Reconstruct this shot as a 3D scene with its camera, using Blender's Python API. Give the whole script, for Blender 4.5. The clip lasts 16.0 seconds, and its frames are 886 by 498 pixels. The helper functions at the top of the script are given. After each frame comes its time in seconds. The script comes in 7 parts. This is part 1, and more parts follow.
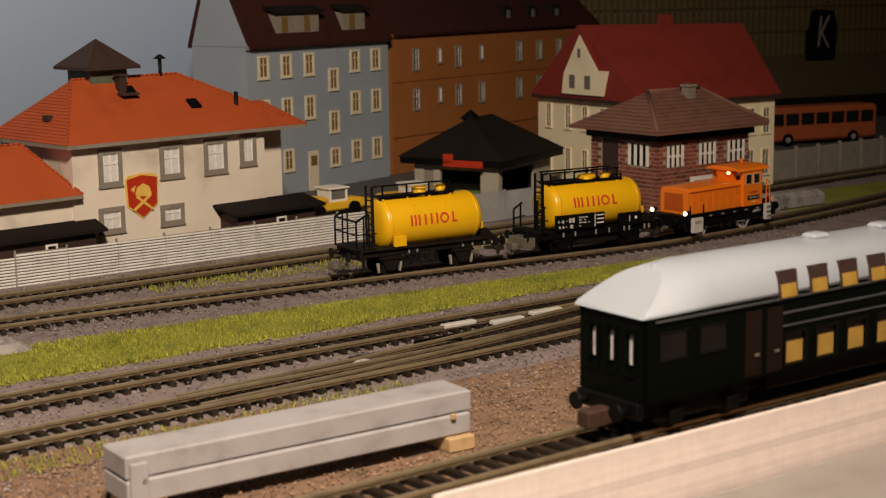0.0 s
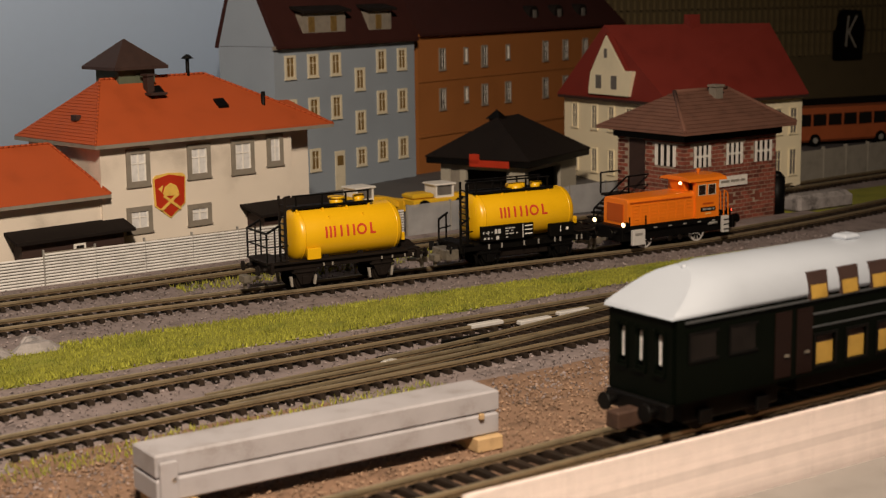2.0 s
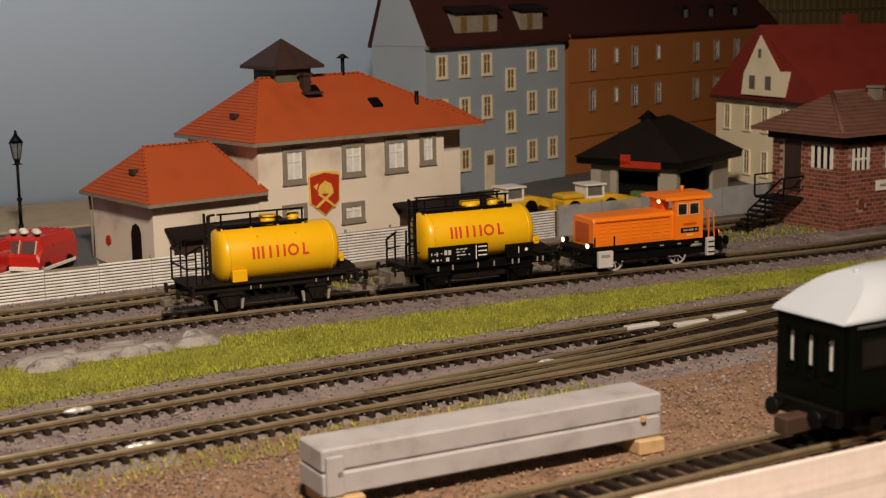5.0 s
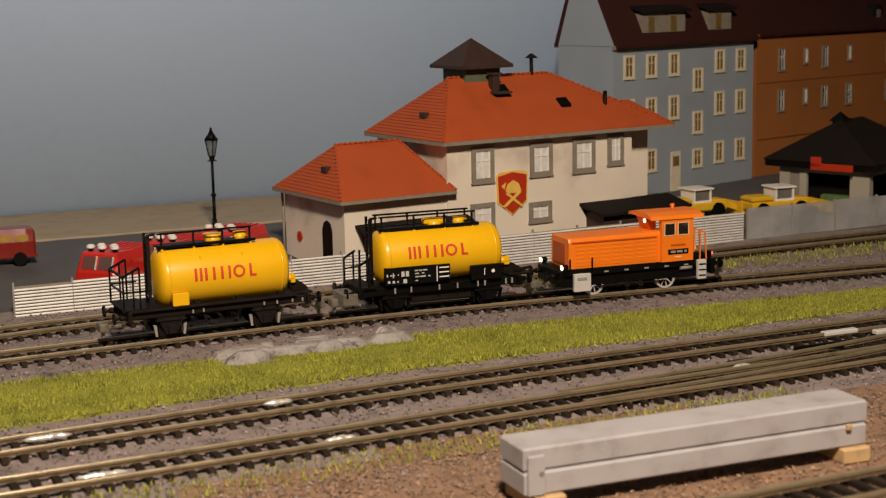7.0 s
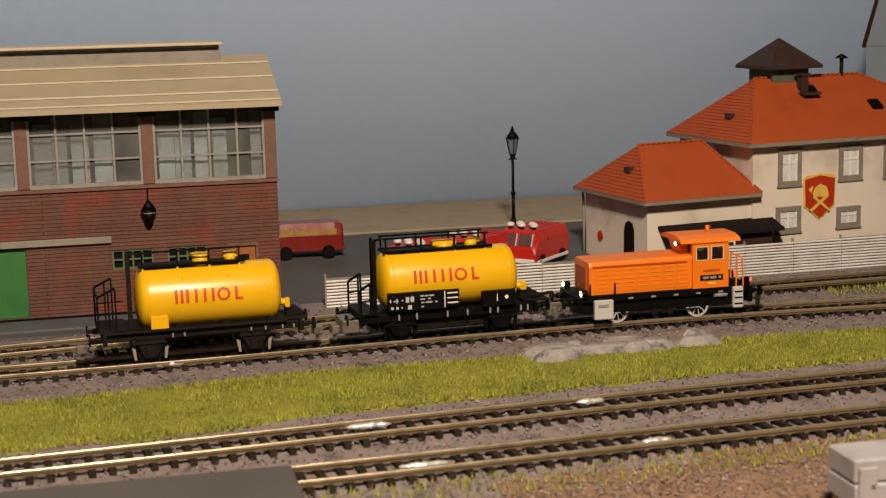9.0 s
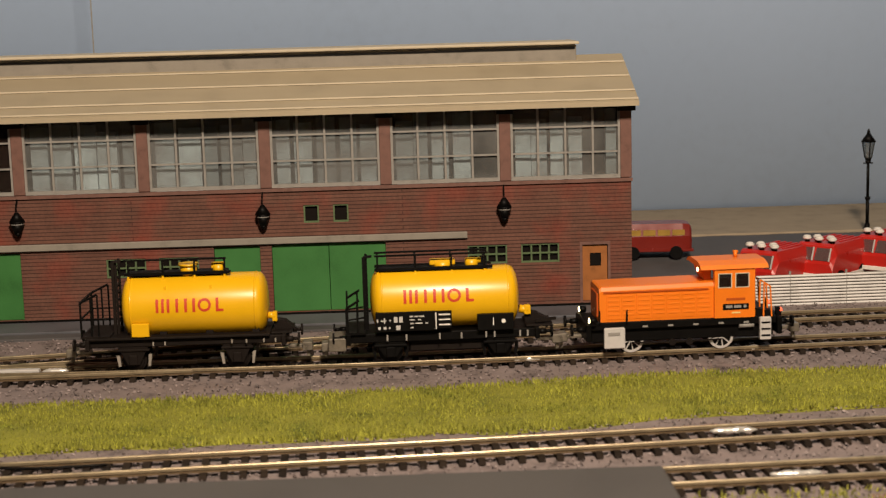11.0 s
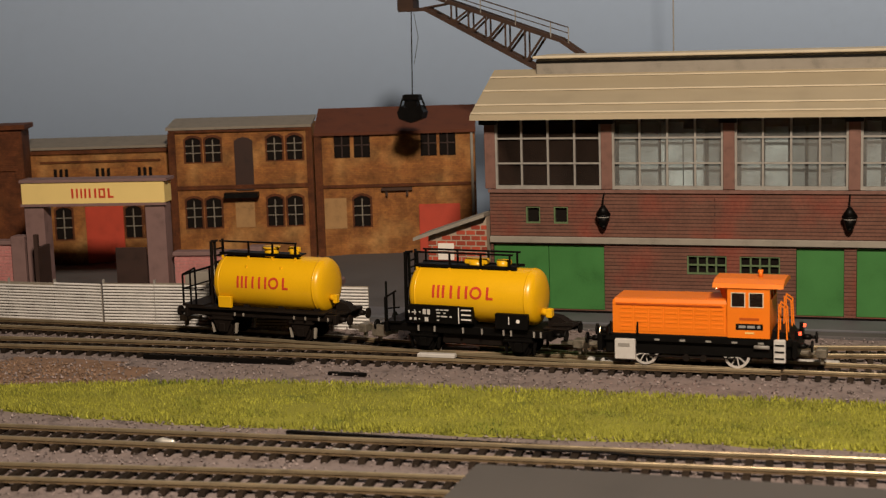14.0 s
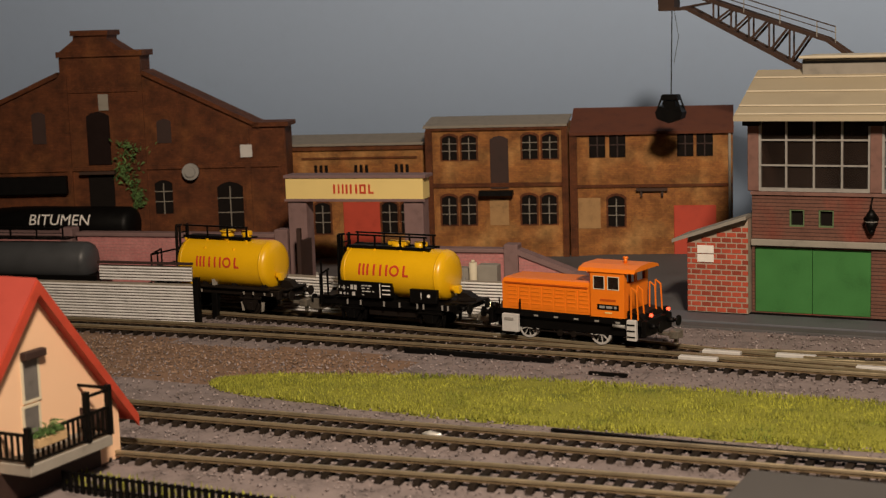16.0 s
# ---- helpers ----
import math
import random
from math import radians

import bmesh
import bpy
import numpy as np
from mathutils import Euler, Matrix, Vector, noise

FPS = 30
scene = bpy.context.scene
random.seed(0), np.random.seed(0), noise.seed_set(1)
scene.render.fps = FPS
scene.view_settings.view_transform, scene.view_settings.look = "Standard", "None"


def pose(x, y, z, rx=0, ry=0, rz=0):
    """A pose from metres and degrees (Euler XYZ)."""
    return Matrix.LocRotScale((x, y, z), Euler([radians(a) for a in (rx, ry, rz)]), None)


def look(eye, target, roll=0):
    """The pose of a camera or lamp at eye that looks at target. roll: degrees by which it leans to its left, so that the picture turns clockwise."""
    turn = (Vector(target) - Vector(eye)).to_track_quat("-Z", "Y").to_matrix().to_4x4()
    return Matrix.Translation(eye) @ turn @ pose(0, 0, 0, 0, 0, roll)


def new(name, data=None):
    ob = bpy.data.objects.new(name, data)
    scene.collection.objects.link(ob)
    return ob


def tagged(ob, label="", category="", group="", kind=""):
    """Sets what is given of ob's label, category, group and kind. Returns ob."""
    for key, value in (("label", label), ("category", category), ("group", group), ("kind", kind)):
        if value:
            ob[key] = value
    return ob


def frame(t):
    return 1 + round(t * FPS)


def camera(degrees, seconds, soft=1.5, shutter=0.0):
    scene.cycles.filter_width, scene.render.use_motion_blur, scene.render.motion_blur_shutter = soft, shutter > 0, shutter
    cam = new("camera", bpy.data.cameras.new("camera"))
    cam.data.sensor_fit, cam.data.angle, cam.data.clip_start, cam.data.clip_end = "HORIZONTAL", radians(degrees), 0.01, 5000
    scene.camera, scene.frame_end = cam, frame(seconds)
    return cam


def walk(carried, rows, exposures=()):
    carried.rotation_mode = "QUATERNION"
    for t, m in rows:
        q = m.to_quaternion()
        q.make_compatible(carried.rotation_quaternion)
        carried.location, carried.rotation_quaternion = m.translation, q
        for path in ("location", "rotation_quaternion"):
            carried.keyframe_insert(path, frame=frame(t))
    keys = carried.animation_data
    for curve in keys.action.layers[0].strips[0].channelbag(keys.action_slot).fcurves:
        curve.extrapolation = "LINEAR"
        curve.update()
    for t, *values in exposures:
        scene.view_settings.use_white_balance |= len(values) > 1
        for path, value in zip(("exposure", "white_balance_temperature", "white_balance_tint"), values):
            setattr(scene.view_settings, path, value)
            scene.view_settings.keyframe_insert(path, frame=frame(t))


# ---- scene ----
cam = camera(32.4, 16.0, soft=1.25)
# seconds, place in metres, turn in degrees
PATH = [
    (0.0, 0.04625, 0.06407, 0.12000, 80.082, 0.780, -35.840),
    (0.5, 0.04625, 0.06407, 0.12000, 80.082, 0.780, -35.840),
    (1.0, 0.04614, 0.06415, 0.12000, 80.083, 0.783, -35.742),
    (1.5, 0.04562, 0.06452, 0.12000, 80.090, 0.796, -35.279),
    (2.0, 0.04523, 0.06479, 0.12000, 80.095, 0.806, -34.939),
    (2.5, 0.04479, 0.06510, 0.12000, 80.101, 0.817, -34.543),
    (3.0, 0.04402, 0.06561, 0.12000, 80.111, 0.837, -33.875),
    (5.3, 0.03834, 0.06909, 0.12000, 80.189, 0.972, -29.046),
    (5.5, 0.03771, 0.06943, 0.12000, 80.198, 0.986, -28.527),
    (6.0, 0.03585, 0.07041, 0.12000, 80.226, 1.027, -27.000),
    (6.5, 0.03380, 0.07142, 0.12000, 80.257, 1.071, -25.342),
    (7.0, 0.03142, 0.07250, 0.12000, 80.294, 1.120, -23.451),
    (7.5, 0.02890, 0.07354, 0.12000, 80.335, 1.169, -21.471),
    (8.0, 0.02566, 0.07473, 0.12000, 80.389, 1.230, -18.972),
    (8.5, 0.02222, 0.07583, 0.12000, 80.448, 1.291, -16.351),
    (9.0, 0.01814, 0.07690, 0.12000, 80.520, 1.359, -13.291),
    (9.2, 0.01635, 0.07731, 0.12000, 80.553, 1.387, -11.957),
    (11.3, -0.00040, 0.07901, 0.12000, 80.880, 1.609, 0.273),
    (11.5, -0.00216, 0.07899, 0.12000, 80.917, 1.628, 1.549),
    (12.0, -0.00650, 0.07875, 0.12000, 81.009, 1.672, 4.702),
    (12.5, -0.01069, 0.07829, 0.12000, 81.101, 1.709, 7.764),
    (13.0, -0.01593, 0.07739, 0.12000, 81.220, 1.749, 11.622),
    (13.5, -0.02029, 0.07636, 0.12000, 81.321, 1.777, 14.869),
    (14.0, -0.02408, 0.07526, 0.12000, 81.412, 1.796, 17.731),
    (14.5, -0.02657, 0.07441, 0.12000, 81.473, 1.806, 19.642),
    (15.0, -0.02946, 0.07332, 0.12000, 81.545, 1.816, 21.884),
    (15.5, -0.03218, 0.07217, 0.12000, 81.614, 1.822, 24.024),
    (16.0, -0.03513, 0.07078, 0.12000, 81.691, 1.826, 26.390),
]
cam.data.dof.use_dof, cam.data.dof.focus_distance, cam.data.dof.aperture_fstop = True, 0.58, 36.0
walk(cam, [(t, pose(x, y, z, a, b, c)) for t, x, y, z, a, b, c in PATH])
scene.view_settings.exposure = 0.0

# ---- light: one warm room lamp above and in front of the layout, a dim room round it ----
room = bpy.data.worlds.new("room_world")
scene.world = room
room.use_nodes = True
room.node_tree.nodes["Background"].inputs["Color"].default_value = (1.0, 0.78, 0.55, 1)
room.node_tree.nodes["Background"].inputs["Strength"].default_value = 0.006
lamp_data = bpy.data.lights.new("room_lamp", "SPOT")
lamp_data.energy, lamp_data.shadow_soft_size = 27.0, 0.04
lamp_data.spot_size, lamp_data.spot_blend = radians(126), 0.85
lamp_data.color = (1.0, 0.805, 0.62)
room_lamp = new("room_lamp", lamp_data)
room_lamp.matrix_basis = look((0.06, 0.05, 0.48), (0.045, 0.51, -0.04))

U = 0.001  # the layout is laid out in millimetres, built in metres


# ---- materials ----
def material(name, col, rough=0.6, metal=0.0, var=0.25, size=4.0, bump=0.15, spec=0.4, dirt=None, rnd=0.0, glow=None, fine=0.35):
    """Noise at two scales over a base colour, with fine relief. size: of the large blotches in mm."""
    m = bpy.data.materials.new(name)
    m.use_nodes = True
    nt = m.node_tree
    nd, ln = nt.nodes, nt.links
    b = nd["Principled BSDF"]
    b.inputs["Metallic"].default_value = metal
    b.inputs["Specular IOR Level"].default_value = spec
    tc = nd.new("ShaderNodeTexCoord")

    def noise_node(s, detail):
        n = nd.new("ShaderNodeTexNoise")
        n.inputs["Scale"].default_value = s
        n.inputs["Detail"].default_value = detail
        ln.new(tc.outputs["Object"], n.inputs["Vector"])
        return n

    big, small = noise_node(1000.0 / size, 3), noise_node(1000.0 / fine, 2)
    mixv = nd.new("ShaderNodeMath")
    mixv.operation = "MULTIPLY_ADD"
    ln.new(small.outputs["Fac"], mixv.inputs[0])
    mixv.inputs[1].default_value = 0.45
    ln.new(big.outputs["Fac"], mixv.inputs[2])
    ramp = nd.new("ShaderNodeValToRGB")
    e = ramp.color_ramp.elements
    dark = dirt if dirt else tuple(c * (1 - var) for c in col)
    e[0].position, e[0].color = 0.45, (*dark, 1)
    e[1].position, e[1].color = 0.95, (*[min(1, c * (1 + var * 0.45)) for c in col], 1)
    mid = ramp.color_ramp.elements.new(0.66)
    mid.color = (*col, 1)
    ln.new(mixv.outputs[0], ramp.inputs["Fac"])
    out = ramp.outputs["Color"]
    if rnd:
        info = nd.new("ShaderNodeObjectInfo")
        geo = nd.new("ShaderNodeNewGeometry")
        add = nd.new("ShaderNodeMath")
        add.operation = "ADD"
        ln.new(info.outputs["Random"], add.inputs[0])
        ln.new(geo.outputs["Random Per Island"], add.inputs[1])
        fr = nd.new("ShaderNodeMath")
        fr.operation = "FRACT"
        ln.new(add.outputs[0], fr.inputs[0])
        mr = nd.new("ShaderNodeMapRange")
        mr.inputs["To Min"].default_value, mr.inputs["To Max"].default_value = 1 - rnd, 1 + rnd
        ln.new(fr.outputs[0], mr.inputs["Value"])
        hsv = nd.new("ShaderNodeHueSaturation")
        ln.new(out, hsv.inputs["Color"])
        ln.new(mr.outputs[0], hsv.inputs["Value"])
        out = hsv.outputs["Color"]
    ln.new(out, b.inputs["Base Color"])
    rr = nd.new("ShaderNodeMapRange")
    rr.inputs["To Min"].default_value, rr.inputs["To Max"].default_value = max(0.03, rough - 0.1), min(1, rough + 0.12)
    ln.new(big.outputs["Fac"], rr.inputs["Value"])
    ln.new(rr.outputs[0], b.inputs["Roughness"])
    if bump:
        bp = nd.new("ShaderNodeBump")
        bp.inputs["Strength"].default_value = bump
        bp.inputs["Distance"].default_value = 0.0003
        ln.new(mixv.outputs[0], bp.inputs["Height"])
        ln.new(bp.outputs["Normal"], b.inputs["Normal"])
    if glow:
        b.inputs["Emission Color"].default_value = (*glow[0], 1)
        b.inputs["Emission Strength"].default_value = glow[1]
    return m


def courses(name, brick_a, brick_b, mortar, bw, bh, rough=0.75, gap=0.25, bump=0.5, blotch=(0.25, 0.05, 0.03), blot=0.35, wear=0.18):
    """Moulded brick sheet: courses along x (or y) and z, in mm, with stained patches."""
    m = bpy.data.materials.new(name)
    m.use_nodes = True
    nd, ln = m.node_tree.nodes, m.node_tree.links
    b = nd["Principled BSDF"]
    b.inputs["Roughness"].default_value = rough
    b.inputs["Specular IOR Level"].default_value = 0.3
    tc = nd.new("ShaderNodeTexCoord")
    sep = nd.new("ShaderNodeSeparateXYZ")
    ln.new(tc.outputs["Object"], sep.inputs[0])
    add = nd.new("ShaderNodeMath")
    add.operation = "ADD"
    ln.new(sep.outputs["X"], add.inputs[0])
    ln.new(sep.outputs["Y"], add.inputs[1])
    com = nd.new("ShaderNodeCombineXYZ")
    ln.new(add.outputs[0], com.inputs["X"])
    ln.new(sep.outputs["Z"], com.inputs["Y"])
    br = nd.new("ShaderNodeTexBrick")
    ln.new(com.outputs[0], br.inputs["Vector"])
    for k, v in (("Color1", brick_a), ("Color2", brick_b), ("Mortar", mortar)):
        br.inputs[k].default_value = (*v, 1)
    br.inputs["Scale"].default_value = 1.0
    br.inputs["Brick Width"].default_value = bw * U
    br.inputs["Row Height"].default_value = bh * U
    br.inputs["Mortar Size"].default_value = gap * U * 0.5
    br.inputs["Mortar Smooth"].default_value = 0.4
    ns = nd.new("ShaderNodeTexNoise")
    ns.inputs["Scale"].default_value = 55
    ns.inputs["Detail"].default_value = 5
    ln.new(tc.outputs["Object"], ns.inputs["Vector"])
    mr = nd.new("ShaderNodeMapRange")
    mr.inputs["From Min"].default_value, mr.inputs["From Max"].default_value = 0.5, 0.72
    mr.inputs["To Max"].default_value = blot
    ln.new(ns.outputs["Fac"], mr.inputs["Value"])
    mx = nd.new("ShaderNodeMix")
    mx.data_type = "RGBA"
    ln.new(mr.outputs[0], mx.inputs["Factor"])
    ln.new(br.outputs["Color"], mx.inputs["A"])
    mx.inputs["B"].default_value = (*blotch, 1)
    fine = nd.new("ShaderNodeTexNoise")
    fine.inputs["Scale"].default_value = 900
    ln.new(tc.outputs["Object"], fine.inputs["Vector"])
    hs = nd.new("ShaderNodeHueSaturation")
    fm = nd.new("ShaderNodeMapRange")
    fm.inputs["To Min"].default_value, fm.inputs["To Max"].default_value = 0.72, 1.28
    ln.new(fine.outputs["Fac"], fm.inputs["Value"])
    mid = nd.new("ShaderNodeTexNoise")
    mid.inputs["Scale"].default_value = 130
    mid.inputs["Detail"].default_value = 6
    mid.inputs["Roughness"].default_value = 0.65
    ln.new(tc.outputs["Object"], mid.inputs["Vector"])
    mm = nd.new("ShaderNodeMapRange")
    mm.inputs["From Min"].default_value, mm.inputs["From Max"].default_value = 0.3, 0.7
    mm.inputs["To Min"].default_value, mm.inputs["To Max"].default_value = 1 - wear, 1 + wear
    ln.new(mid.outputs["Fac"], mm.inputs["Value"])
    mul = nd.new("ShaderNodeMath")
    mul.operation = "MULTIPLY"
    ln.new(fm.outputs[0], mul.inputs[0])
    ln.new(mm.outputs[0], mul.inputs[1])
    ln.new(mul.outputs[0], hs.inputs["Value"])
    ln.new(mx.outputs["Result"], hs.inputs["Color"])
    ln.new(hs.outputs["Color"], b.inputs["Base Color"])
    bp = nd.new("ShaderNodeBump")
    bp.inputs["Strength"].default_value = bump
    bp.inputs["Distance"].default_value = 0.0003
    bp.invert = True
    ln.new(br.outputs["Fac"], bp.inputs["Height"])
    ln.new(bp.outputs["Normal"], b.inputs["Normal"])
    return m


def glass(name, tint=(0.5, 0.55, 0.55), rough=0.06, clear=0.6):
    """A thin pane: part clear, part glossy sheet plastic."""
    m = bpy.data.materials.new(name)
    m.use_nodes = True
    nd, ln = m.node_tree.nodes, m.node_tree.links
    b = nd["Principled BSDF"]
    b.inputs["Base Color"].default_value = (*tint, 1)
    b.inputs["Roughness"].default_value = rough
    tr = nd.new("ShaderNodeBsdfTransparent")
    tr.inputs["Color"].default_value = (0.85, 0.9, 0.9, 1)
    mx = nd.new("ShaderNodeMixShader")
    tc = nd.new("ShaderNodeTexCoord")
    ns = nd.new("ShaderNodeTexNoise")
    ns.inputs["Scale"].default_value = 45
    ns.inputs["Detail"].default_value = 4
    ln.new(tc.outputs["Object"], ns.inputs["Vector"])
    mr = nd.new("ShaderNodeMapRange")
    mr.inputs["From Min"].default_value, mr.inputs["From Max"].default_value = 0.35, 0.65
    mr.inputs["To Min"].default_value, mr.inputs["To Max"].default_value = max(0, clear - 0.2), min(1, clear + 0.2)
    ln.new(ns.outputs["Fac"], mr.inputs["Value"])
    ln.new(mr.outputs[0], mx.inputs["Fac"])
    ln.new(b.outputs[0], mx.inputs[1])
    ln.new(tr.outputs[0], mx.inputs[2])
    ln.new(mx.outputs[0], nd["Material Output"].inputs["Surface"])
    return m


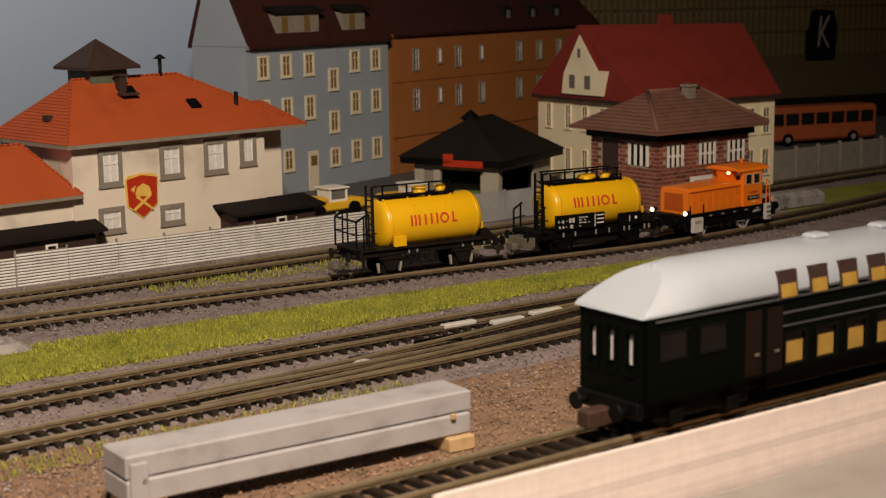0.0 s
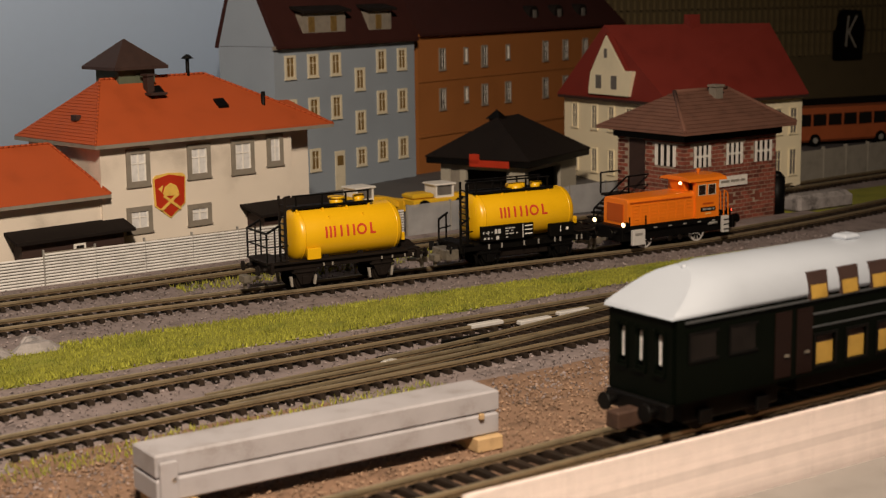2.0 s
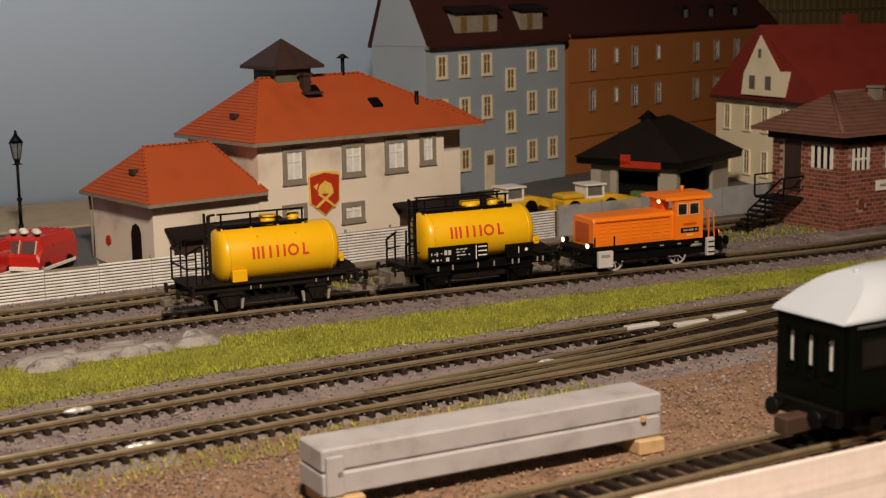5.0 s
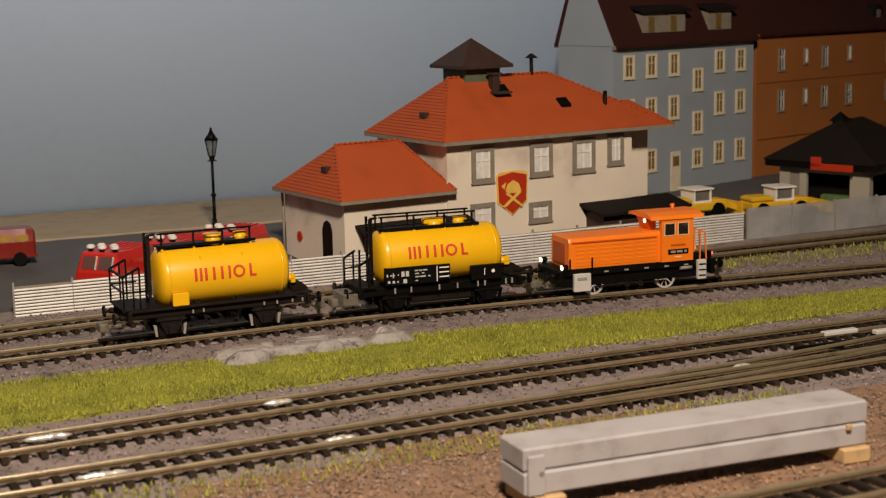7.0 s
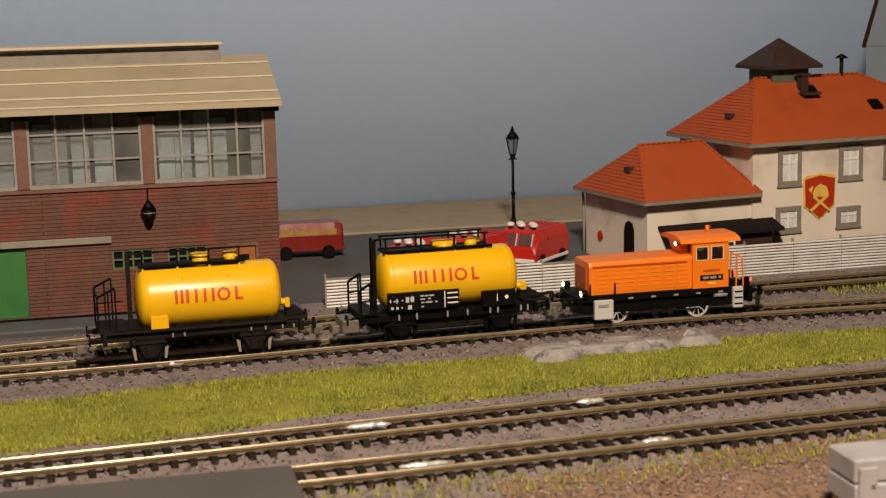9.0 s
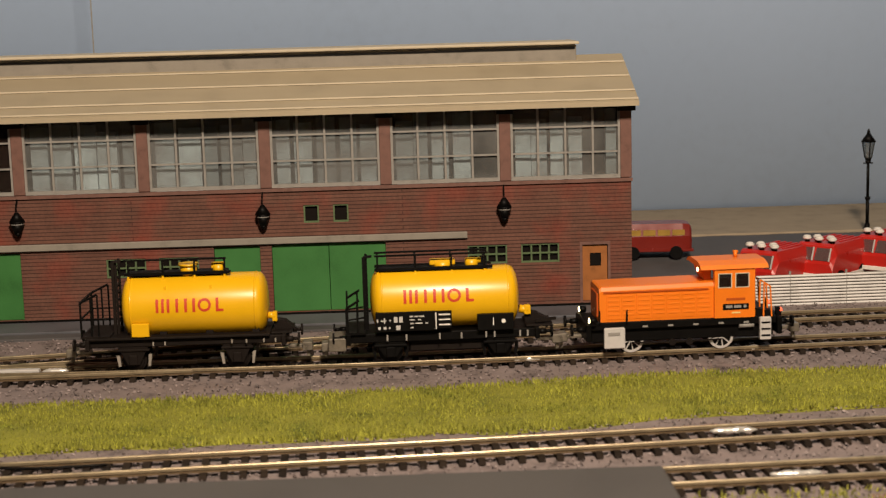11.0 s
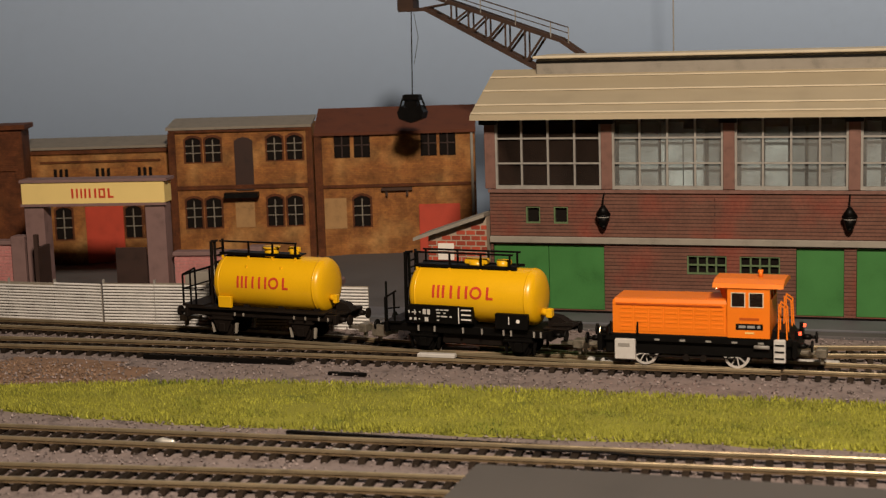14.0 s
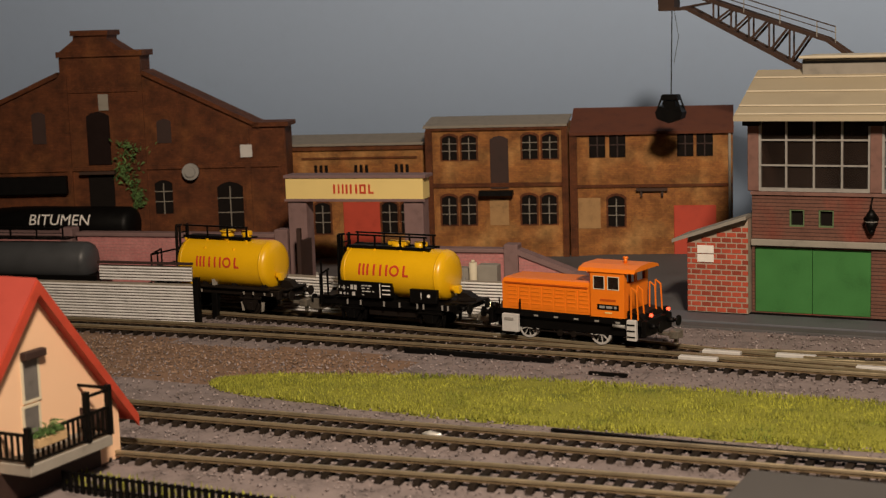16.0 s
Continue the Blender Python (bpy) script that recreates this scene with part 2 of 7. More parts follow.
M = dict(
    ballast=material("ballast_grey", (0.212, 0.174, 0.168), 0.85, var=0.55, size=9, bump=0.9, fine=1.1),
    stone=material("ballast_stone", (0.22, 0.185, 0.18), 0.7, var=0.4, size=3, rnd=0.6),
    earth=material("brown_gravel", (0.21, 0.13, 0.085), 0.9, var=0.5, size=7, bump=0.9, fine=0.9),
    earth_grain=material("brown_grain", (0.25, 0.165, 0.11), 0.85, var=0.5, size=4, rnd=0.4),
    asphalt=material("grey_road", (0.085, 0.082, 0.085), 0.75, var=0.3, size=22, bump=0.4, fine=0.6),
    pave=material("pavement_blue_grey", (0.10, 0.105, 0.12), 0.6, var=0.3, size=14, bump=0.3),
    kerb=material("sand_kerb", (0.33, 0.27, 0.19), 0.8, var=0.25, size=10),
    turf=material("turf_base", (0.212, 0.215, 0.028), 0.9, var=0.55, dirt=(0.085, 0.11, 0.014), size=17, bump=0.9, fine=0.8),
    blade=material("turf_fibre", (0.262, 0.268, 0.035), 0.75, var=0.5, dirt=(0.12, 0.16, 0.02), size=20, rnd=0.55, bump=0),
    plaster=material("grey_plaster_rock", (0.27, 0.25, 0.245), 0.6, var=0.75, size=5, bump=0.8, fine=0.8),
    tie=material("brown_sleeper", (0.018, 0.012, 0.008), 0.75, var=0.4, size=3, spec=0.2, rnd=0.35),
    rail=material("worn_rail", (0.38, 0.31, 0.20), 0.32, metal=0.62, var=0.3, size=6, bump=0.05),
    railbase=material("rusty_rail_web", (0.13, 0.09, 0.05), 0.6, metal=0.2, var=0.4, size=4),
    chrome=material("bright_solder", (0.88, 0.86, 0.8), 0.3, metal=0.6, var=0.2, size=2, bump=0.1),
    sky=material("painted_sky", (0.465, 0.61, 0.84), 0.85, var=0.06, size=240, bump=0.05, fine=6),
    hallbrick=courses("hall_brick", (0.155, 0.073, 0.052), (0.13, 0.06, 0.043), (0.06, 0.028, 0.022), 210.0, 1.45, blotch=(0.25, 0.036, 0.02), blot=0.5, gap=0.4),
    pillar=material("faded_brick_pillar", (0.17, 0.088, 0.07), 0.7, var=0.35, size=3),
    roofsand=material("sand_roof_felt", (0.40, 0.34, 0.235), 0.7, var=0.12, size=20, bump=0.1),
    stripe=material("pale_roof_seam", (0.55, 0.49, 0.37), 0.7, var=0.15, size=8),
    concrete=material("grey_concrete", (0.26, 0.24, 0.205), 0.8, var=0.25, size=6),
    green=material("green_door_paint", (0.042, 0.17, 0.042), 0.5, var=0.25, size=12, bump=0.1),
    greenframe=material("green_frame", (0.10, 0.15, 0.07), 0.6, var=0.3, size=3),
    steelgrey=material("grey_window_bar", (0.27, 0.26, 0.24), 0.55, var=0.25, size=3),
    black=material("matt_black", (0.0026, 0.0023, 0.0021), 0.5, var=0.3, size=3, bump=0.1, spec=0.15),
    # near-black base, puts the shade of rooms and openings into the colour
    dark=material("inside_shade_tone", (0.009, 0.007, 0.006), 0.85, var=0.4, size=5, spec=0.1),
    curtain=material("inside_boards", (0.42, 0.47, 0.50), 0.6, var=0.35, size=8, rnd=0.5),
    orangewood=material("ochre_door", (0.33, 0.12, 0.03), 0.6, var=0.25, size=4),
    pane=glass("window_sheet", (0.17, 0.17, 0.165), 0.08, 0.55),
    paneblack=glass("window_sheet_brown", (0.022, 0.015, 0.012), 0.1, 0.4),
    panedark=glass("window_sheet_dark", (0.10, 0.10, 0.10), 0.1, 0.35),
    orange=material("orange_loco_paint", (0.83, 0.20, 0.010), 0.38, var=0.07, size=15, bump=0.02, spec=0.5),
    orangedark=material("orange_shadow_line", (0.45, 0.08, 0.006), 0.5, var=0.2, size=6),
    yellow=material("yellow_tank_paint", (0.80, 0.45, 0.006), 0.33, var=0.08, size=18, bump=0.03, spec=0.55),
    redtext=material("red_lettering", (0.55, 0.05, 0.02), 0.5, var=0.15, size=3, bump=0),
    whitepaint=material("white_paint", (0.78, 0.75, 0.70), 0.55, var=0.15, size=5, bump=0.05),
    greyframe=material("brown_black_frame", (0.009, 0.0062, 0.0048), 0.6, var=0.4, size=4, spec=0.18),
    silver=material("nickel_plated", (0.72, 0.70, 0.67), 0.35, metal=0.5, var=0.25, size=2),
    coupler=material("bare_coupling_metal", (0.30, 0.27, 0.22), 0.4, metal=0.7, var=0.4, size=2),
    lampglow=material("headlight", (1.0, 0.85, 0.5), 0.3, var=0, glow=((1.0, 0.72, 0.35), 5.0), bump=0),
    redglow=material("tail_light", (0.6, 0.05, 0.02), 0.3, var=0, glow=((1.0, 0.08, 0.03), 3.0), bump=0),
    rooftile=material("red_tile_roof", (0.375, 0.066, 0.013), 0.75, var=0.14, size=14, bump=0.2),
    cream=material("cream_plaster", (0.70, 0.63, 0.54), 0.85, var=0.14, size=26, bump=0.2, dirt=(0.40, 0.35, 0.29)),
    trimgrey=material("grey_stone_trim", (0.22, 0.195, 0.16), 0.8, var=0.25, size=4),
    greenwood=material("grey_green_wood", (0.085, 0.10, 0.065), 0.75, var=0.3, size=5),
    darkroof=material("dark_felt_roof", (0.011, 0.008, 0.007), 0.8, var=0.3, size=7, spec=0.12),
    brownwood=material("dark_brown_wood", (0.036, 0.018, 0.014), 0.7, var=0.35, size=4),
    crest=material("crest_red", (0.42, 0.03, 0.008), 0.5, var=0.1, size=6, bump=0),
    gold=material("crest_gold", (0.72, 0.47, 0.10), 0.45, var=0.2, size=3, bump=0.1),
    sheet=material("corrugated_metal", (0.74, 0.73, 0.71), 0.42, metal=0.1, var=0.25, size=6, bump=0.05),
    bluehouse=material("blue_grey_plaster", (0.26, 0.305, 0.36), 0.85, var=0.10, size=30, bump=0.15),
    brownhouse=material("brown_plaster", (0.29, 0.105, 0.024), 0.85, var=0.15, size=30, bump=0.15),
    maroon=material("dark_maroon_roof", (0.036, 0.011, 0.009), 0.85, var=0.2, size=12, spec=0.15),
    redroof=material("crimson_roof", (0.19, 0.020, 0.012), 0.75, var=0.15, size=14),
    brownroof=material("brown_roof_tiles", (0.17, 0.08, 0.055), 0.8, var=0.3, size=6),
    creamtrim=material("cream_window_trim", (0.62, 0.56, 0.42), 0.75, var=0.12, size=5),
    ochrepane=material("ochre_window_inset", (0.16, 0.10, 0.03), 0.6, var=0.35, size=3),
    greypane=material("grey_window_inset", (0.14, 0.13, 0.12), 0.5, var=0.35, size=3),
    ivory=material("ivory_plaster", (0.84, 0.75, 0.54), 0.85, var=0.1, size=20, bump=0.15),
    sbbrick=material("signal_box_brick", (0.20, 0.055, 0.035), 0.75, var=0.3, size=3, rnd=0.4),
    mortar=material("pale_mortar", (0.34, 0.27, 0.21), 0.85, var=0.2, size=4),
    shedbrick=material("red_shed_brick", (0.33, 0.055, 0.028), 0.7, var=0.25, size=2, rnd=0.3),
    mill=courses("old_mill_brick", (0.30, 0.125, 0.032), (0.235, 0.09, 0.026), (0.20, 0.085, 0.03), 2.6, 0.9, blotch=(0.44, 0.25, 0.09), blot=0.65, gap=0.2, wear=0.5),
    milldark=courses("dark_mill_brick", (0.115, 0.034, 0.010), (0.088, 0.026, 0.008), (0.07, 0.023, 0.008), 2.6, 0.9, blotch=(0.16, 0.058, 0.016), blot=0.6, gap=0.2, wear=0.5),
    rust=material("rust_steel", (0.042, 0.021, 0.013), 0.7, var=0.5, size=4, rnd=0.2),
    doorred=material("red_gate_paint", (0.45, 0.055, 0.028), 0.6, var=0.2, size=6),
    pink=courses("pink_brick_wall", (0.50, 0.215, 0.205), (0.47, 0.185, 0.18), (0.40, 0.21, 0.20), 4.5, 1.5, blotch=(0.42, 0.12, 0.13), gap=0.3),
    roomwall=material("dim_room_paint", (0.03, 0.024, 0.02), 0.9, var=0.2, size=300),
    palepane=material("pale_window_inset", (0.62, 0.62, 0.62), 0.4, var=0.35, size=3),
    palegrey=material("pale_grey_paint", (0.52, 0.51, 0.49), 0.5, var=0.15, size=3),
    kioskwall=material("kiosk_plaster", (0.36, 0.33, 0.27), 0.85, var=0.15, size=20),
    clearsheet=glass("clear_fence_sheet", (0.42, 0.42, 0.43), 0.25, 0.35),
    doordark=material("dark_red_brown_paint", (0.010, 0.004, 0.003), 0.5, var=0.2, size=4, spec=0.2),
    mauve=material("mauve_post", (0.20, 0.125, 0.12), 0.75, var=0.25, size=5),
    signyellow=material("sign_yellow", (0.80, 0.62, 0.24), 0.6, var=0.06, size=12, bump=0),
    enginered=material("fire_engine_red", (0.50, 0.02, 0.014), 0.3, var=0.08, size=8, bump=0.02, spec=0.55),
    vanred=material("dark_red_van", (0.20, 0.018, 0.012), 0.22, var=0.12, size=8, bump=0.02, spec=0.6),
    loader=material("loader_yellow", (0.70, 0.42, 0.02), 0.5, var=0.12, size=6),
    busred=material("bus_orange_red", (0.36, 0.09, 0.03), 0.5, var=0.15, size=8),
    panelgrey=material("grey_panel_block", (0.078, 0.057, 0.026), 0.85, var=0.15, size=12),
    beam=material("grey_painted_beam", (0.36, 0.35, 0.37), 0.6, var=0.2, size=9, dirt=(0.27, 0.25, 0.25), bump=0.2),
    rawwood=material("raw_wood", (0.48, 0.33, 0.17), 0.7, var=0.25, size=3),
    coachgreen=material("dark_green_coach", (0.0016, 0.0026, 0.0015), 0.42, var=0.2, size=10, bump=0.02, spec=0.05),
    coachroof=material("pale_grey_coach_roof", (0.37, 0.41, 0.47), 0.38, var=0.06, size=14, bump=0.03),
    coachpane=material("yellow_blind_and_shine", (0.36, 0.22, 0.045), 0.35, var=0.35, size=4),
    mesh=material("white_gauze_fence", (0.84, 0.74, 0.70), 0.7, var=0.1, size=5, rnd=0.1),
    platform=material("grey_platform", (0.27, 0.25, 0.235), 0.85, var=0.12, size=12, bump=0.25),
    slab=material("dark_grey_board", (0.075, 0.070, 0.066), 0.7, var=0.15, size=25, bump=0.1),
    peach=material("peach_plaster", (0.84, 0.55, 0.35), 0.8, var=0.06, size=20, bump=0.1),
    roofred=material("bright_red_roof", (0.46, 0.07, 0.05), 0.7, var=0.12, size=8),
    plantgreen=material("plant_green", (0.08, 0.15, 0.04), 0.8, var=0.5, size=2, rnd=0.4),
    palebrick=material("patched_pale_brick", (0.34, 0.20, 0.085), 0.8, var=0.35, size=5, bump=0.3),
    ribolive=material("pale_olive_rib", (0.135, 0.10, 0.045), 0.8, var=0.2, size=6),
    brownfelt=material("red_brown_felt", (0.105, 0.036, 0.020), 0.8, var=0.3, size=6, spec=0.2),
    tankgrey=material("dark_grey_tank", (0.055, 0.058, 0.062), 0.45, var=0.2, size=8),
)


# ---- mesh tools, in millimetres ----
class Solid:
    """Collects faces of boxes, tubes and sheets into one mesh."""

    def __init__(self):
        self.v, self.f, self.smooth = [], [], []

    def add(self, verts, faces, smooth=False):
        n = len(self.v)
        self.v += [tuple(p) for p in verts]
        self.f += [tuple(i + n for i in q) for q in faces]
        self.smooth += [smooth] * len(faces)
        return self

    def box(self, x0, x1, y0, y1, z0, z1, b=0.0):
        if b <= 0:
            p = [(x, y, z) for x in (x0, x1) for y in (y0, y1) for z in (z0, z1)]
            return self.add(p, [(0, 1, 3, 2), (4, 6, 7, 5), (0, 4, 5, 1), (2, 3, 7, 6), (0, 2, 6, 4), (1, 5, 7, 3)])
        rings = []
        for z, i in ((z0, b), (z0 + b, 0), (z1 - b, 0), (z1, b)):
            a0, a1, c0, c1 = x0 + i, x1 - i, y0 + i, y1 - i
            k = b * 0.6
            rings.append([(a0 + k, c0, z), (a1 - k, c0, z), (a1, c0 + k, z), (a1, c1 - k, z), (a1 - k, c1, z), (a0 + k, c1, z), (a0, c1 - k, z), (a0, c0 + k, z)])
        return self.loft(rings)

    def loft(self, rings, closed=True, caps=True, smooth=False):
        m, pts = len(rings[0]), [p for r in rings for p in r]
        faces = []
        for i in range(len(rings) - 1):
            for j in range(m if closed else m - 1):
                a, c = i * m + j, i * m + (j + 1) % m
                faces.append((a, c, c + m, a + m))
        if caps:
            faces += [tuple(range(m - 1, -1, -1)), tuple(range((len(rings) - 1) * m, len(rings) * m))]
        return self.add(pts, faces, smooth)

    def tube(self, p, q, r, n=8, r2=None, smooth=True):
        p, q = Vector(p), Vector(q)
        w = (q - p).normalized()
        u = w.orthogonal().normalized()
        t = w.cross(u)
        r2 = r if r2 is None else r2
        ring = lambda c, s: [c + (u * math.cos(a) + t * math.sin(a)) * s for a in [2 * math.pi * k / n for k in range(n)]]
        m = len(self.smooth)
        self.loft([ring(p, r), ring(q, r2)], smooth=smooth)
        self.smooth[-2:] = [False, False]
        return self

    def bar(self, p, q, w, h=None):
        """A square bar from p to q."""
        return self.tube(p, q, w * 0.7071, 4, smooth=False)

    def lathe_x(self, profile, n=28, cy=0.0, cz=0.0):
        """profile: (x, radius) pairs turned about the x axis through (cy, cz)."""
        rings = [[(x, cy + r * math.sin(2 * math.pi * k / n), cz + r * math.cos(2 * math.pi * k / n)) for k in range(n)] for x, r in profile]
        return self.loft(rings, smooth=True)

    def prism(self, poly, axis, a, b):
        """poly: 2D points; axis: the one along which it is pushed from a to b."""
        put = {"x": lambda s, p: (s, p[0], p[1]), "y": lambda s, p: (p[0], s, p[1]), "z": lambda s, p: (p[0], p[1], s)}[axis]
        return self.loft([[put(a, p) for p in poly], [put(b, p) for p in poly]])

    def data(self, name, mat):
        me = bpy.data.meshes.new(name)
        me.from_pydata([(x * U, y * U, z * U) for x, y, z in self.v], [], self.f)
        me.polygons.foreach_set("use_smooth", self.smooth)
        bm = bmesh.new()
        bm.from_mesh(me)
        bmesh.ops.recalc_face_normals(bm, faces=bm.faces)
        bm.to_mesh(me)
        bm.free()
        me.materials.append(M[mat])
        return me


def thing(name, label, category, x=0, y=0, z=0, rot=0, group="", kind=""):
    ob = new(name)
    ob.empty_display_size = 0.005
    ob.matrix_basis = pose(x * U, y * U, z * U, 0, 0, rot)
    return tagged(ob, label, category, group, kind)


def part(name, solid, mat, parent, label="", kind="", at=None):
    ob = new(name, solid if isinstance(solid, bpy.types.Mesh) else solid.data(name, mat))
    ob.parent = parent
    if at is not None:
        ob.matrix_basis = at
    return tagged(ob, label, kind=kind)


def squeeze(ob, kx, above, kz):
    """Shrinks the drawing of a thing along x, and along z over a height (mm)."""
    for ch in ob.children:
        squeeze(ch, kx, above, kz)
    if ob.parent is not None:
        ob.location.x *= kx
    if ob.type == "MESH" and ob.parent is not None and not ob.name.startswith(("wheel", "rim", "spoke")):
        for v in ob.data.vertices:
            v.co.x *= kx
            if v.co.z > above * U:
                v.co.z = above * U + (v.co.z - above * U) * kz


def single(name, solid, mat, label, category, x=0, y=0, z=0, rot=0, group="", kind=""):
    ob = new(name, solid.data(name, mat))
    ob.matrix_basis = pose(x * U, y * U, z * U, 0, 0, rot)
    return tagged(ob, label, category, group, kind)


def lettering(name, text, height, mat, parent, x, y, z, bend=None, facing="front", squeeze=1.0, label="", spacing=1.0, bold=0.0):
    """Built-in font, letters of that height, centred at x, z on a face that looks towards -y."""
    cu = bpy.data.curves.new(name, "FONT")
    cu.body, cu.align_x, cu.align_y = text, "CENTER", "CENTER"
    cu.size, cu.space_character, cu.offset = height / 0.7, spacing, bold
    cu.resolution_u = 3
    tmp = new(name, cu)
    bpy.context.view_layer.update()
    me = bpy.data.meshes.new_from_object(tmp.evaluated_get(bpy.context.evaluated_depsgraph_get()))
    bpy.data.objects.remove(tmp)
    bm = bmesh.new()
    bm.from_mesh(me)
    if bend:
        bmesh.ops.triangulate(bm, faces=bm.faces)
        long_edges = [e for e in bm.edges if e.calc_length() > height * 0.3]
        bmesh.ops.subdivide_edges(bm, edges=long_edges, cuts=2)
    for v in bm.verts:
        a, b = v.co.x * squeeze, v.co.y
        yy = y
        if bend:
            r, cz = bend
            yy = -math.sqrt(max(0, r * r - (z + b - cz) ** 2)) - 0.06
        v.co = Vector(((x + a) * U, yy * U, (z + b) * U))
    bmesh.ops.solidify(bm, geom=bm.faces, thickness=0.00005)
    bm.to_mesh(me)
    bm.free()
    me.materials.append(M[mat])
    return part(name, me, mat, parent, label)


def line(knots, x):
    """Smooth height of a chain of (x, y) knots, ascending in x."""
    k = sorted(knots)
    if x <= k[0][0]:
        return k[0][1] + (x - k[0][0]) * (k[1][1] - k[0][1]) / (k[1][0] - k[0][0])
    if x >= k[-1][0]:
        return k[-1][1] + (x - k[-1][0]) * (k[-1][1] - k[-2][1]) / (k[-1][0] - k[-2][0])
    i = max(j for j in range(len(k) - 1) if k[j][0] <= x)
    (x0, y0), (x1, y1) = k[i], k[i + 1]
    slope = lambda j: 0.0 if len(k) < 3 else (k[min(j + 1, len(k) - 1)][1] - k[max(j - 1, 0)][1]) / (k[min(j + 1, len(k) - 1)][0] - k[max(j - 1, 0)][0])
    h, t = x1 - x0, (x - x0) / (x1 - x0)
    return (2 * t**3 - 3 * t**2 + 1) * y0 + (t**3 - 2 * t**2 + t) * h * slope(i) + (-2 * t**3 + 3 * t**2) * y1 + (t**3 - t**2) * h * slope(i + 1)


TRACK_A = [(-800, 621), (-600, 614), (-400, 607), (-305, 603), (-240, 596), (-180, 587), (-115, 582), (-30, 581), (43, 583), (150, 589), (231, 591), (318, 586), (420, 578), (520, 568.5), (560, 570), (600, 573.5), (640, 578.5), (720, 592), (800, 610), (950, 648)]
TRACK_B = [(-190, 588), (-100, 601), (-16, 613), (56, 620), (134, 629), (300, 635), (420, 640), (520, 644), (620, 654), (723, 666), (820, 673), (1300, 700)]
TRACK_C = [(-800, 432), (-350, 453), (0, 474), (110, 482), (214, 488), (391, 491), (700, 490), (1300, 488)]
TRACK_D = [(-800, 370), (-320, 414), (-140, 434), (70, 444), (200, 450), (350, 455), (480, 468), (620, 483), (1300, 492)]
TRACK_E = [(-200, 317), (200, 322), (300, 325), (500, 325), (1000, 322)]
TRACK_F = [(-800, 534), (-600, 551), (-397, 571), (-251, 577), (-165, 578), (-60, 580)]
TRACK_G = [(230, 453), (330, 462), (430, 478), (520, 486)]
GRASS_TOP = [(-342, 500), (-325, 514), (-245, 536), (-120, 543), (0, 547), (80, 556), (165, 554), (238, 556), (410, 545), (490, 538), (620, 530)]
GRASS_LOW = [(-342, 497), (-330, 489), (-242, 482), (-111, 490), (51, 497), (80, 505), (219, 513), (400, 517), (490, 521), (620, 528)]


def ground_z(x, y):
    z = 0.0
    if y > 676:
        z = 8.0 * min(1.0, (y - 676) / 95.0)
        if -205 < x < 95 and y < 800:
            z = min(z, 0.6)
    if x > 140 and 297 < y < 352:
        up = min(1.0, (x - 140) / 70.0) * min(1.0, (352 - y) / 20.0) * min(1.0, (y - 297) / 5.0)
        z = 12.5 * up * up * (3 - 2 * up)
    return z


# ---- the large structure ----
def build_ground():
    step = 8
    xs, ys = list(range(-1200, 1480, step)), list(range(-160, 1008, step))
    v = [(x * U, y * U, (ground_z(x, y) + 0.5 * noise.noise((x * 0.05, y * 0.05, 0)) - 0.6) * U) for x in xs for y in ys]
    n, faces, mats = len(ys), [], []
    for i in range(len(xs) - 1):
        for j in range(n - 1):
            x, y = xs[i] + 4, ys[j] + 4
            wob = 12 * noise.noise((x * 0.02, y * 0.02, 3))
            faces.append((i * n + j, (i + 1) * n + j, (i + 1) * n + j + 1, i * n + j + 1))
            k = 0
            if y > 668 + (0 if x > 95 else -10 if x > -330 else -25):
                k = 1
            elif (110 < x < 420 and 335 < y + wob < 436) or (x < -290 and 495 < y + wob < 556 and x > -620) or (y + wob < 330 and x > -100):
                k = 2
            mats.append(k)
    me = bpy.data.meshes.new("ground")
    me.from_pydata(v, [], faces)
    for m in ("ballast", "asphalt", "earth"):
        me.materials.append(M[m])
    me.polygons.foreach_set("material_index", mats)
    me.polygons.foreach_set("use_smooth", [True] * len(mats))
    tagged(new("ground", me), "grey ballast, dark asphalt yard and brown gravel ground", "ground", kind="structure")


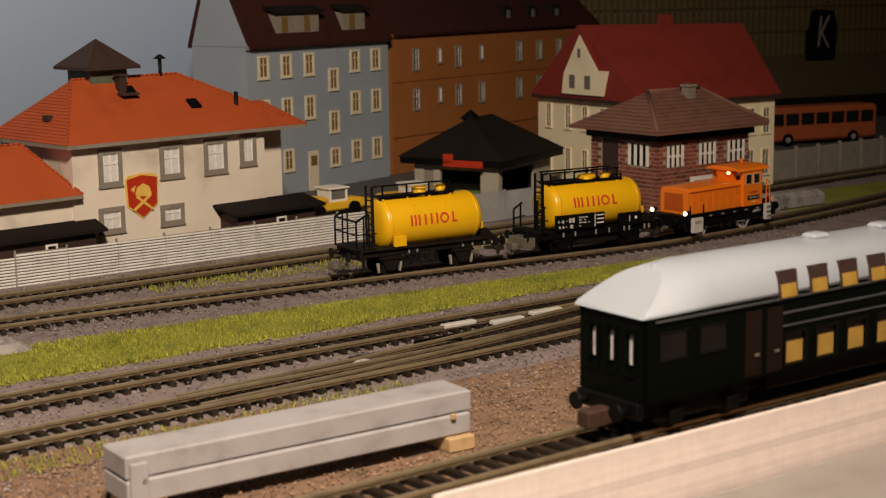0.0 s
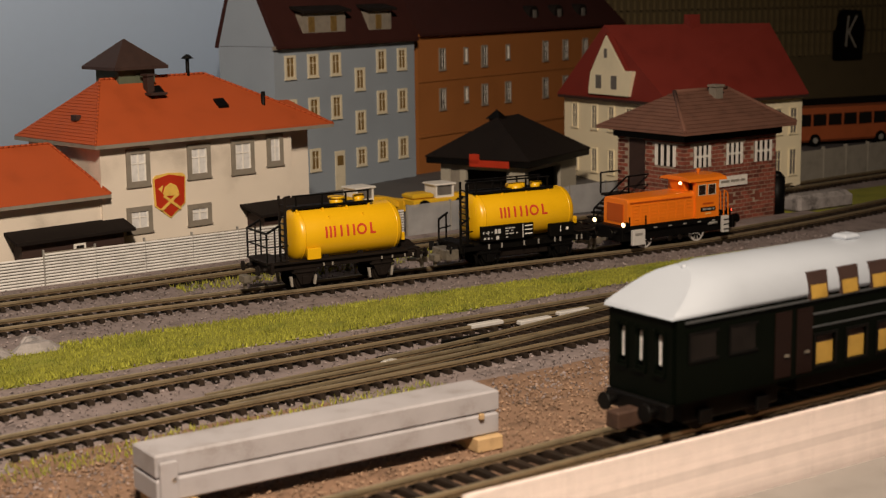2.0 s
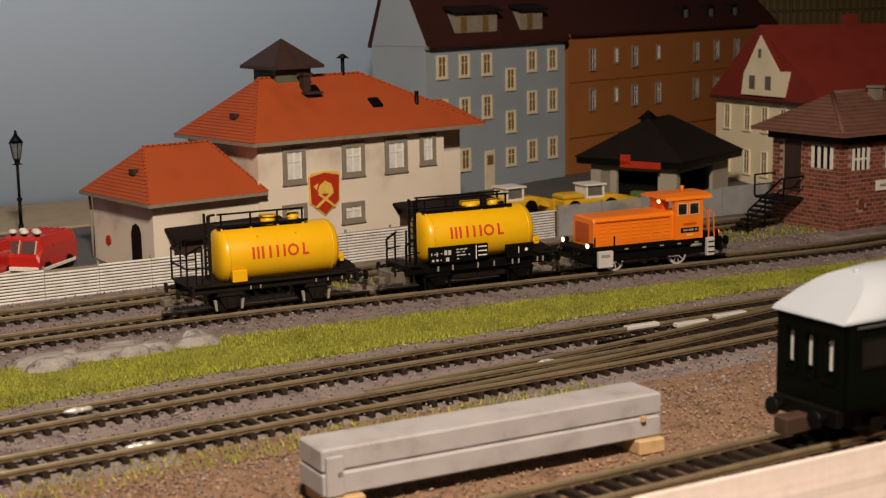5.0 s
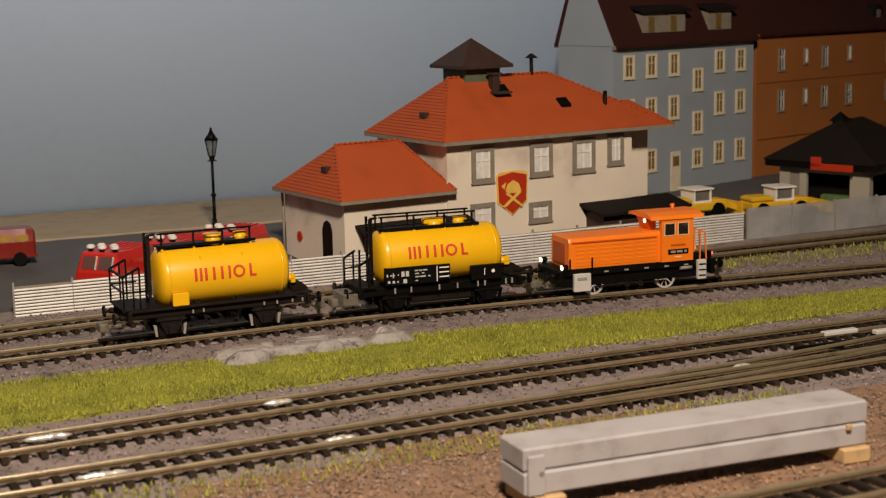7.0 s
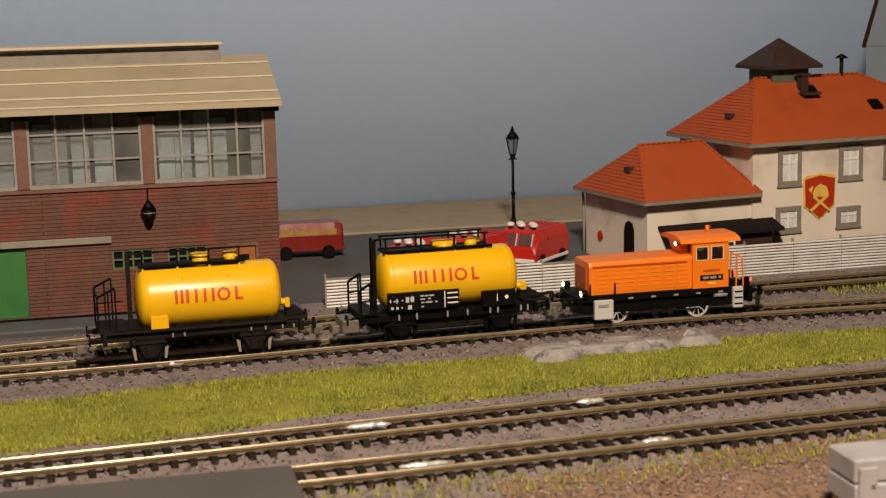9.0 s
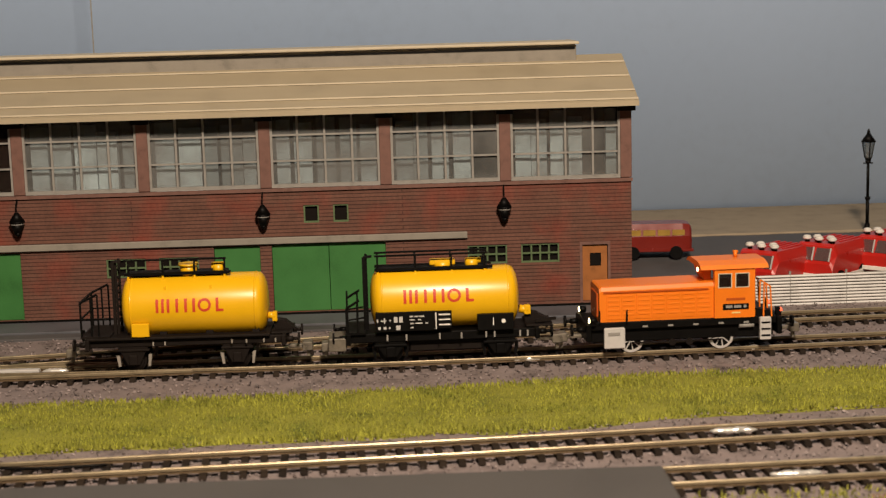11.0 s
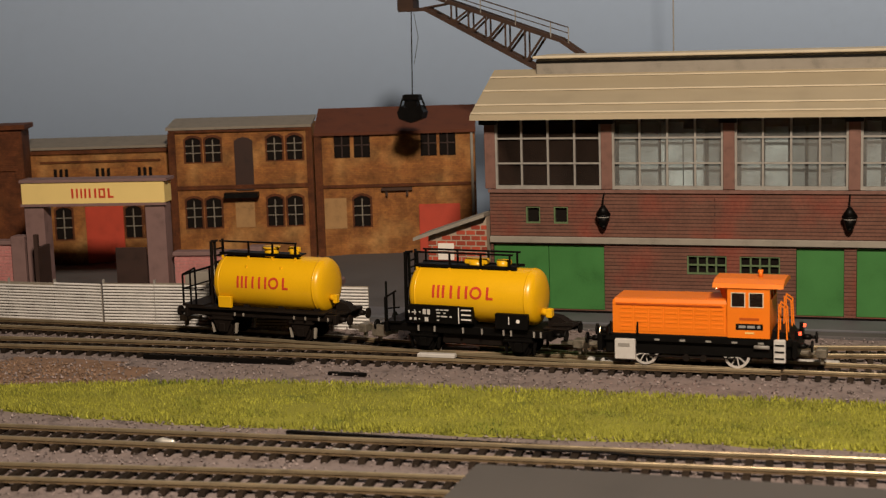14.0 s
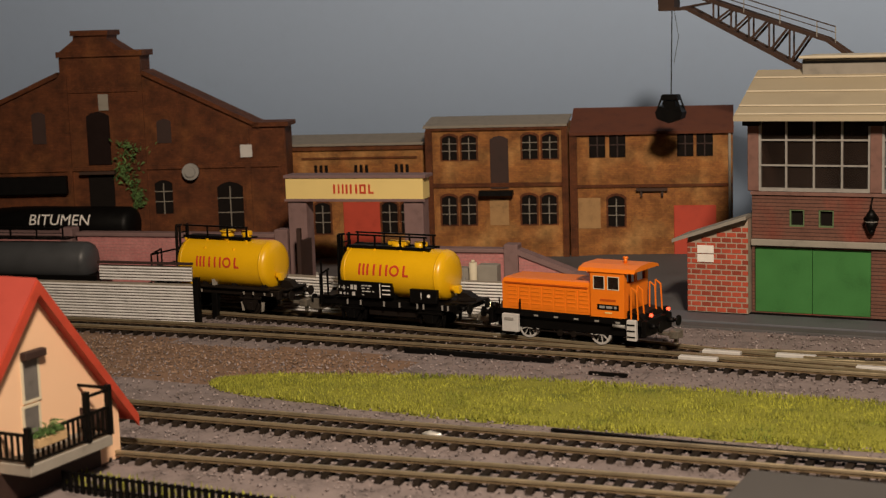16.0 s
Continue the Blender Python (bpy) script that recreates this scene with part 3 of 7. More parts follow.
def build_room():
    pts = [(-1150, 60), (-1020, 360), (-800, 610), (-560, 770), (-300, 860), (0, 878), (420, 885), (640, 900), (900, 960), (1180, 930), (1420, 780), (1460, 300)]
    s = Solid()
    fine = []
    for i in range(len(pts) - 1):
        for k in range(4):
            a = k / 4
            p0, p1, p2, p3 = pts[max(i - 1, 0)], pts[i], pts[i + 1], pts[min(i + 2, len(pts) - 1)]
            fine.append(tuple(0.5 * (2 * p1[c] + (p2[c] - p0[c]) * a + (2 * p0[c] - 5 * p1[c] + 4 * p2[c] - p3[c]) * a * a + (3 * p1[c] - p0[c] - 3 * p2[c] + p3[c]) * a**3) for c in (0, 1)))
    fine.append(pts[-1])
    s.loft([[(x, y, -12), (x, y, 420), (x * 1.006, y + 8, 420), (x * 1.006, y + 8, -12)] for x, y in fine], smooth=False)
    s.smooth = [len(f) == 4 for f in s.f]
    single("backdrop", s, "sky", "matt grey-blue painted sky backdrop wall", "backdrop", kind="structure")
    for nm, b in (("wall_south", (-2200, 2600, -1260, -1200, -800, 1600)), ("wall_north", (-2200, 2600, 1500, 1560, -800, 1600)), ("wall_west", (-2260, -2200, -1260, 1560, -800, 1600)), ("wall_east", (2600, 2660, -1260, 1560, -800, 1600)), ("floor", (-2260, 2660, -1260, 1560, -840, -800)), ("ceiling", (-2260, 2660, -1260, 1560, 1600, 1640))):
        single(nm, Solid().box(*b), "roomwall", "plain dim room %s" % nm.split("_")[0], nm.split("_")[0], kind="structure")
    single("layout_edge", Solid().box(-1200, 1480, -200, -160, -90, 4), "rawwood", "plain wooden edge board of the layout", "edge board", kind="structure")


SLEEPER = Solid().prism([(-9.8, 0.0), (9.8, 0.0), (9.5, 1.35), (-9.5, 1.35)], "x", -0.95, 0.95)


def build_track(label, knots, x0, x1, z=0.0, pieces=None, step=5.2):
    """Two rails on sleepers; the sleepers from pieces[0] to pieces[1] are single, the others joined."""
    tr = thing("track", label, "railway track", group="tracks of the yard")
    at = lambda x: (line(knots, x), math.atan2(line(knots, x + 2) - line(knots, x - 2), 4))
    shared = SLEEPER.data("sleeper", "tie")
    joined = Solid()
    n = int((x1 - x0) / step)
    rng = random.Random(int(x0) + int(z) + n)
    for i in range(n):
        x = x0 + (i + 0.5) * step
        y, a = at(x)
        a += rng.uniform(-0.03, 0.03)
        if pieces and pieces[0] < x < pieces[1]:
            part("sleeper", shared, "tie", tr, at=pose(x * U, y * U, (z - 0.35) * U, 0, 0, math.degrees(a)))
        else:
            c, s = math.cos(a), math.sin(a)
            joined.add([(x + c * p - s * q, y + s * p + c * q, z - 0.35 + r) for p, q, r in SLEEPER.v], SLEEPER.f)
    if joined.v:
        part("sleepers", joined, "tie", tr, "dark brown plastic sleepers", kind="stuff")
    for side in (-6.35, 6.35):
        prof_head = [(-0.5, 2.0), (-0.5, 2.75), (-0.38, 2.92), (0.38, 2.92), (0.5, 2.75), (0.5, 2.0)]
        prof_web = [(-0.6, 1.2), (-0.58, 1.4), (-0.22, 1.5), (-0.22, 2.05), (0.22, 2.05), (0.22, 1.5), (0.58, 1.4), (0.6, 1.2)]
        for nm, prof, mt in (("rail_head", prof_head, "rail"), ("rail_web", prof_web, "railbase")):
            rings = []
            x = x0
            while x <= x1:
                y, a = at(x)
                rings.append([(x - math.sin(a) * (side + o), y + math.cos(a) * (side + o), z - 0.35 + h) for o, h in prof])
                x += 9
            part(nm, Solid().loft(rings), mt, tr, "worn steel rail head" if nm == "rail_head" else "rusty brown rail web")
    return tr


def facade(solid, x0, x1, z0, z1, y0, y1, holes):
    """A wall from y0 (outside) to y1 with real openings (x0, x1, z0, z1)."""
    xs = sorted({x0, x1, *[c for h in holes for c in h[:2]]})
    zs = sorted({z0, z1, *[c for h in holes for c in h[2:]]})
    inside = lambda x, z: any(h[0] < x < h[1] and h[2] < z < h[3] for h in holes)
    for i in range(len(xs) - 1):
        for j in range(len(zs) - 1):
            a, b, c, d = xs[i], xs[i + 1], zs[j], zs[j + 1]
            if inside((a + b) / 2, (c + d) / 2):
                continue
            for y in (y0, y1):
                solid.add([(a, y, c), (b, y, c), (b, y, d), (a, y, d)], [(0, 1, 2, 3)])
    for a, b, c, d in [*holes, (x0, x1, z0, z1)]:
        solid.add([(a, y0, c), (b, y0, c), (b, y0, d), (a, y0, d), (a, y1, c), (b, y1, c), (b, y1, d), (a, y1, d)], [(0, 1, 5, 4), (1, 2, 6, 5), (2, 3, 7, 6), (3, 0, 4, 7)])
    return solid


def frame_ring(s, w, h, t, y0, y1):
    s.box(-w / 2 - t, w / 2 + t, y0, y1, h, h + t).box(-w / 2 - t, w / 2 + t, y0, y1, -t, 0)
    return s.box(-w / 2 - t, -w / 2, y0, y1, 0, h).box(w / 2, w / 2 + t, y0, y1, 0, h)


_window_cache = {}


def window(parent, x, z, w, h, y=0.0, rot=0, trim="creamtrim", pane="ochrepane", bars="creamtrim", t=0.9, cross=True, sill=True):
    """A window that looks towards -y at rot 0: trim, pane set back in it, glazing bars, sill."""
    key = (w, h, trim, pane, bars, t, cross, sill)
    if key not in _window_cache:
        tr = frame_ring(Solid(), w, h, t, -0.9, -0.005)
        if sill:
            tr.box(-w / 2 - t - 0.4, w / 2 + t + 0.4, -1.0, 0.2, -t - 0.5, -t + 0.1)
        g = 0.16 if w < 6 else 0.3
        pn = Solid().box(-w / 2, w / 2, -0.25, -0.02, 0, h)
        br = Solid().box(-g, g, -0.6, -0.26, 0, h).box(-w / 2, -w / 2 + 1.6 * g, -0.6, -0.26, 0, h).box(w / 2 - 1.6 * g, w / 2, -0.6, -0.26, 0, h)
        if cross:
            br.box(-w / 2, -g, -0.6, -0.26, h * 0.62, h * 0.62 + 0.36).box(g, w / 2, -0.6, -0.26, h * 0.62, h * 0.62 + 0.36)
        _window_cache[key] = (tr.data("window", trim), pn.data("pane", pane), br.data("glazing_bar", bars))
    a, b, c = _window_cache[key]
    wn = part("window", a, trim, parent, at=pose(x * U, y * U, z * U, 0, 0, rot))
    part("pane", b, pane, wn)
    part("glazing_bar", c, bars, wn)
    return wn


def hip_roof(s, x0, x1, y0, y1, z0, zr, ra, rb, ry=None, t=1.2, gable=False):
    """Four slopes over a rectangle with a ridge from ra to rb, with a thin eave board."""
    ry = (y0 + y1) / 2 if ry is None else ry
    s.add([(x0, y0, z0), (x1, y0, z0), (x1, y1, z0), (x0, y1, z0), (ra, ry, zr), (rb, ry, zr), (x0, y0, z0 - t), (x1, y0, z0 - t), (x1, y1, z0 - t), (x0, y1, z0 - t)],
          [(0, 1, 5, 4), (1, 2, 5), (2, 3, 4, 5), (3, 0, 4), (0, 6, 7, 1), (1, 7, 8, 2), (2, 8, 9, 3), (3, 9, 6, 0), (6, 9, 8, 7)])
    return s


def tile_rows(s, a0, a1, b0, b1, n, drop=0.45):
    """Overlapping tile courses over a slope: a0-a1 is the eave, b0-b1 the top edge; each course is a proud thin lip."""
    a0, a1, b0, b1 = map(Vector, (a0, a1, b0, b1))
    nrm = (a1 - a0).cross(b0 - a0).normalized()
    if nrm.z < 0:
        nrm = -nrm
    for i in range(n):
        f, g = i / n, (i + 1) / n
        p, q = a0.lerp(b0, f), a1.lerp(b1, f)
        u, w = a0.lerp(b0, g), a1.lerp(b1, g)
        s.add([p + nrm * drop * 0.6, q + nrm * drop * 0.6, w + nrm * 0.08, u + nrm * 0.08, p - nrm * 0.1, q - nrm * 0.1], [(0, 1, 2, 3), (0, 4, 5, 1)])
    return s


def build_hall():
    hall = thing("factory_hall", "long weathered red brick factory hall with glazed upper band", "factory hall", 0, 668, 0)
    x0, x1 = -196.0, 89.5
    bays = [-195.5, -147.5, -99.5, -52.5, -6.0, 40.5, 87.5]
    doors = [(-195, -149, 2, 28.5), (-74, -56, 2, 28.5), (-51.5, -7, 2, 28.8)]
    small = [(-181, -175, 37, 44), (-169.5, -163.5, 37, 44), (-38.5, -32.5, 37, 44), (-27, -21, 37, 44)]
    low = [(-116, -100.5, 17.5, 25), (-95.5, -80, 17.5, 25), (25, 40.5, 18.5, 26), (46, 61, 18.5, 26)]
    wicket = [(70, 80, 2.5, 25)]
    part("brick_wall", facade(Solid(), x0, x1, -1, 50.5, 0, 4, doors + small + low + wicket), "hallbrick", hall, "weathered red-brown brick with bright red patches")
    part("end_wall", Solid().box(x1 - 3, x1 - 0.01, 4.01, 105, -1, 82), "hallbrick", hall)
    part("end_wall", Solid().box(x0 + 0.01, x0 + 3, 4.01, 105, -1, 82), "hallbrick", hall)
    part("end_wall", Solid().box(x0 + 3.01, x1 - 3.01, 102, 105, -1, 82), "hallbrick", hall)
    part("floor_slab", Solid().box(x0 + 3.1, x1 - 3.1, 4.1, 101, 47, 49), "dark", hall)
    part("cornice", Solid().box(x0 - 0.4, x1 + 0.4, -0.9, -0.02, 49.6, 50.9), "pillar", hall)
    part("lintel_band", Solid().box(-196, 25, -1.6, -0.02, 29.2, 31.8, 0.25), "concrete", hall, "grey concrete lintel band")
    for b in bays:
        part("pillar", Solid().box(b - 2.2, b + 2.2, -0.3, 3.6, 51, 80, 0.3), "pillar", hall)
        part("bracket", Solid().box(b - 3.4, b + 3.4, -3.5, -0.32, 77.2, 79.6), "black", hall)
    for i in range(6):
        a, b = bays[i] + 2.2, bays[i + 1] - 2.2
        fr = Solid().box(a, b, 0.2, 1.8, 51, 52.4).box(a, a + 0.9, 0.2, 1.6, 52.4, 79).box(b - 0.9, b, 0.2, 1.6, 52.4, 79)
        wn = part("window_band", fr, "steelgrey", hall, "grey steel frame")
        w = (b - a) / 4
        for k in range(1, 4):
            part("mullion", Solid().box(a + k * w - 0.4, a + k * w + 0.4, 0.5, 1.3, 52.4, 79), "steelgrey", wn)
        for z in (61, 71):
            part("transom", Solid().box(a + 0.9, b - 0.9, 0.3, 0.95, z, z + 0.7), "steelgrey", wn)
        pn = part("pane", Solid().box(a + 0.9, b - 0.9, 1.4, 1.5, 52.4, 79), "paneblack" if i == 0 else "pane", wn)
        pn.visible_shadow = False
        if i:
            inner = Solid()
            rng = random.Random(40 + i)
            x = a + 2
            while x < b - 4:
                g = rng.uniform(5, 9)
                if rng.random() < 0.85:
                    inner.box(x, min(x + g, b - 1), 4.2 + rng.uniform(0, 2), 7.0 + rng.uniform(0, 2), 49.2, 76 + rng.uniform(-2, 2))
                x += g + rng.uniform(0.2, 2.2)
            part("inside_board", inner, "curtain", hall, "pale upright boards behind the glass")
    # unseen dark sheet added so the rooms behind the glass stay dark
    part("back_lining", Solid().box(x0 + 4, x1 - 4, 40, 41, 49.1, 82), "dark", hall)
    for a, b, c, d in doors:
        n = 1 if b - a < 30 else 2
        for k in range(n):
            w = (b - a) / n
            lf = part("door_leaf", Solid().box(a + k * w + 0.1, a + (k + 1) * w - 0.1, 0.9, 2.4, c, d - 0.1, 0.2), "green", hall, "plain green sheet door leaf")
    for a, b, c, d in small + low:
        g = frame_ring(Solid(), b - a - 1.2, d - c - 1.2, 0.6, 0.4, 2)
        n = 1 if b - a < 8 else 3
        fr = part("window", g, "greenframe", hall, "green framed window", at=pose((a + b) / 2 * U, 0, (c + 0.6) * U))
        wd, hh = b - a - 1.2, d - c - 1.2
        if n == 3:
            s = Solid()
            for k in range(1, 4):
                s.box(-wd / 2 + wd * k / 4 - 0.35, -wd / 2 + wd * k / 4 + 0.35, 0.7, 1.6, 0, hh)
            s.box(-wd / 2, wd / 2, 0.5, 0.68, hh / 2 - 0.35, hh / 2 + 0.35)
            part("glazing_bar", s, "greenframe", fr)
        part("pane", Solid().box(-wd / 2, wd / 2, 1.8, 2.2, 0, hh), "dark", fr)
    wk = part("wicket_door", Solid().box(70.1, 79.9, 0.8, 2.4, 2.5, 24.9, 0.2), "orangewood", hall, "small ochre wooden door")
    part("peep_window", Solid().box(73, 77.4, 0.55, 0.79, 16.5, 21.5), "dark", wk)
    part("door_frame", Solid().box(69, 70, -0.3, 1, 2, 26).box(80, 81, -0.3, 1, 2, 26).box(69, 81, -0.31, 1, 25, 26.2), "pillar", hall)
    for x in (-148.5, -54, 39.5):
        lm = part("wall_lantern", Solid().bar((x, -0.2, 50), (x, -3.2, 47.5), 0.5).bar((x, -3.2, 47.5), (x, -3.2, 45), 0.4), "black", hall, "black iron wall lantern")
        part("lantern_hood", Solid().tube((x, -3.2, 41.5), (x, -3.2, 45), 3.0, 10, 0.7).tube((x, -3.2, 40.8), (x, -3.2, 41.5), 2.9, 10), "black", lm)
        part("lantern_glass", Solid().tube((x, -3.2, 37), (x, -3.2, 40.7), 1.5, 8, 2.6).tube((x, -3.2, 35.6), (x, -3.2, 37), 0.5, 6, 1.5), "black", lm)
        part("lantern_ring", Solid().tube((x, -3.2, 40.2), (x, -3.2, 40.75), 2.65, 10), "steelgrey", lm)
    # roof: front slope, monitor ridge
    rf = Solid().add([(x0 - 5, -9, 81.2), (x1 + 2, -9, 81.2), (x1 + 2.3, 40, 97.6), (x0 - 8, 40, 97.6), (x0 - 5, -9, 79.4), (x1 + 2, -9, 79.4), (x1 + 2.3, 115, 79.4), (x0 - 8, 115, 79.4), (x1 + 2.3, 115, 81.2), (x0 - 8, 115, 81.2)],
                     [(0, 1, 2, 3), (0, 4, 5, 1), (4, 7, 6, 5), (3, 2, 8, 9), (9, 8, 6, 7), (1, 5, 6, 8, 2), (0, 3, 9, 7, 4)])
    roof = part("roof", rf, "roofsand", hall, "sand-coloured felt roof with pale seams")
    for k in (0.03, 0.2, 0.5, 0.8):
        y, z = -9 + 49 * k, 81.2 + 16.4 * k
        part("seam", Solid().box(x0 - 4.8 - 3 * k, x1 + 1.9, y, y + 1.2, z + 0.25, z + 0.85), "stripe", roof)
    part("ridge_monitor", Solid().box(x0 + 12, x1 - 17, 34, 60, 93, 102.0, 0.4), "concrete", hall, "low grey ridge ventilator")
    part("monitor_slot", Solid().box(x0 + 12, x1 - 17.5, 33.6, 33.98, 100.2, 101.0), "black", hall)
    part("monitor_cap", Solid().box(x0 + 11, x1 - 16, 31.5, 62, 102.1, 103.3, 0.3), "stripe", hall)
    part("plinth", Solid().box(x0, x1, -0.7, -0.02, -1, 1.8), "black", hall)
    single("pavement", Solid().box(-262, 96, 648, 667.2, -1, 1.1, 0.3), "pave", "blue-grey pavement strip along the factory hall", "pavement", kind="structure")
    single("road_edge", Solid().box(-262, 96, 640, 647.9, -1, 0.4, 0.2), "asphalt", "dark road strip beside the pavement", "road", kind="structure")


def build_shed():
    sh = thing("brick_shed", "small red brick lean-to shed with pale sloping roof", "shed", -222, 664, 1.6)
    w, d = 25.4, 16
    part("core", Solid().prism([(0.4, 0), (w, 0), (w, 38.6), (0.4, 30.2)], "y", 0.14, d), "mortar", sh, "pale mortar")
    part("roof", Solid().prism([(-5, 28.6), (w + 0.2, 38.8), (w + 0.2, 40.2), (-5, 30.0)], "y", -4, d + 2), "concrete", sh, "pale grey felt roof")
    shared = {}
    bh, bw = 1.7, 3.7
    for row in range(20):
        z = 0.2 + row * (bh + 0.5)
        x = -(bw + 0.5) * 0.5 if row % 2 else 0.0
        while x < w:
            a, b = max(0.2, x), min(w, x + bw)
            top = 30.0 + (a - 0.4) / w * 8.2
            if b - a > 0.7 and z + bh < top - 0.3:
                k = round(b - a, 2)
                if k not in shared:
                    shared[k] = Solid().box(0, k, 0, 0.5, 0, bh, 0.12).data("brick", "shedbrick")
                part("brick", shared[k], "shedbrick", sh, at=pose(a * U, 0, z * U))
            x += bw + 0.5
    nt = part("notice", Solid().box(4.6, 11.4, -0.4, -0.05, 24.2, 27.4).box(4.6, 11.4, -0.4, -0.05, 20.6, 23.8), "whitepaint", sh, "white paper notice in two sheets")


build_ground()
build_room()
TRACK_THINGS = [
    build_track("railway track in grey ballast with the tank train", TRACK_A, -800, 900, 0, (-260, 520)),
    build_track("railway track beside the corrugated fence", TRACK_B, -188, 1300),
    build_track("railway track in front of the grass strip", TRACK_C, -800, 1300, 0, (-330, 480)),
    build_track("railway track with bright soldered joints", TRACK_D, -800, 1300, 0, (-320, 400)),
    build_track("siding track on a low bank under the coach", TRACK_E, 120, 1000, 12.5, (160, 330)),
    build_track("railway track branching off at the points", TRACK_F, -800, -70),
    build_track("dark crossover track between two lines", TRACK_G, 235, 515),
]
build_hall()
build_shed()


# ---- the town side ----
def walls(parent, w, d, h, mat, z0=-6.0, label=""):
    return part("wall_shell", Solid().box(0, w, 0, d, z0, h), mat, parent, label)


def build_fire_station():
    fs = thing("fire_station", "cream fire station with red tiled hip roofs and dark lookout tower", "fire station", 294, 677, 5, 9)
    walls(fs, 103, 60, 48, "cream", label="cream plaster walls with grey streaks")
    lw = part("low_wing", Solid().box(-51, -0.02, 1, 56, -6, 27.5), "cream", fs, "low cream side wing")
    part("annex", Solid().box(103.02, 121, 10, 50, -6, 47), "cream", fs)
    roof = part("main_roof", hip_roof(Solid(), -4.5, 125, -4.5, 64.5, 49.6, 74.5, 20, 76), "rooftile", fs, "red tiled hip roof")
    rows = Solid()
    tile_rows(rows, (-4.5, -4.5, 49.6), (125, -4.5, 49.6), (20, 30, 74.5), (76, 30, 74.5), 20, 0.1)
    tile_rows(rows, (-4.5, 64.5, 49.6), (-4.5, -4.5, 49.6), (20, 30, 74.5), (20.1, 30, 74.5), 20, 0.5)
    part("tile_layer", rows, "rooftile", roof, kind="stuff")
    part("roof_step", hip_roof(Solid(), 78, 125.5, -4.7, 40, 49.9, 60.5, 92, 116, 18), "rooftile", roof)
    part("eave_board", Solid().box(-4.7, 125.2, -4.9, -4.4, 47.9, 49.5).box(-4.9, -4.5, -4.4, 64, 47.9, 49.5), "trimgrey", fs)
    lr = part("wing_roof", hip_roof(Solid(), -55, 2.0, -4, 60, 28.4, 48.5, -40, -8), "rooftile", fs)
    r2 = Solid()
    tile_rows(r2, (-55, -4, 28.4), (2, -4, 28.4), (-40, 28, 48.5), (-8, 28, 48.5), 15, 0.1)
    tile_rows(r2, (-55, 60, 28.4), (-55, -4, 28.4), (-40, 28, 48.5), (-39.9, 28, 48.5), 15, 0.5)
    part("tile_layer", r2, "rooftile", lr, kind="stuff")
    part("eave_board", Solid().box(-55.2, 2, -4.4, -3.9, 26.9, 28.3).box(-55.4, -55, -3.9, 60, 26.9, 28.3), "trimgrey", fs)
    for pts in (((-4.5, -4.5, 49.9), (20, 30, 74.9)), ((125, -4.5, 49.9), (76, 30, 74.9)), ((20, 30, 74.9), (76, 30, 74.9)), ((-55, -4, 28.7), (-40, 28, 48.9)), ((-40, 28, 48.9), (-8, 28, 48.9)), ((2, -4, 28.7), (-8, 28, 48.9))):
        a, b = map(Vector, pts)
        n = int((b - a).length / 2.6)
        for k in range(n):
            part("ridge_tile", Solid().tube(a.lerp(b, k / n), a.lerp(b, (k + 0.97) / n), 0.6, 6, 0.48), "rooftile", roof)
    tw = part("lookout_tower", Solid().box(28, 47, 27, 46, 60, 79.5), "greenwood", fs, "dark green-grey boarded lookout tower")
    part("tower_roof", hip_roof(Solid(), 23.5, 51.5, 22.5, 50.5, 80.0, 92.0, 37.2, 37.8, t=1.4), "brownwood", tw, "dark brown pyramid roof")
    part("chimney", Solid().box(38.5, 42, 20, 24, 68, 75.5, 0.2).box(37.8, 42.8, 19.3, 24.7, 75.6, 76.6).box(37, 45.5, 15, 20.5, 67.2, 68.3), "brownwood", fs, "dark brown chimney with hatch")
    part("vent_pipe", Solid().tube((67, 30, 70), (67, 30, 82), 0.9, 8).tube((67, 30, 82), (67, 30, 84), 3.2, 10, 0.6), "black", fs)
    part("vent_pipe", Solid().tube((95, 10, 52), (95, 10, 66), 1.0, 8), "black", fs)
    for x, y, z in ((44, 21, 68.6), (72, 11.5, 61.6)):
        part("skylight", Solid().add([(x - 2.8, y - 2.2, z - 1.8), (x + 2.8, y - 2.2, z - 1.8), (x + 2.8, y + 2.2, z + 1.6), (x - 2.8, y + 2.2, z + 1.6), (x - 2.8, y - 2.2, z - 0.7), (x + 2.8, y - 2.2, z - 0.7), (x + 2.8, y + 2.2, z + 2.5), (x - 2.8, y + 2.2, z + 2.5)], [(4, 5, 6, 7), (0, 1, 5, 4), (1, 2, 6, 5), (3, 0, 4, 7)]), "black", roof)
    for x, y, z in ((4, 24, 59.2), (-47.5, 22, 39)):
        part("skylight", Solid().box(x - 1.6, x + 0.9, y - 2.2, y + 2.2, z - 1.0, z + 1.3), "brownwood", roof)
    for x, w, z, h in ((18.4, 7.6, 32.0, 12.0), (50.2, 8.2, 32.5, 11.1), (74.4, 8.6, 32.2, 11.6), (93, 5.2, 34.2, 10.4), (18, 8.6, 11.6, 7.2), (49.5, 8.4, 11.5, 5.2)):
        window(fs, x, z, w, h, trim="trimgrey", pane="palepane", bars="whitepaint", t=2.1)
    cr = part("crest", Solid().prism([(25.5, 34.5), (27, 36), (34, 36.6), (41, 36), (42.5, 34.5), (42, 22.5), (34, 16.5), (26, 22.5)], "y", -0.55, -0.02), "gold", fs, "red and gold fire brigade crest", at=pose(0, 0, -2.4 * U))
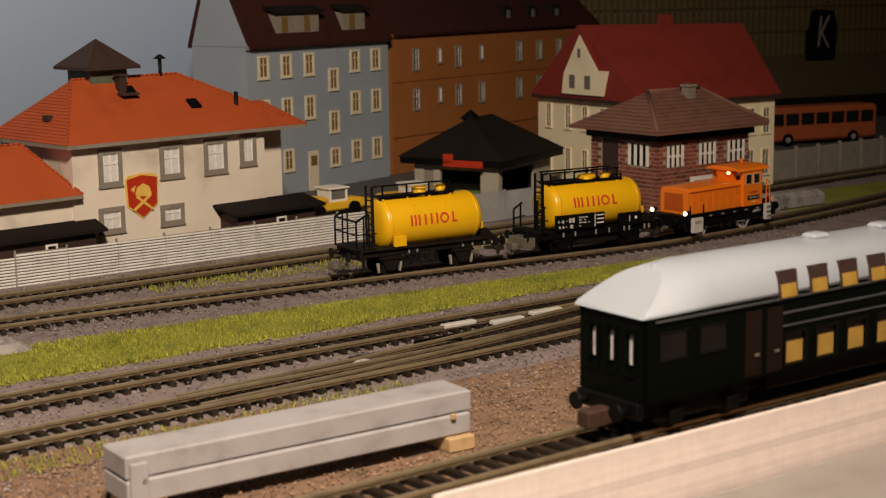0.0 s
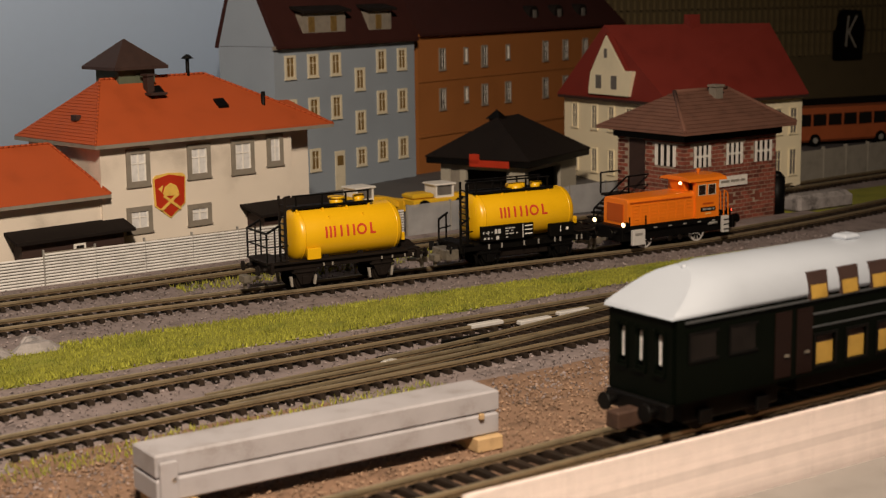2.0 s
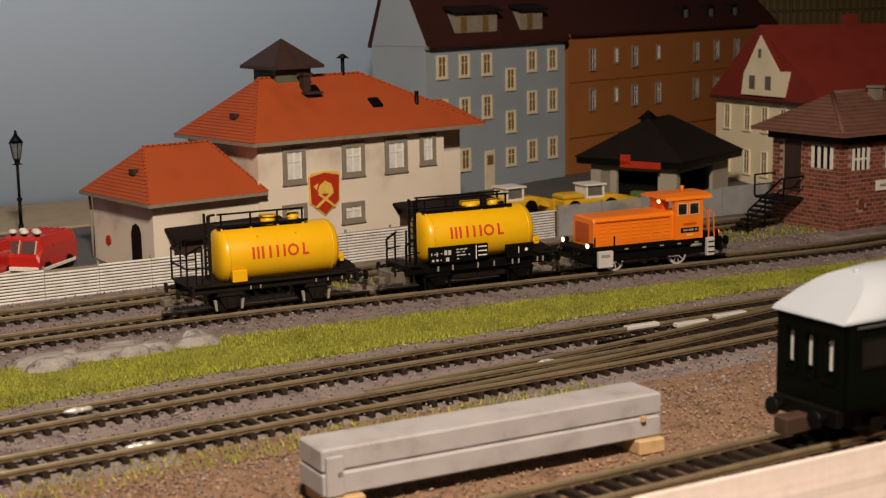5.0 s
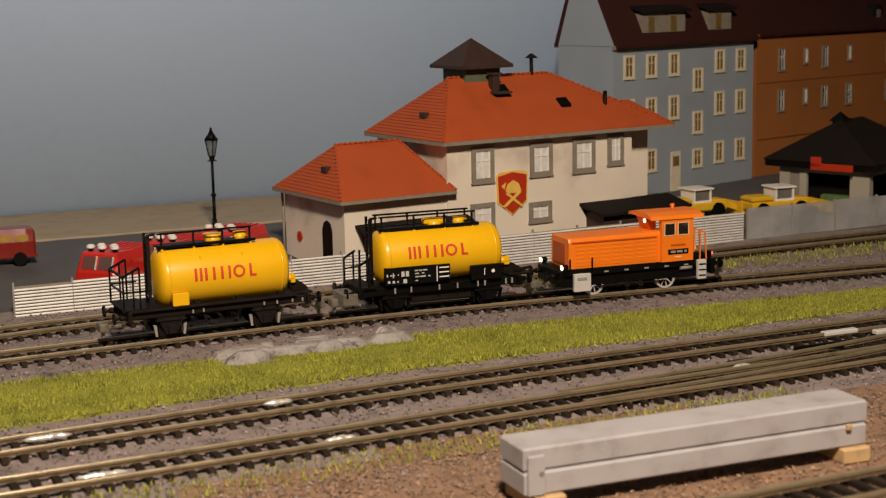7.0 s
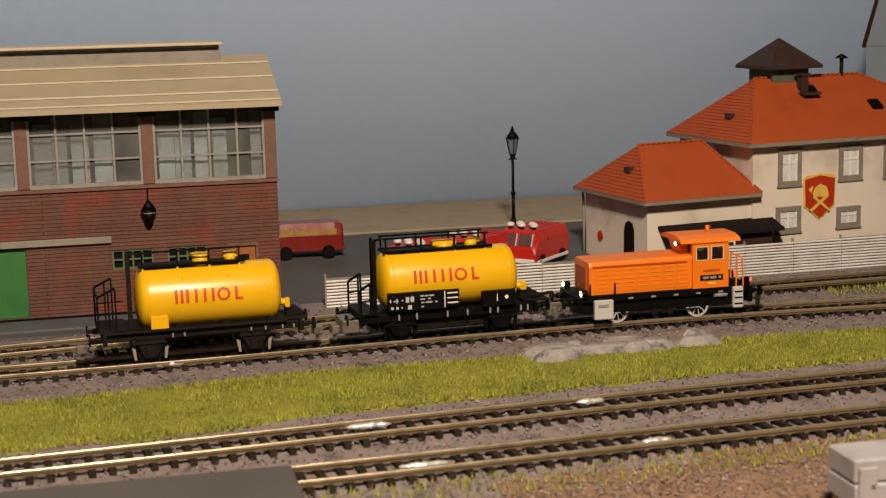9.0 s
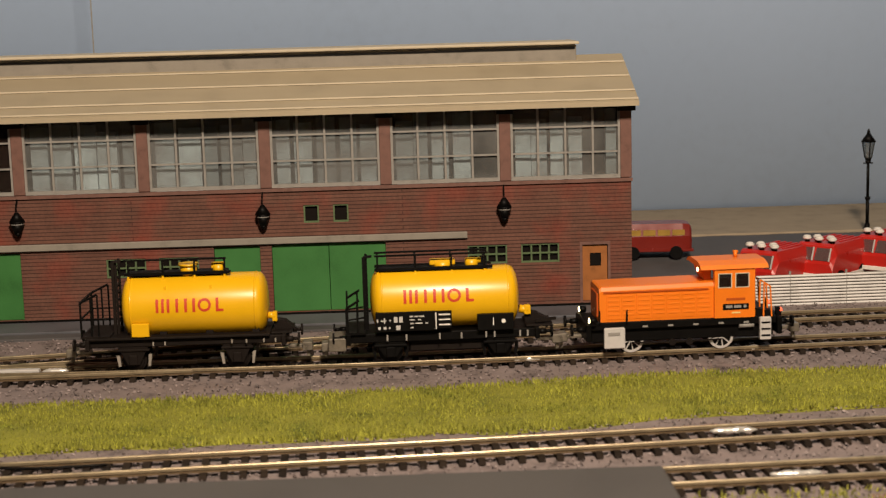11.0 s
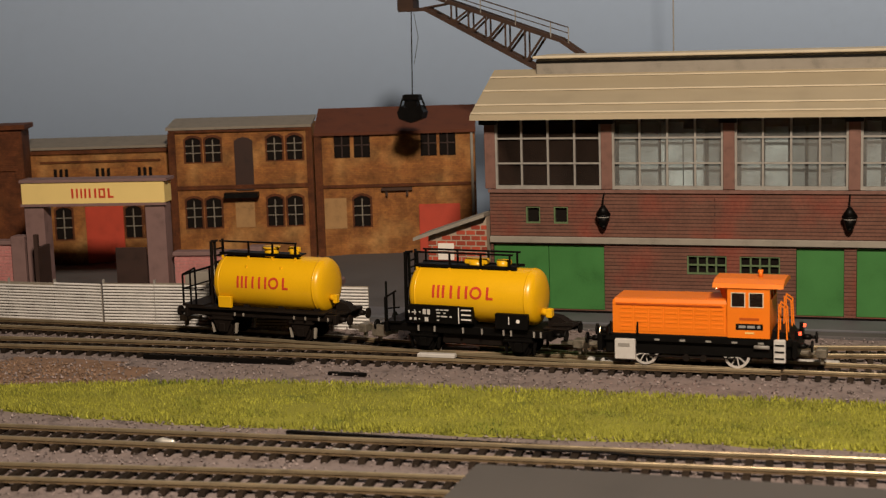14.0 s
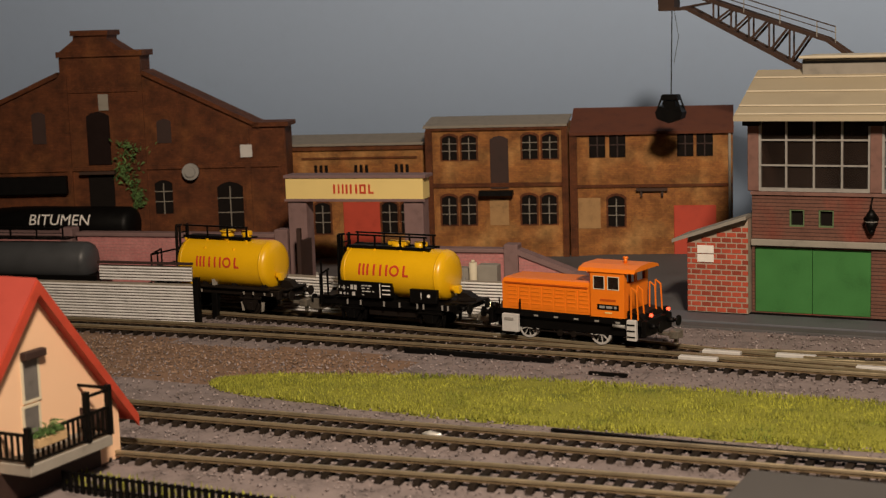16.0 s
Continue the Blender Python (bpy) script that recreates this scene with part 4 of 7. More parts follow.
    part("crest_field", Solid().prism([(26.2, 34.3), (34, 35.9), (41.8, 34.3), (41.3, 22.8), (34, 17.2), (26.7, 22.8)], "y", -0.8, -0.56), "crest", cr)
    part("crest_helmet", Solid().prism([(30, 27.5), (31.2, 30.6), (34.2, 32.2), (37.2, 30.8), (38.5, 27.6), (36, 26.4), (32, 26.6)], "y", -1.05, -0.81).prism([(28.4, 20.8), (29.6, 20.2), (38.6, 26.6), (37.8, 27.5)], "y", -1.2, -0.82).prism([(39.4, 20.6), (38.6, 19.8), (30.2, 26.2), (31, 27.2)], "y", -1.21, -0.83).prism([(27.8, 30), (30.4, 31.6), (29.4, 28.4)], "y", -1.06, -0.82), "gold", cr)
    part("arched_gate", Solid().prism([(12, -3), (20, -3), (20, 14), (18.5, 17), (16, 18), (13.5, 17), (12, 14)], "x", -51.6, -51.02), "black", fs, "dark arched side window")
    part("alarm_disc", Solid().tube((-51.6, 42, 8), (-51.02, 42, 8), 2.2, 12), "crest", fs)
    part("downpipe", Solid().tube((-52.5, 56, 27), (-51.6, 57, 20), 0.6, 6).tube((-51.6, 57, 20), (-51.6, 57, -5), 0.6, 6), "trimgrey", fs)
    for x, y, w, zs, dp in ((-42, -6, 48, 3.2, 6.9), (76, -13, 46, 2, 13.5)):
        sh = thing("lean_to_shed", "low dark brown wooden lean-to with black felt roof", "shed", 294 + math.cos(radians(9)) * x - math.sin(radians(9)) * y, 677 + math.sin(radians(9)) * x + math.cos(radians(9)) * y, zs, 9, group="lean-to sheds of the fire station")
        part("board_wall", Solid().box(0, w, 0, dp - 0.2, -5, 14.6), "brownwood", sh)
        part("roof", Solid().prism([(-3.5, 14.2), (dp, 17.8), (dp, 19.0), (-3.5, 15.4)], "x", -4, w + 4), "darkroof", sh, "black felt roof")
        wn = part("window", Solid().box(w * 0.55 - 2.8, w * 0.55 + 2.8, -0.6, -0.02, 7.5, 11.5), "whitepaint", sh, "small white-framed window")
        part("pane", Solid().box(w * 0.55 - 1.8, w * 0.55 + 1.8, -0.75, -0.61, 8.3, 10.7), "dark", wn)


def dormer(parent, x, z, w, h, depth, y, wall, roof, wins, pane="ochrepane"):
    dm = part("dormer", Solid().box(x - w / 2, x + w / 2, y, y + depth, z, z + h), wall, parent)
    part("dormer_roof", Solid().prism([(y - 2.5, z + h), (y + depth + 8, z + h + 5), (y + depth + 8, z + h + 6.4), (y - 2.5, z + h + 1.4)], "x", x - w / 2 - 2.5, x + w / 2 + 2.5), roof, dm)
    for k in range(wins):
        xx = x - 1.5 + (k - (wins - 1) / 2) * 18
        part("dormer_window", Solid().box(xx - 2.4, xx + 2.4, y - 0.4, y - 0.02, z + 2, z + h - 2), pane, dm)


def build_town_houses():
    bl = thing("town_house", "four-storey blue-grey town house with dark maroon mansard roof", "house", 432, 774, 9, 18)
    walls(bl, 119, 40, 79, "bluehouse", label="blue-grey plaster walls")
    part("mansard_roof", Solid().prism([(-3.5, 79.5), (16, 118), (30, 118), (43.5, 79.5), (43.5, 78), (-3.5, 78)], "x", 0.4, 119.3), "maroon", bl, "dark maroon mansard roof")
    part("gable_end", Solid().prism([(-0.5, 79.2), (17.5, 115), (28, 115), (40, 79.2)], "x", 0.0, 0.38), "bluehouse", bl)
    part("cornice", Solid().box(-1, 119.2, -1.6, -0.02, 77.4, 79.4), "trimgrey", bl)
    dormer(bl, 40, 84, 35, 12, 10, -0.5, "trimgrey", "darkroof", 2)
    dormer(bl, 87.5, 84, 20, 12, 10, -0.5, "trimgrey", "darkroof", 1)
    for x in (12, 30, 48.6, 88, 106.8):
        for z, h in ((63, 10), (39.3, 10.4), (12, 9.8)):
            if not (x == 48.6 and z < 20):
                window(bl, x, z, 5.8, h, t=1.2)
    for z, h in ((53.6, 10), (30, 9.8), (11, 8)):
        window(bl, 69, z, 5.8, h, t=1.2)
    dr = part("door", Solid().box(46.2, 54.4, -0.6, -0.02, -6, 20, 0.2), "creamtrim", bl, "cream house door")
    part("door_light", Solid().box(47.8, 52.8, -0.8, -0.61, 12, 17.4), "ochrepane", dr)
    for x in (33, 92, 108):
        part("cellar_grate", Solid().box(x - 2.5, x + 2.5, -0.3, -0.02, -4, -1.5), "dark", bl)
    br = thing("town_house", "long three-storey brown plastered town house in shadow", "house", 551, 816, 9, 18)
    walls(br, 235, 70, 81, "brownhouse", label="brown plaster walls")
    part("roof", Solid().prism([(-3, 81.5), (30, 112), (40, 112), (73, 81.5), (73, 80), (-3, 80)], "x", 0.5, 236), "maroon", br)
    part("string_course", Solid().box(0.3, 235, -0.6, -0.02, 52.8, 54.0).box(0.3, 235, -1.4, -0.02, 79.6, 81.2).box(0.3, 235, -0.9, -0.02, 20, 22), "brownhouse", br)
    for k, x in enumerate((23.6, 47.8, 67.3, 93, 136.5, 161, 186, 214)):
        for z in (60, 36):
            small = k == 1 or (k == 3 and z == 60)
            window(br, x, z + (3 if small else 0), 2.4 if small else 4.6, 8 if small else 11.5, trim="trimgrey", pane="palegrey" if small else "dark", bars="whitepaint", t=0.8)
    for x in (130, 160, 190):
        dm = part("round_dormer", Solid().tube((x, 4, 90), (x, 16, 90), 5.5, 14), "darkroof", br)
        part("dormer_window", Solid().box(x - 1.8, x + 1.8, 3.4, 3.98, 87.5, 92.5), "greypane", dm)
    wh = thing("house", "ivory two-storey house with crimson half-hipped roof and gabled dormer", "house", 620, 676, 4, -3)
    walls(wh, 101, 94, 50, "ivory", label="ivory plaster walls")
    rf = Solid().add([(-3, -4, 50.6), (102, -4, 50.6), (102, 97, 50.6), (-3, 97, 50.6), (0, 56, 91), (99, 26, 90), (-3, -4, 49.2), (102, -4, 49.2), (102, 97, 49.2), (-3, 97, 49.2)],
                     [(0, 1, 5), (0, 5, 4), (1, 2, 5), (2, 3, 4), (2, 4, 5), (3, 0, 4), (0, 6, 7, 1), (1, 7, 8, 2), (2, 8, 9, 3), (3, 9, 6, 0), (6, 9, 8, 7)])
    part("roof", rf, "redroof", wh, "crimson steep roof")
    part("eave_board", Solid().box(-3.3, 102, -4.4, -4.05, 48.2, 49.8).box(-3.5, -3.05, -4, 96, 48.2, 49.8), "brownwood", wh)
    gx = -1.0
    gd = Solid().prism([(28, 52), (65, 52), (63, 64), (48.6, 85.5), (32, 66), (25, 66)], "x", gx - 3.6, gx + 20)
    g = part("dormer_gable", gd, "ivory", wh, "ivory pointed dormer gable")
    part("dormer_roof", Solid().add([(gx - 3.5, 48.6, 86.7), (gx + 24, 48.6, 86.7), (gx + 14, 26, 60), (gx - 3.5, 30.6, 66), (gx + 14, 70, 60), (gx - 3.5, 64.6, 64)], [(0, 1, 2, 3), (1, 0, 5, 4)]), "redroof", g)
    for y in (41, 55):
        part("window", Solid().box(gx - 4.0, gx - 3.62, y - 2.4, y + 2.4, 55.5, 63), "greypane", g)
    part("window", Solid().box(gx - 4.0, gx - 3.62, 47.4, 49.8, 73, 78), "greypane", g)
    for y in (16, 32.5, 48.7, 64.4, 83):
        for z in (31.6, 6.6):
            window(wh, 0, z, 4.6, 13, y, -90, "ivory", "greypane", "ivory", 0.6)
    for x in (12, 30, 48, 66, 82, 94):
        for z in (28, 4):
            window(wh, x, z, 4.8, 14, trim="ivory", pane="greypane", bars="ivory", t=0.6)
    part("chimney", Solid().box(48, 55, 37, 43, 84, 96), "redroof", wh)


def build_signal_box():
    sb = thing("signal_box", "red-brown brick signal box with tiled hip roof and white windows", "signal box", 560, 600, 1, 2)
    w, d, h = 66, 46, 45
    part("core", Solid().box(0.22, w - 0.5, 0.22, d, -3, h), "mortar", sb, "pale mortar behind the brick")
    bw, bh, g = 3.9, 1.6, 0.42
    front = [(6.5, 18, 28.4, 38.9), (29.3, 41, 28.2, 38.7), (50, 62.5, 28, 38.5), (12, 16, 9, 14), (31, 35, 8.5, 13.5), (51, 55, 8.5, 13.5)]
    side = [(6.5, 18.7, 29, 39.5), (27, 38, 16, 41)]
    for nm, length, holes, face in (("front", w, front, 0), ("side", d, side, 1)):
        s = Solid()
        for row in range(int(h / (bh + g)) + 1):
            z = -2 + row * (bh + g)
            x = -(bw + g) / 2 if row % 2 else 0.0
            while x < length:
                a, b = max(0.0, x), min(length, x + bw)
                mx, mz = (a + b) / 2, z + bh / 2
                if b - a > 0.6 and z + bh < h and not any(q[0] - 0.8 < mx < q[1] + 0.8 and q[2] - 0.5 < mz < q[3] + 0.5 for q in holes):
                    s.box(a, b, 0, 0.49, z, z + bh) if face == 0 else s.box(0, 0.49, a + 0.5, b + 0.5, z, z + bh)
                x += bw + g
        part("brickwork", s, "sbbrick", sb, "red-brown bricks with pale joints", kind="stuff")
    for a, b, c, e in front[:3]:
        fr = part("window", Solid().box(a, b, -0.1, 0.45, c, e), "dark", sb)
        bars = Solid()
        for k in range(4):
            x = a + 0.8 + (b - a - 1.6) * k / 3
            bars.box(x - 0.8, x + 0.8, -0.5, -0.12, c, e)
        bars.box(a, b, -0.45, -0.13, c + 4.8, c + 5.8)
        part("glazing_bar", bars, "whitepaint", fr, "white glazing bars")
    for a, b, c, e in front[3:]:
        part("blind_window", Solid().box(a, b, 0.1, 0.49, c, e), "sbbrick", sb)
    fr = part("window", Solid().box(-0.1, 0.45, side[0][0], side[0][1], side[0][2], side[0][3]), "dark", sb)
    bars = Solid()
    for k in range(4):
        y = side[0][0] + 12.2 * k / 3
        bars.box(-0.5, -0.12, y - 0.9, y + 0.9, 29, 39.5)
    part("glazing_bar", bars, "whitepaint", fr)
    part("door", Solid().box(-0.2, 0.45, 27, 38, 16, 41), "brownwood", sb, "dark brown door")
    nb = part("name_board", Solid().box(23, 44, -1.0, -0.1, 17.5, 22.5), "whitepaint", sb, "pale name board with worn lettering")
    part("board_marks", Solid().box(25, 31, -1.15, -1.02, 19.4, 20.6).box(32, 38, -1.15, -1.02, 19.4, 20.6).box(39, 42, -1.15, -1.02, 19.4, 20.6), "concrete", nb)
    part("fascia", Solid().box(-2, w + 2, -2, d + 2, 41.6, 45.6), "black", sb, "black fascia under the eaves")
    roof = part("roof", hip_roof(Solid(), -8, w + 6, -8, d + 8, 46.8, 63.5, 16, 54, t=1.3), "brownroof", sb, "brown ribbed tile roof")
    rr = Solid()
    tile_rows(rr, (-8, -8, 46.8), (w + 6, -8, 46.8), (16, 23, 63.5), (54, 23, 63.5), 11, 0.7)
    tile_rows(rr, (-8, d + 8, 46.8), (-8, -8, 46.8), (16, 23, 63.5), (16.1, 23, 63.5), 11, 0.7)
    part("tile_layer", rr, "brownroof", roof, kind="stuff")
    for p in (((-8, -8, 47.2), (16, 23, 63.9)), ((w + 6, -8, 47.2), (54, 23, 63.9)), ((16, 23, 63.9), (54, 23, 63.9))):
        part("ridge", Solid().tube(p[0], p[1], 1.1, 6), "brownroof", roof)
    part("chimney", Solid().box(37.5, 42.5, 15, 20, 54, 65.4).box(36.9, 43.1, 14.4, 20.6, 65.5, 66.6), "trimgrey", sb, "grey chimney")
    ld = part("landing", Solid().box(-14, -0.6, 24, 44, 12.6, 13.8), "darkroof", sb)
    for y in (24, 44):
        part("landing_rail", Solid().bar((-14, y, 13.8), (-14, y, 24), 0.7).bar((-14, y, 24), (-0.6, y, 24), 0.7).bar((-14, y, 19), (-0.6, y, 19), 0.5), "black", ld)
    st = Solid()
    for k in range(7):
        st.box(-14 - (k + 1) * 3, -14 - k * 3, 26, 38, 11 - k * 1.9, 12 - k * 1.9)
    part("stair", st, "darkroof", ld)
    part("stair_rail", Solid().bar((-14, 25, 24), (-36, 25, 10), 0.7).bar((-14, 25, 19), (-36, 25, 5), 0.5).bar((-25, 25, 3), (-25, 25, 17), 0.6).bar((-36, 25, -2), (-36, 25, 10), 0.6), "black", ld)
    part("barrel", Solid().tube((72, 4, -2), (72, 4, 18), 4.2, 12).tube((72, 4, 18), (72, 4, 21), 4.2, 12, 1.5), "black", sb)
    single("stone_block", Solid().box(640, 682, 598, 611, -1, 9, 2.5), "plaster", "grey stone loading block beside the signal box", "stone block")
    single("platform_base", Solid().box(545, 646, 586, 599, -1, 1.2, 0.4), "ballast", "grey stone strip in front of the signal box", "kerb strip")


def build_kiosk():
    k = thing("petrol_kiosk", "pale kiosk with black hipped roof and open dark fronts", "kiosk", 538, 697, 3, 24)
    w, d, h = 61, 50, 20.5
    part("wall_front", facade(Solid(), 0, w, -3, h, 0, 2, [(4, 42, 1, 17.5)]), "kioskwall", k, "pale plaster walls")
    part("side_wall", Solid().box(0, 2, 2.01, 11, -3, h), "kioskwall", k)
    part("side_wall", Solid().box(0, 2, 36, 40, -3, h), "kioskwall", k)
    part("side_wall", Solid().box(0, 2, 46, d - 0.01, -3, h), "kioskwall", k)
    part("lintel", Solid().box(0, 2, 11.01, 35.99, 17.5, h), "kioskwall", k)
    part("lintel", Solid().box(0, 2, 40.01, 45.99, 17.5, h), "kioskwall", k)
    part("door", Solid().box(0.8, 1.4, 40.02, 45.98, -3, 17.4), "trimgrey", k, "grey side door")
    part("back_wall", Solid().box(0, w, d, d + 2, -3, h), "kioskwall", k)
    part("back_wall", Solid().box(w - 2, w, 2.01, d - 0.01, -3, h), "kioskwall", k)
    # solid near-black block stands in for shade behind the open fronts
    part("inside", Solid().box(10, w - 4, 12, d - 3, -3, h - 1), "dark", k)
    part("inner_shelf", Solid().box(4, 9, 14, 30, -3, 6, 0.4), "plantgreen", k, "dim goods behind the opening")
    part("roof_edge", Solid().box(-5.5, w + 6, -5.5, d + 8, h, h + 3.4, 0.4), "black", k, "black roof edge")
    part("roof", hip_roof(Solid(), -6, w + 6.5, -6, d + 8.5, h + 4, h + 24, 17, 42, t=0.6), "darkroof", k, "black felt hip roof")
    part("vent_cap", Solid().box(19, 25, 26, 32, h + 19, h + 23).add([(17.5, 24.5, h + 23), (26.5, 24.5, h + 23), (26.5, 33.5, h + 23), (17.5, 33.5, h + 23), (22, 29, h + 28)], [(0, 1, 4), (1, 2, 4), (2, 3, 4), (3, 0, 4), (3, 2, 1, 0)]), "black", k)
    part("sign_band", Solid().box(-7.0, -6.1, 6, 30, h - 0.5, h + 3.2, 0.2).box(-7.0, -6.1, 24, 30, h + 1.2, h + 6.4, 0.2), "crest", k, "red sign band, unlettered")


def build_block_and_bus():
    b = thing("panel_block", "tall dark olive grey department store block with ribbed facade", "department store", 800, 916, 0, -10)
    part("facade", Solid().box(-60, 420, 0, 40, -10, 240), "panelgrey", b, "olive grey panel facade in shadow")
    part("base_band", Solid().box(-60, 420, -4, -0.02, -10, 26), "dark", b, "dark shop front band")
    shared = Solid().box(-0.9, 0.9, -2.0, -0.02, 0, 17).data("facade_rib", "ribolive")
    for z in (60, 79, 98, 117):
        for k in range(70):
            part("facade_rib", shared, "ribolive", b, at=pose((-58 + k * 5.6) * U, 0, z * U))
    sg = part("shop_sign", Solid().prism([(193, 56), (220, 56), (222, 80), (218, 94), (199, 95), (193, 78)], "y", -3.5, -0.1), "black", b, "black shop sign with a plain pale stroke")
    part("sign_stroke", Solid().bar((203, -3.7, 66), (205, -3.7, 90), 1.3).bar((205, -3.7, 76), (213, -3.7, 90), 1.3).bar((205, -3.7, 78), (213, -3.7, 65), 1.3), "concrete", sg)
    bus = thing("city_bus", "orange-red city bus in the shade of the street", "bus", 823, 770, 7, -13)
    part("body", Solid().box(0, 92, 0, 21, 3, 26, 1.6), "busred", bus, "orange-red bus body")
    for k in range(7):
        part("window", Solid().box(4 + k * 12.4, 14.4 + k * 12.4, -0.3, -0.02, 14, 22), "dark", bus)
    for x in (18, 72):
        wl = part("wheel", Solid().tube((x, -0.5, 4.2), (x, 3, 4.2), 4.4, 16), "black", bus)
        part("hub", Solid().tube((x, -0.8, 4.2), (x, -0.52, 4.2), 2, 10), "steelgrey", wl)
    rf = thing("concrete_fence", "low pale concrete panel fence along the road", "fence", 735, 683, 1, 4)
    for k in range(8):
        part("fence_panel", Solid().box(k * 22, k * 22 + 21, 0, 1.2, -2, 17), "concrete", rf)
        part("fence_post", Solid().box(k * 22 - 0.9, k * 22 - 0.1, -0.8, 1.6, -2, 18.5), "concrete", rf)
    rd = single("street", Solid().box(700, 1180, 712, 800, 0, 6.5), "asphalt", "dark street strip behind the concrete fence", "street", kind="structure")
    gp = Solid()
    gp.box(640, 1100, 598, 640, -1, 0.4)
    single("grass_verge", gp, "turf", "dim green verge beside the track", "grass", kind="structure")


def wheel_loader(x, y, rot, cab="cream"):
    ld = thing("wheel_loader", "yellow wheel loader with pale cab parked in the yard", "loader", x, y, ground_z(x, y), rot, group="loaders in the yard")
    part("chassis", Solid().box(0, 34, 0, 14, 3.5, 8, 0.8).box(0, 13, 1, 13, 8, 12, 1.2), "loader", ld)
    cb = part("cab", Solid().box(14, 25, 1.5, 12.5, 8, 9.5).box(14, 15, 1.5, 12.5, 9.5, 17).box(24, 25, 1.5, 12.5, 9.5, 17).box(13, 26, 0.5, 13.5, 17, 18.4, 0.3), "whitepaint", ld, "pale driver's cab")
    part("pane", Solid().box(15.1, 23.9, 2, 12, 9.6, 16.9), "greypane", cb)
    part("boom", Solid().prism([(24, 7), (34, 5), (44, 1.5), (44, 4), (35, 9), (25, 10)], "y", 3, 11), "loader", ld)
    part("bucket", Solid().prism([(42, 0.5), (51, 0.5), (44, 6.5), (42, 6)], "y", -1, 15), "loader", ld)
    for wx in (6, 28):
        for wy in (-1, 12):
            part("wheel", Solid().tube((wx, wy, 3.8), (wx, wy + 3, 3.8), 3.8, 14), "black", ld)
    squeeze(ld, 1.0, 7.6, 0.70)
    return ld


def fire_engine(x, y, rot):
    """Front at -x, plain side at -y."""
    fe = thing("fire_engine", "red fire engine with white bumper and white roof beacons", "fire engine", x, y, ground_z(x, y) + 0.3, rot, group="fire engines in the yard")
    ring = lambda k, z0, z1, z2: [(k, 0.3, z0), (k, 18.7, z0), (k, 19, z1), (k, 17.6, z2), (k, 1.4, z2), (k, 0, z1)]
    body = Solid().loft([ring(0, 3, 7, 9.8), ring(0.8, 2.6, 9.4, 11.2), ring(3.6, 2.6, 13.4, 17.4), ring(5, 2.6, 14, 18.4), ring(31.5, 2.6, 14, 18.0), ring(33, 3, 12, 16.4)])
    part("body", body, "enginered", fe, "red van body")
    part("bumper", Solid().box(-1.0, -0.1, 0.2, 18.8, 3.4, 5.4, 0.25), "whitepaint", fe, "white bumper")
    for y0, y1 in ((2.4, 8.9), (10.1, 16.6)):
        pn = part("windscreen", Solid().add([(0.55, y0, 11.4), (0.55, y1, 11.4), (2.95, y1 - 0.3, 16.7), (2.95, y0 + 0.3, 16.7), (1.1, y0, 11.2), (1.1, y1, 11.2), (3.5, y1 - 0.3, 16.6), (3.5, y0 + 0.3, 16.6)], [(0, 1, 2, 3), (0, 4, 5, 1), (1, 5, 6, 2), (2, 6, 7, 3), (3, 7, 4, 0)]), "panedark", fe, "dark windscreen pane")
        part("pane_post", Solid().bar((0.45, y0 - 0.4, 11.2), (2.8, y0 - 0.2, 16.9), 0.5), "palegrey", pn)
    part("side_step", Solid().box(2, 31, -0.5, -0.02, 3.0, 4.6, 0.15), "whitepaint", fe)
    for k in range(5):
        part("roof_rib", Solid().box(13, 30, 3.4 + k * 2.8, 4.3 + k * 2.8, 18.0, 18.7, 0.15), "enginered", fe)
    for k, (bx, by) in enumerate(((6.4, 3.6), (6.0, 9.4), (6.6, 15.2), (9.8, 6.2), (10.2, 12.4))):
        bc = part("beacon", Solid().tube((bx, by, 18.2), (bx, by, 19.6), 1.0, 10), "black", fe)
        part("beacon_cap", Solid().tube((bx, by, 19.6), (bx, by, 20.6), 1.7, 12, 1.9).tube((bx, by, 20.6), (bx, by, 21.3), 1.9, 12, 1.1), "whitepaint", bc, "white roof beacon")
    for wx in (7, 26):
        for wy in (-0.3, 17):
            part("wheel", Solid().tube((wx, wy, 3.0), (wx, wy + 2.3, 3.0), 3.2, 14), "black", fe)
    squeeze(fe, 1.0, 0.0, 0.92)
    return fe


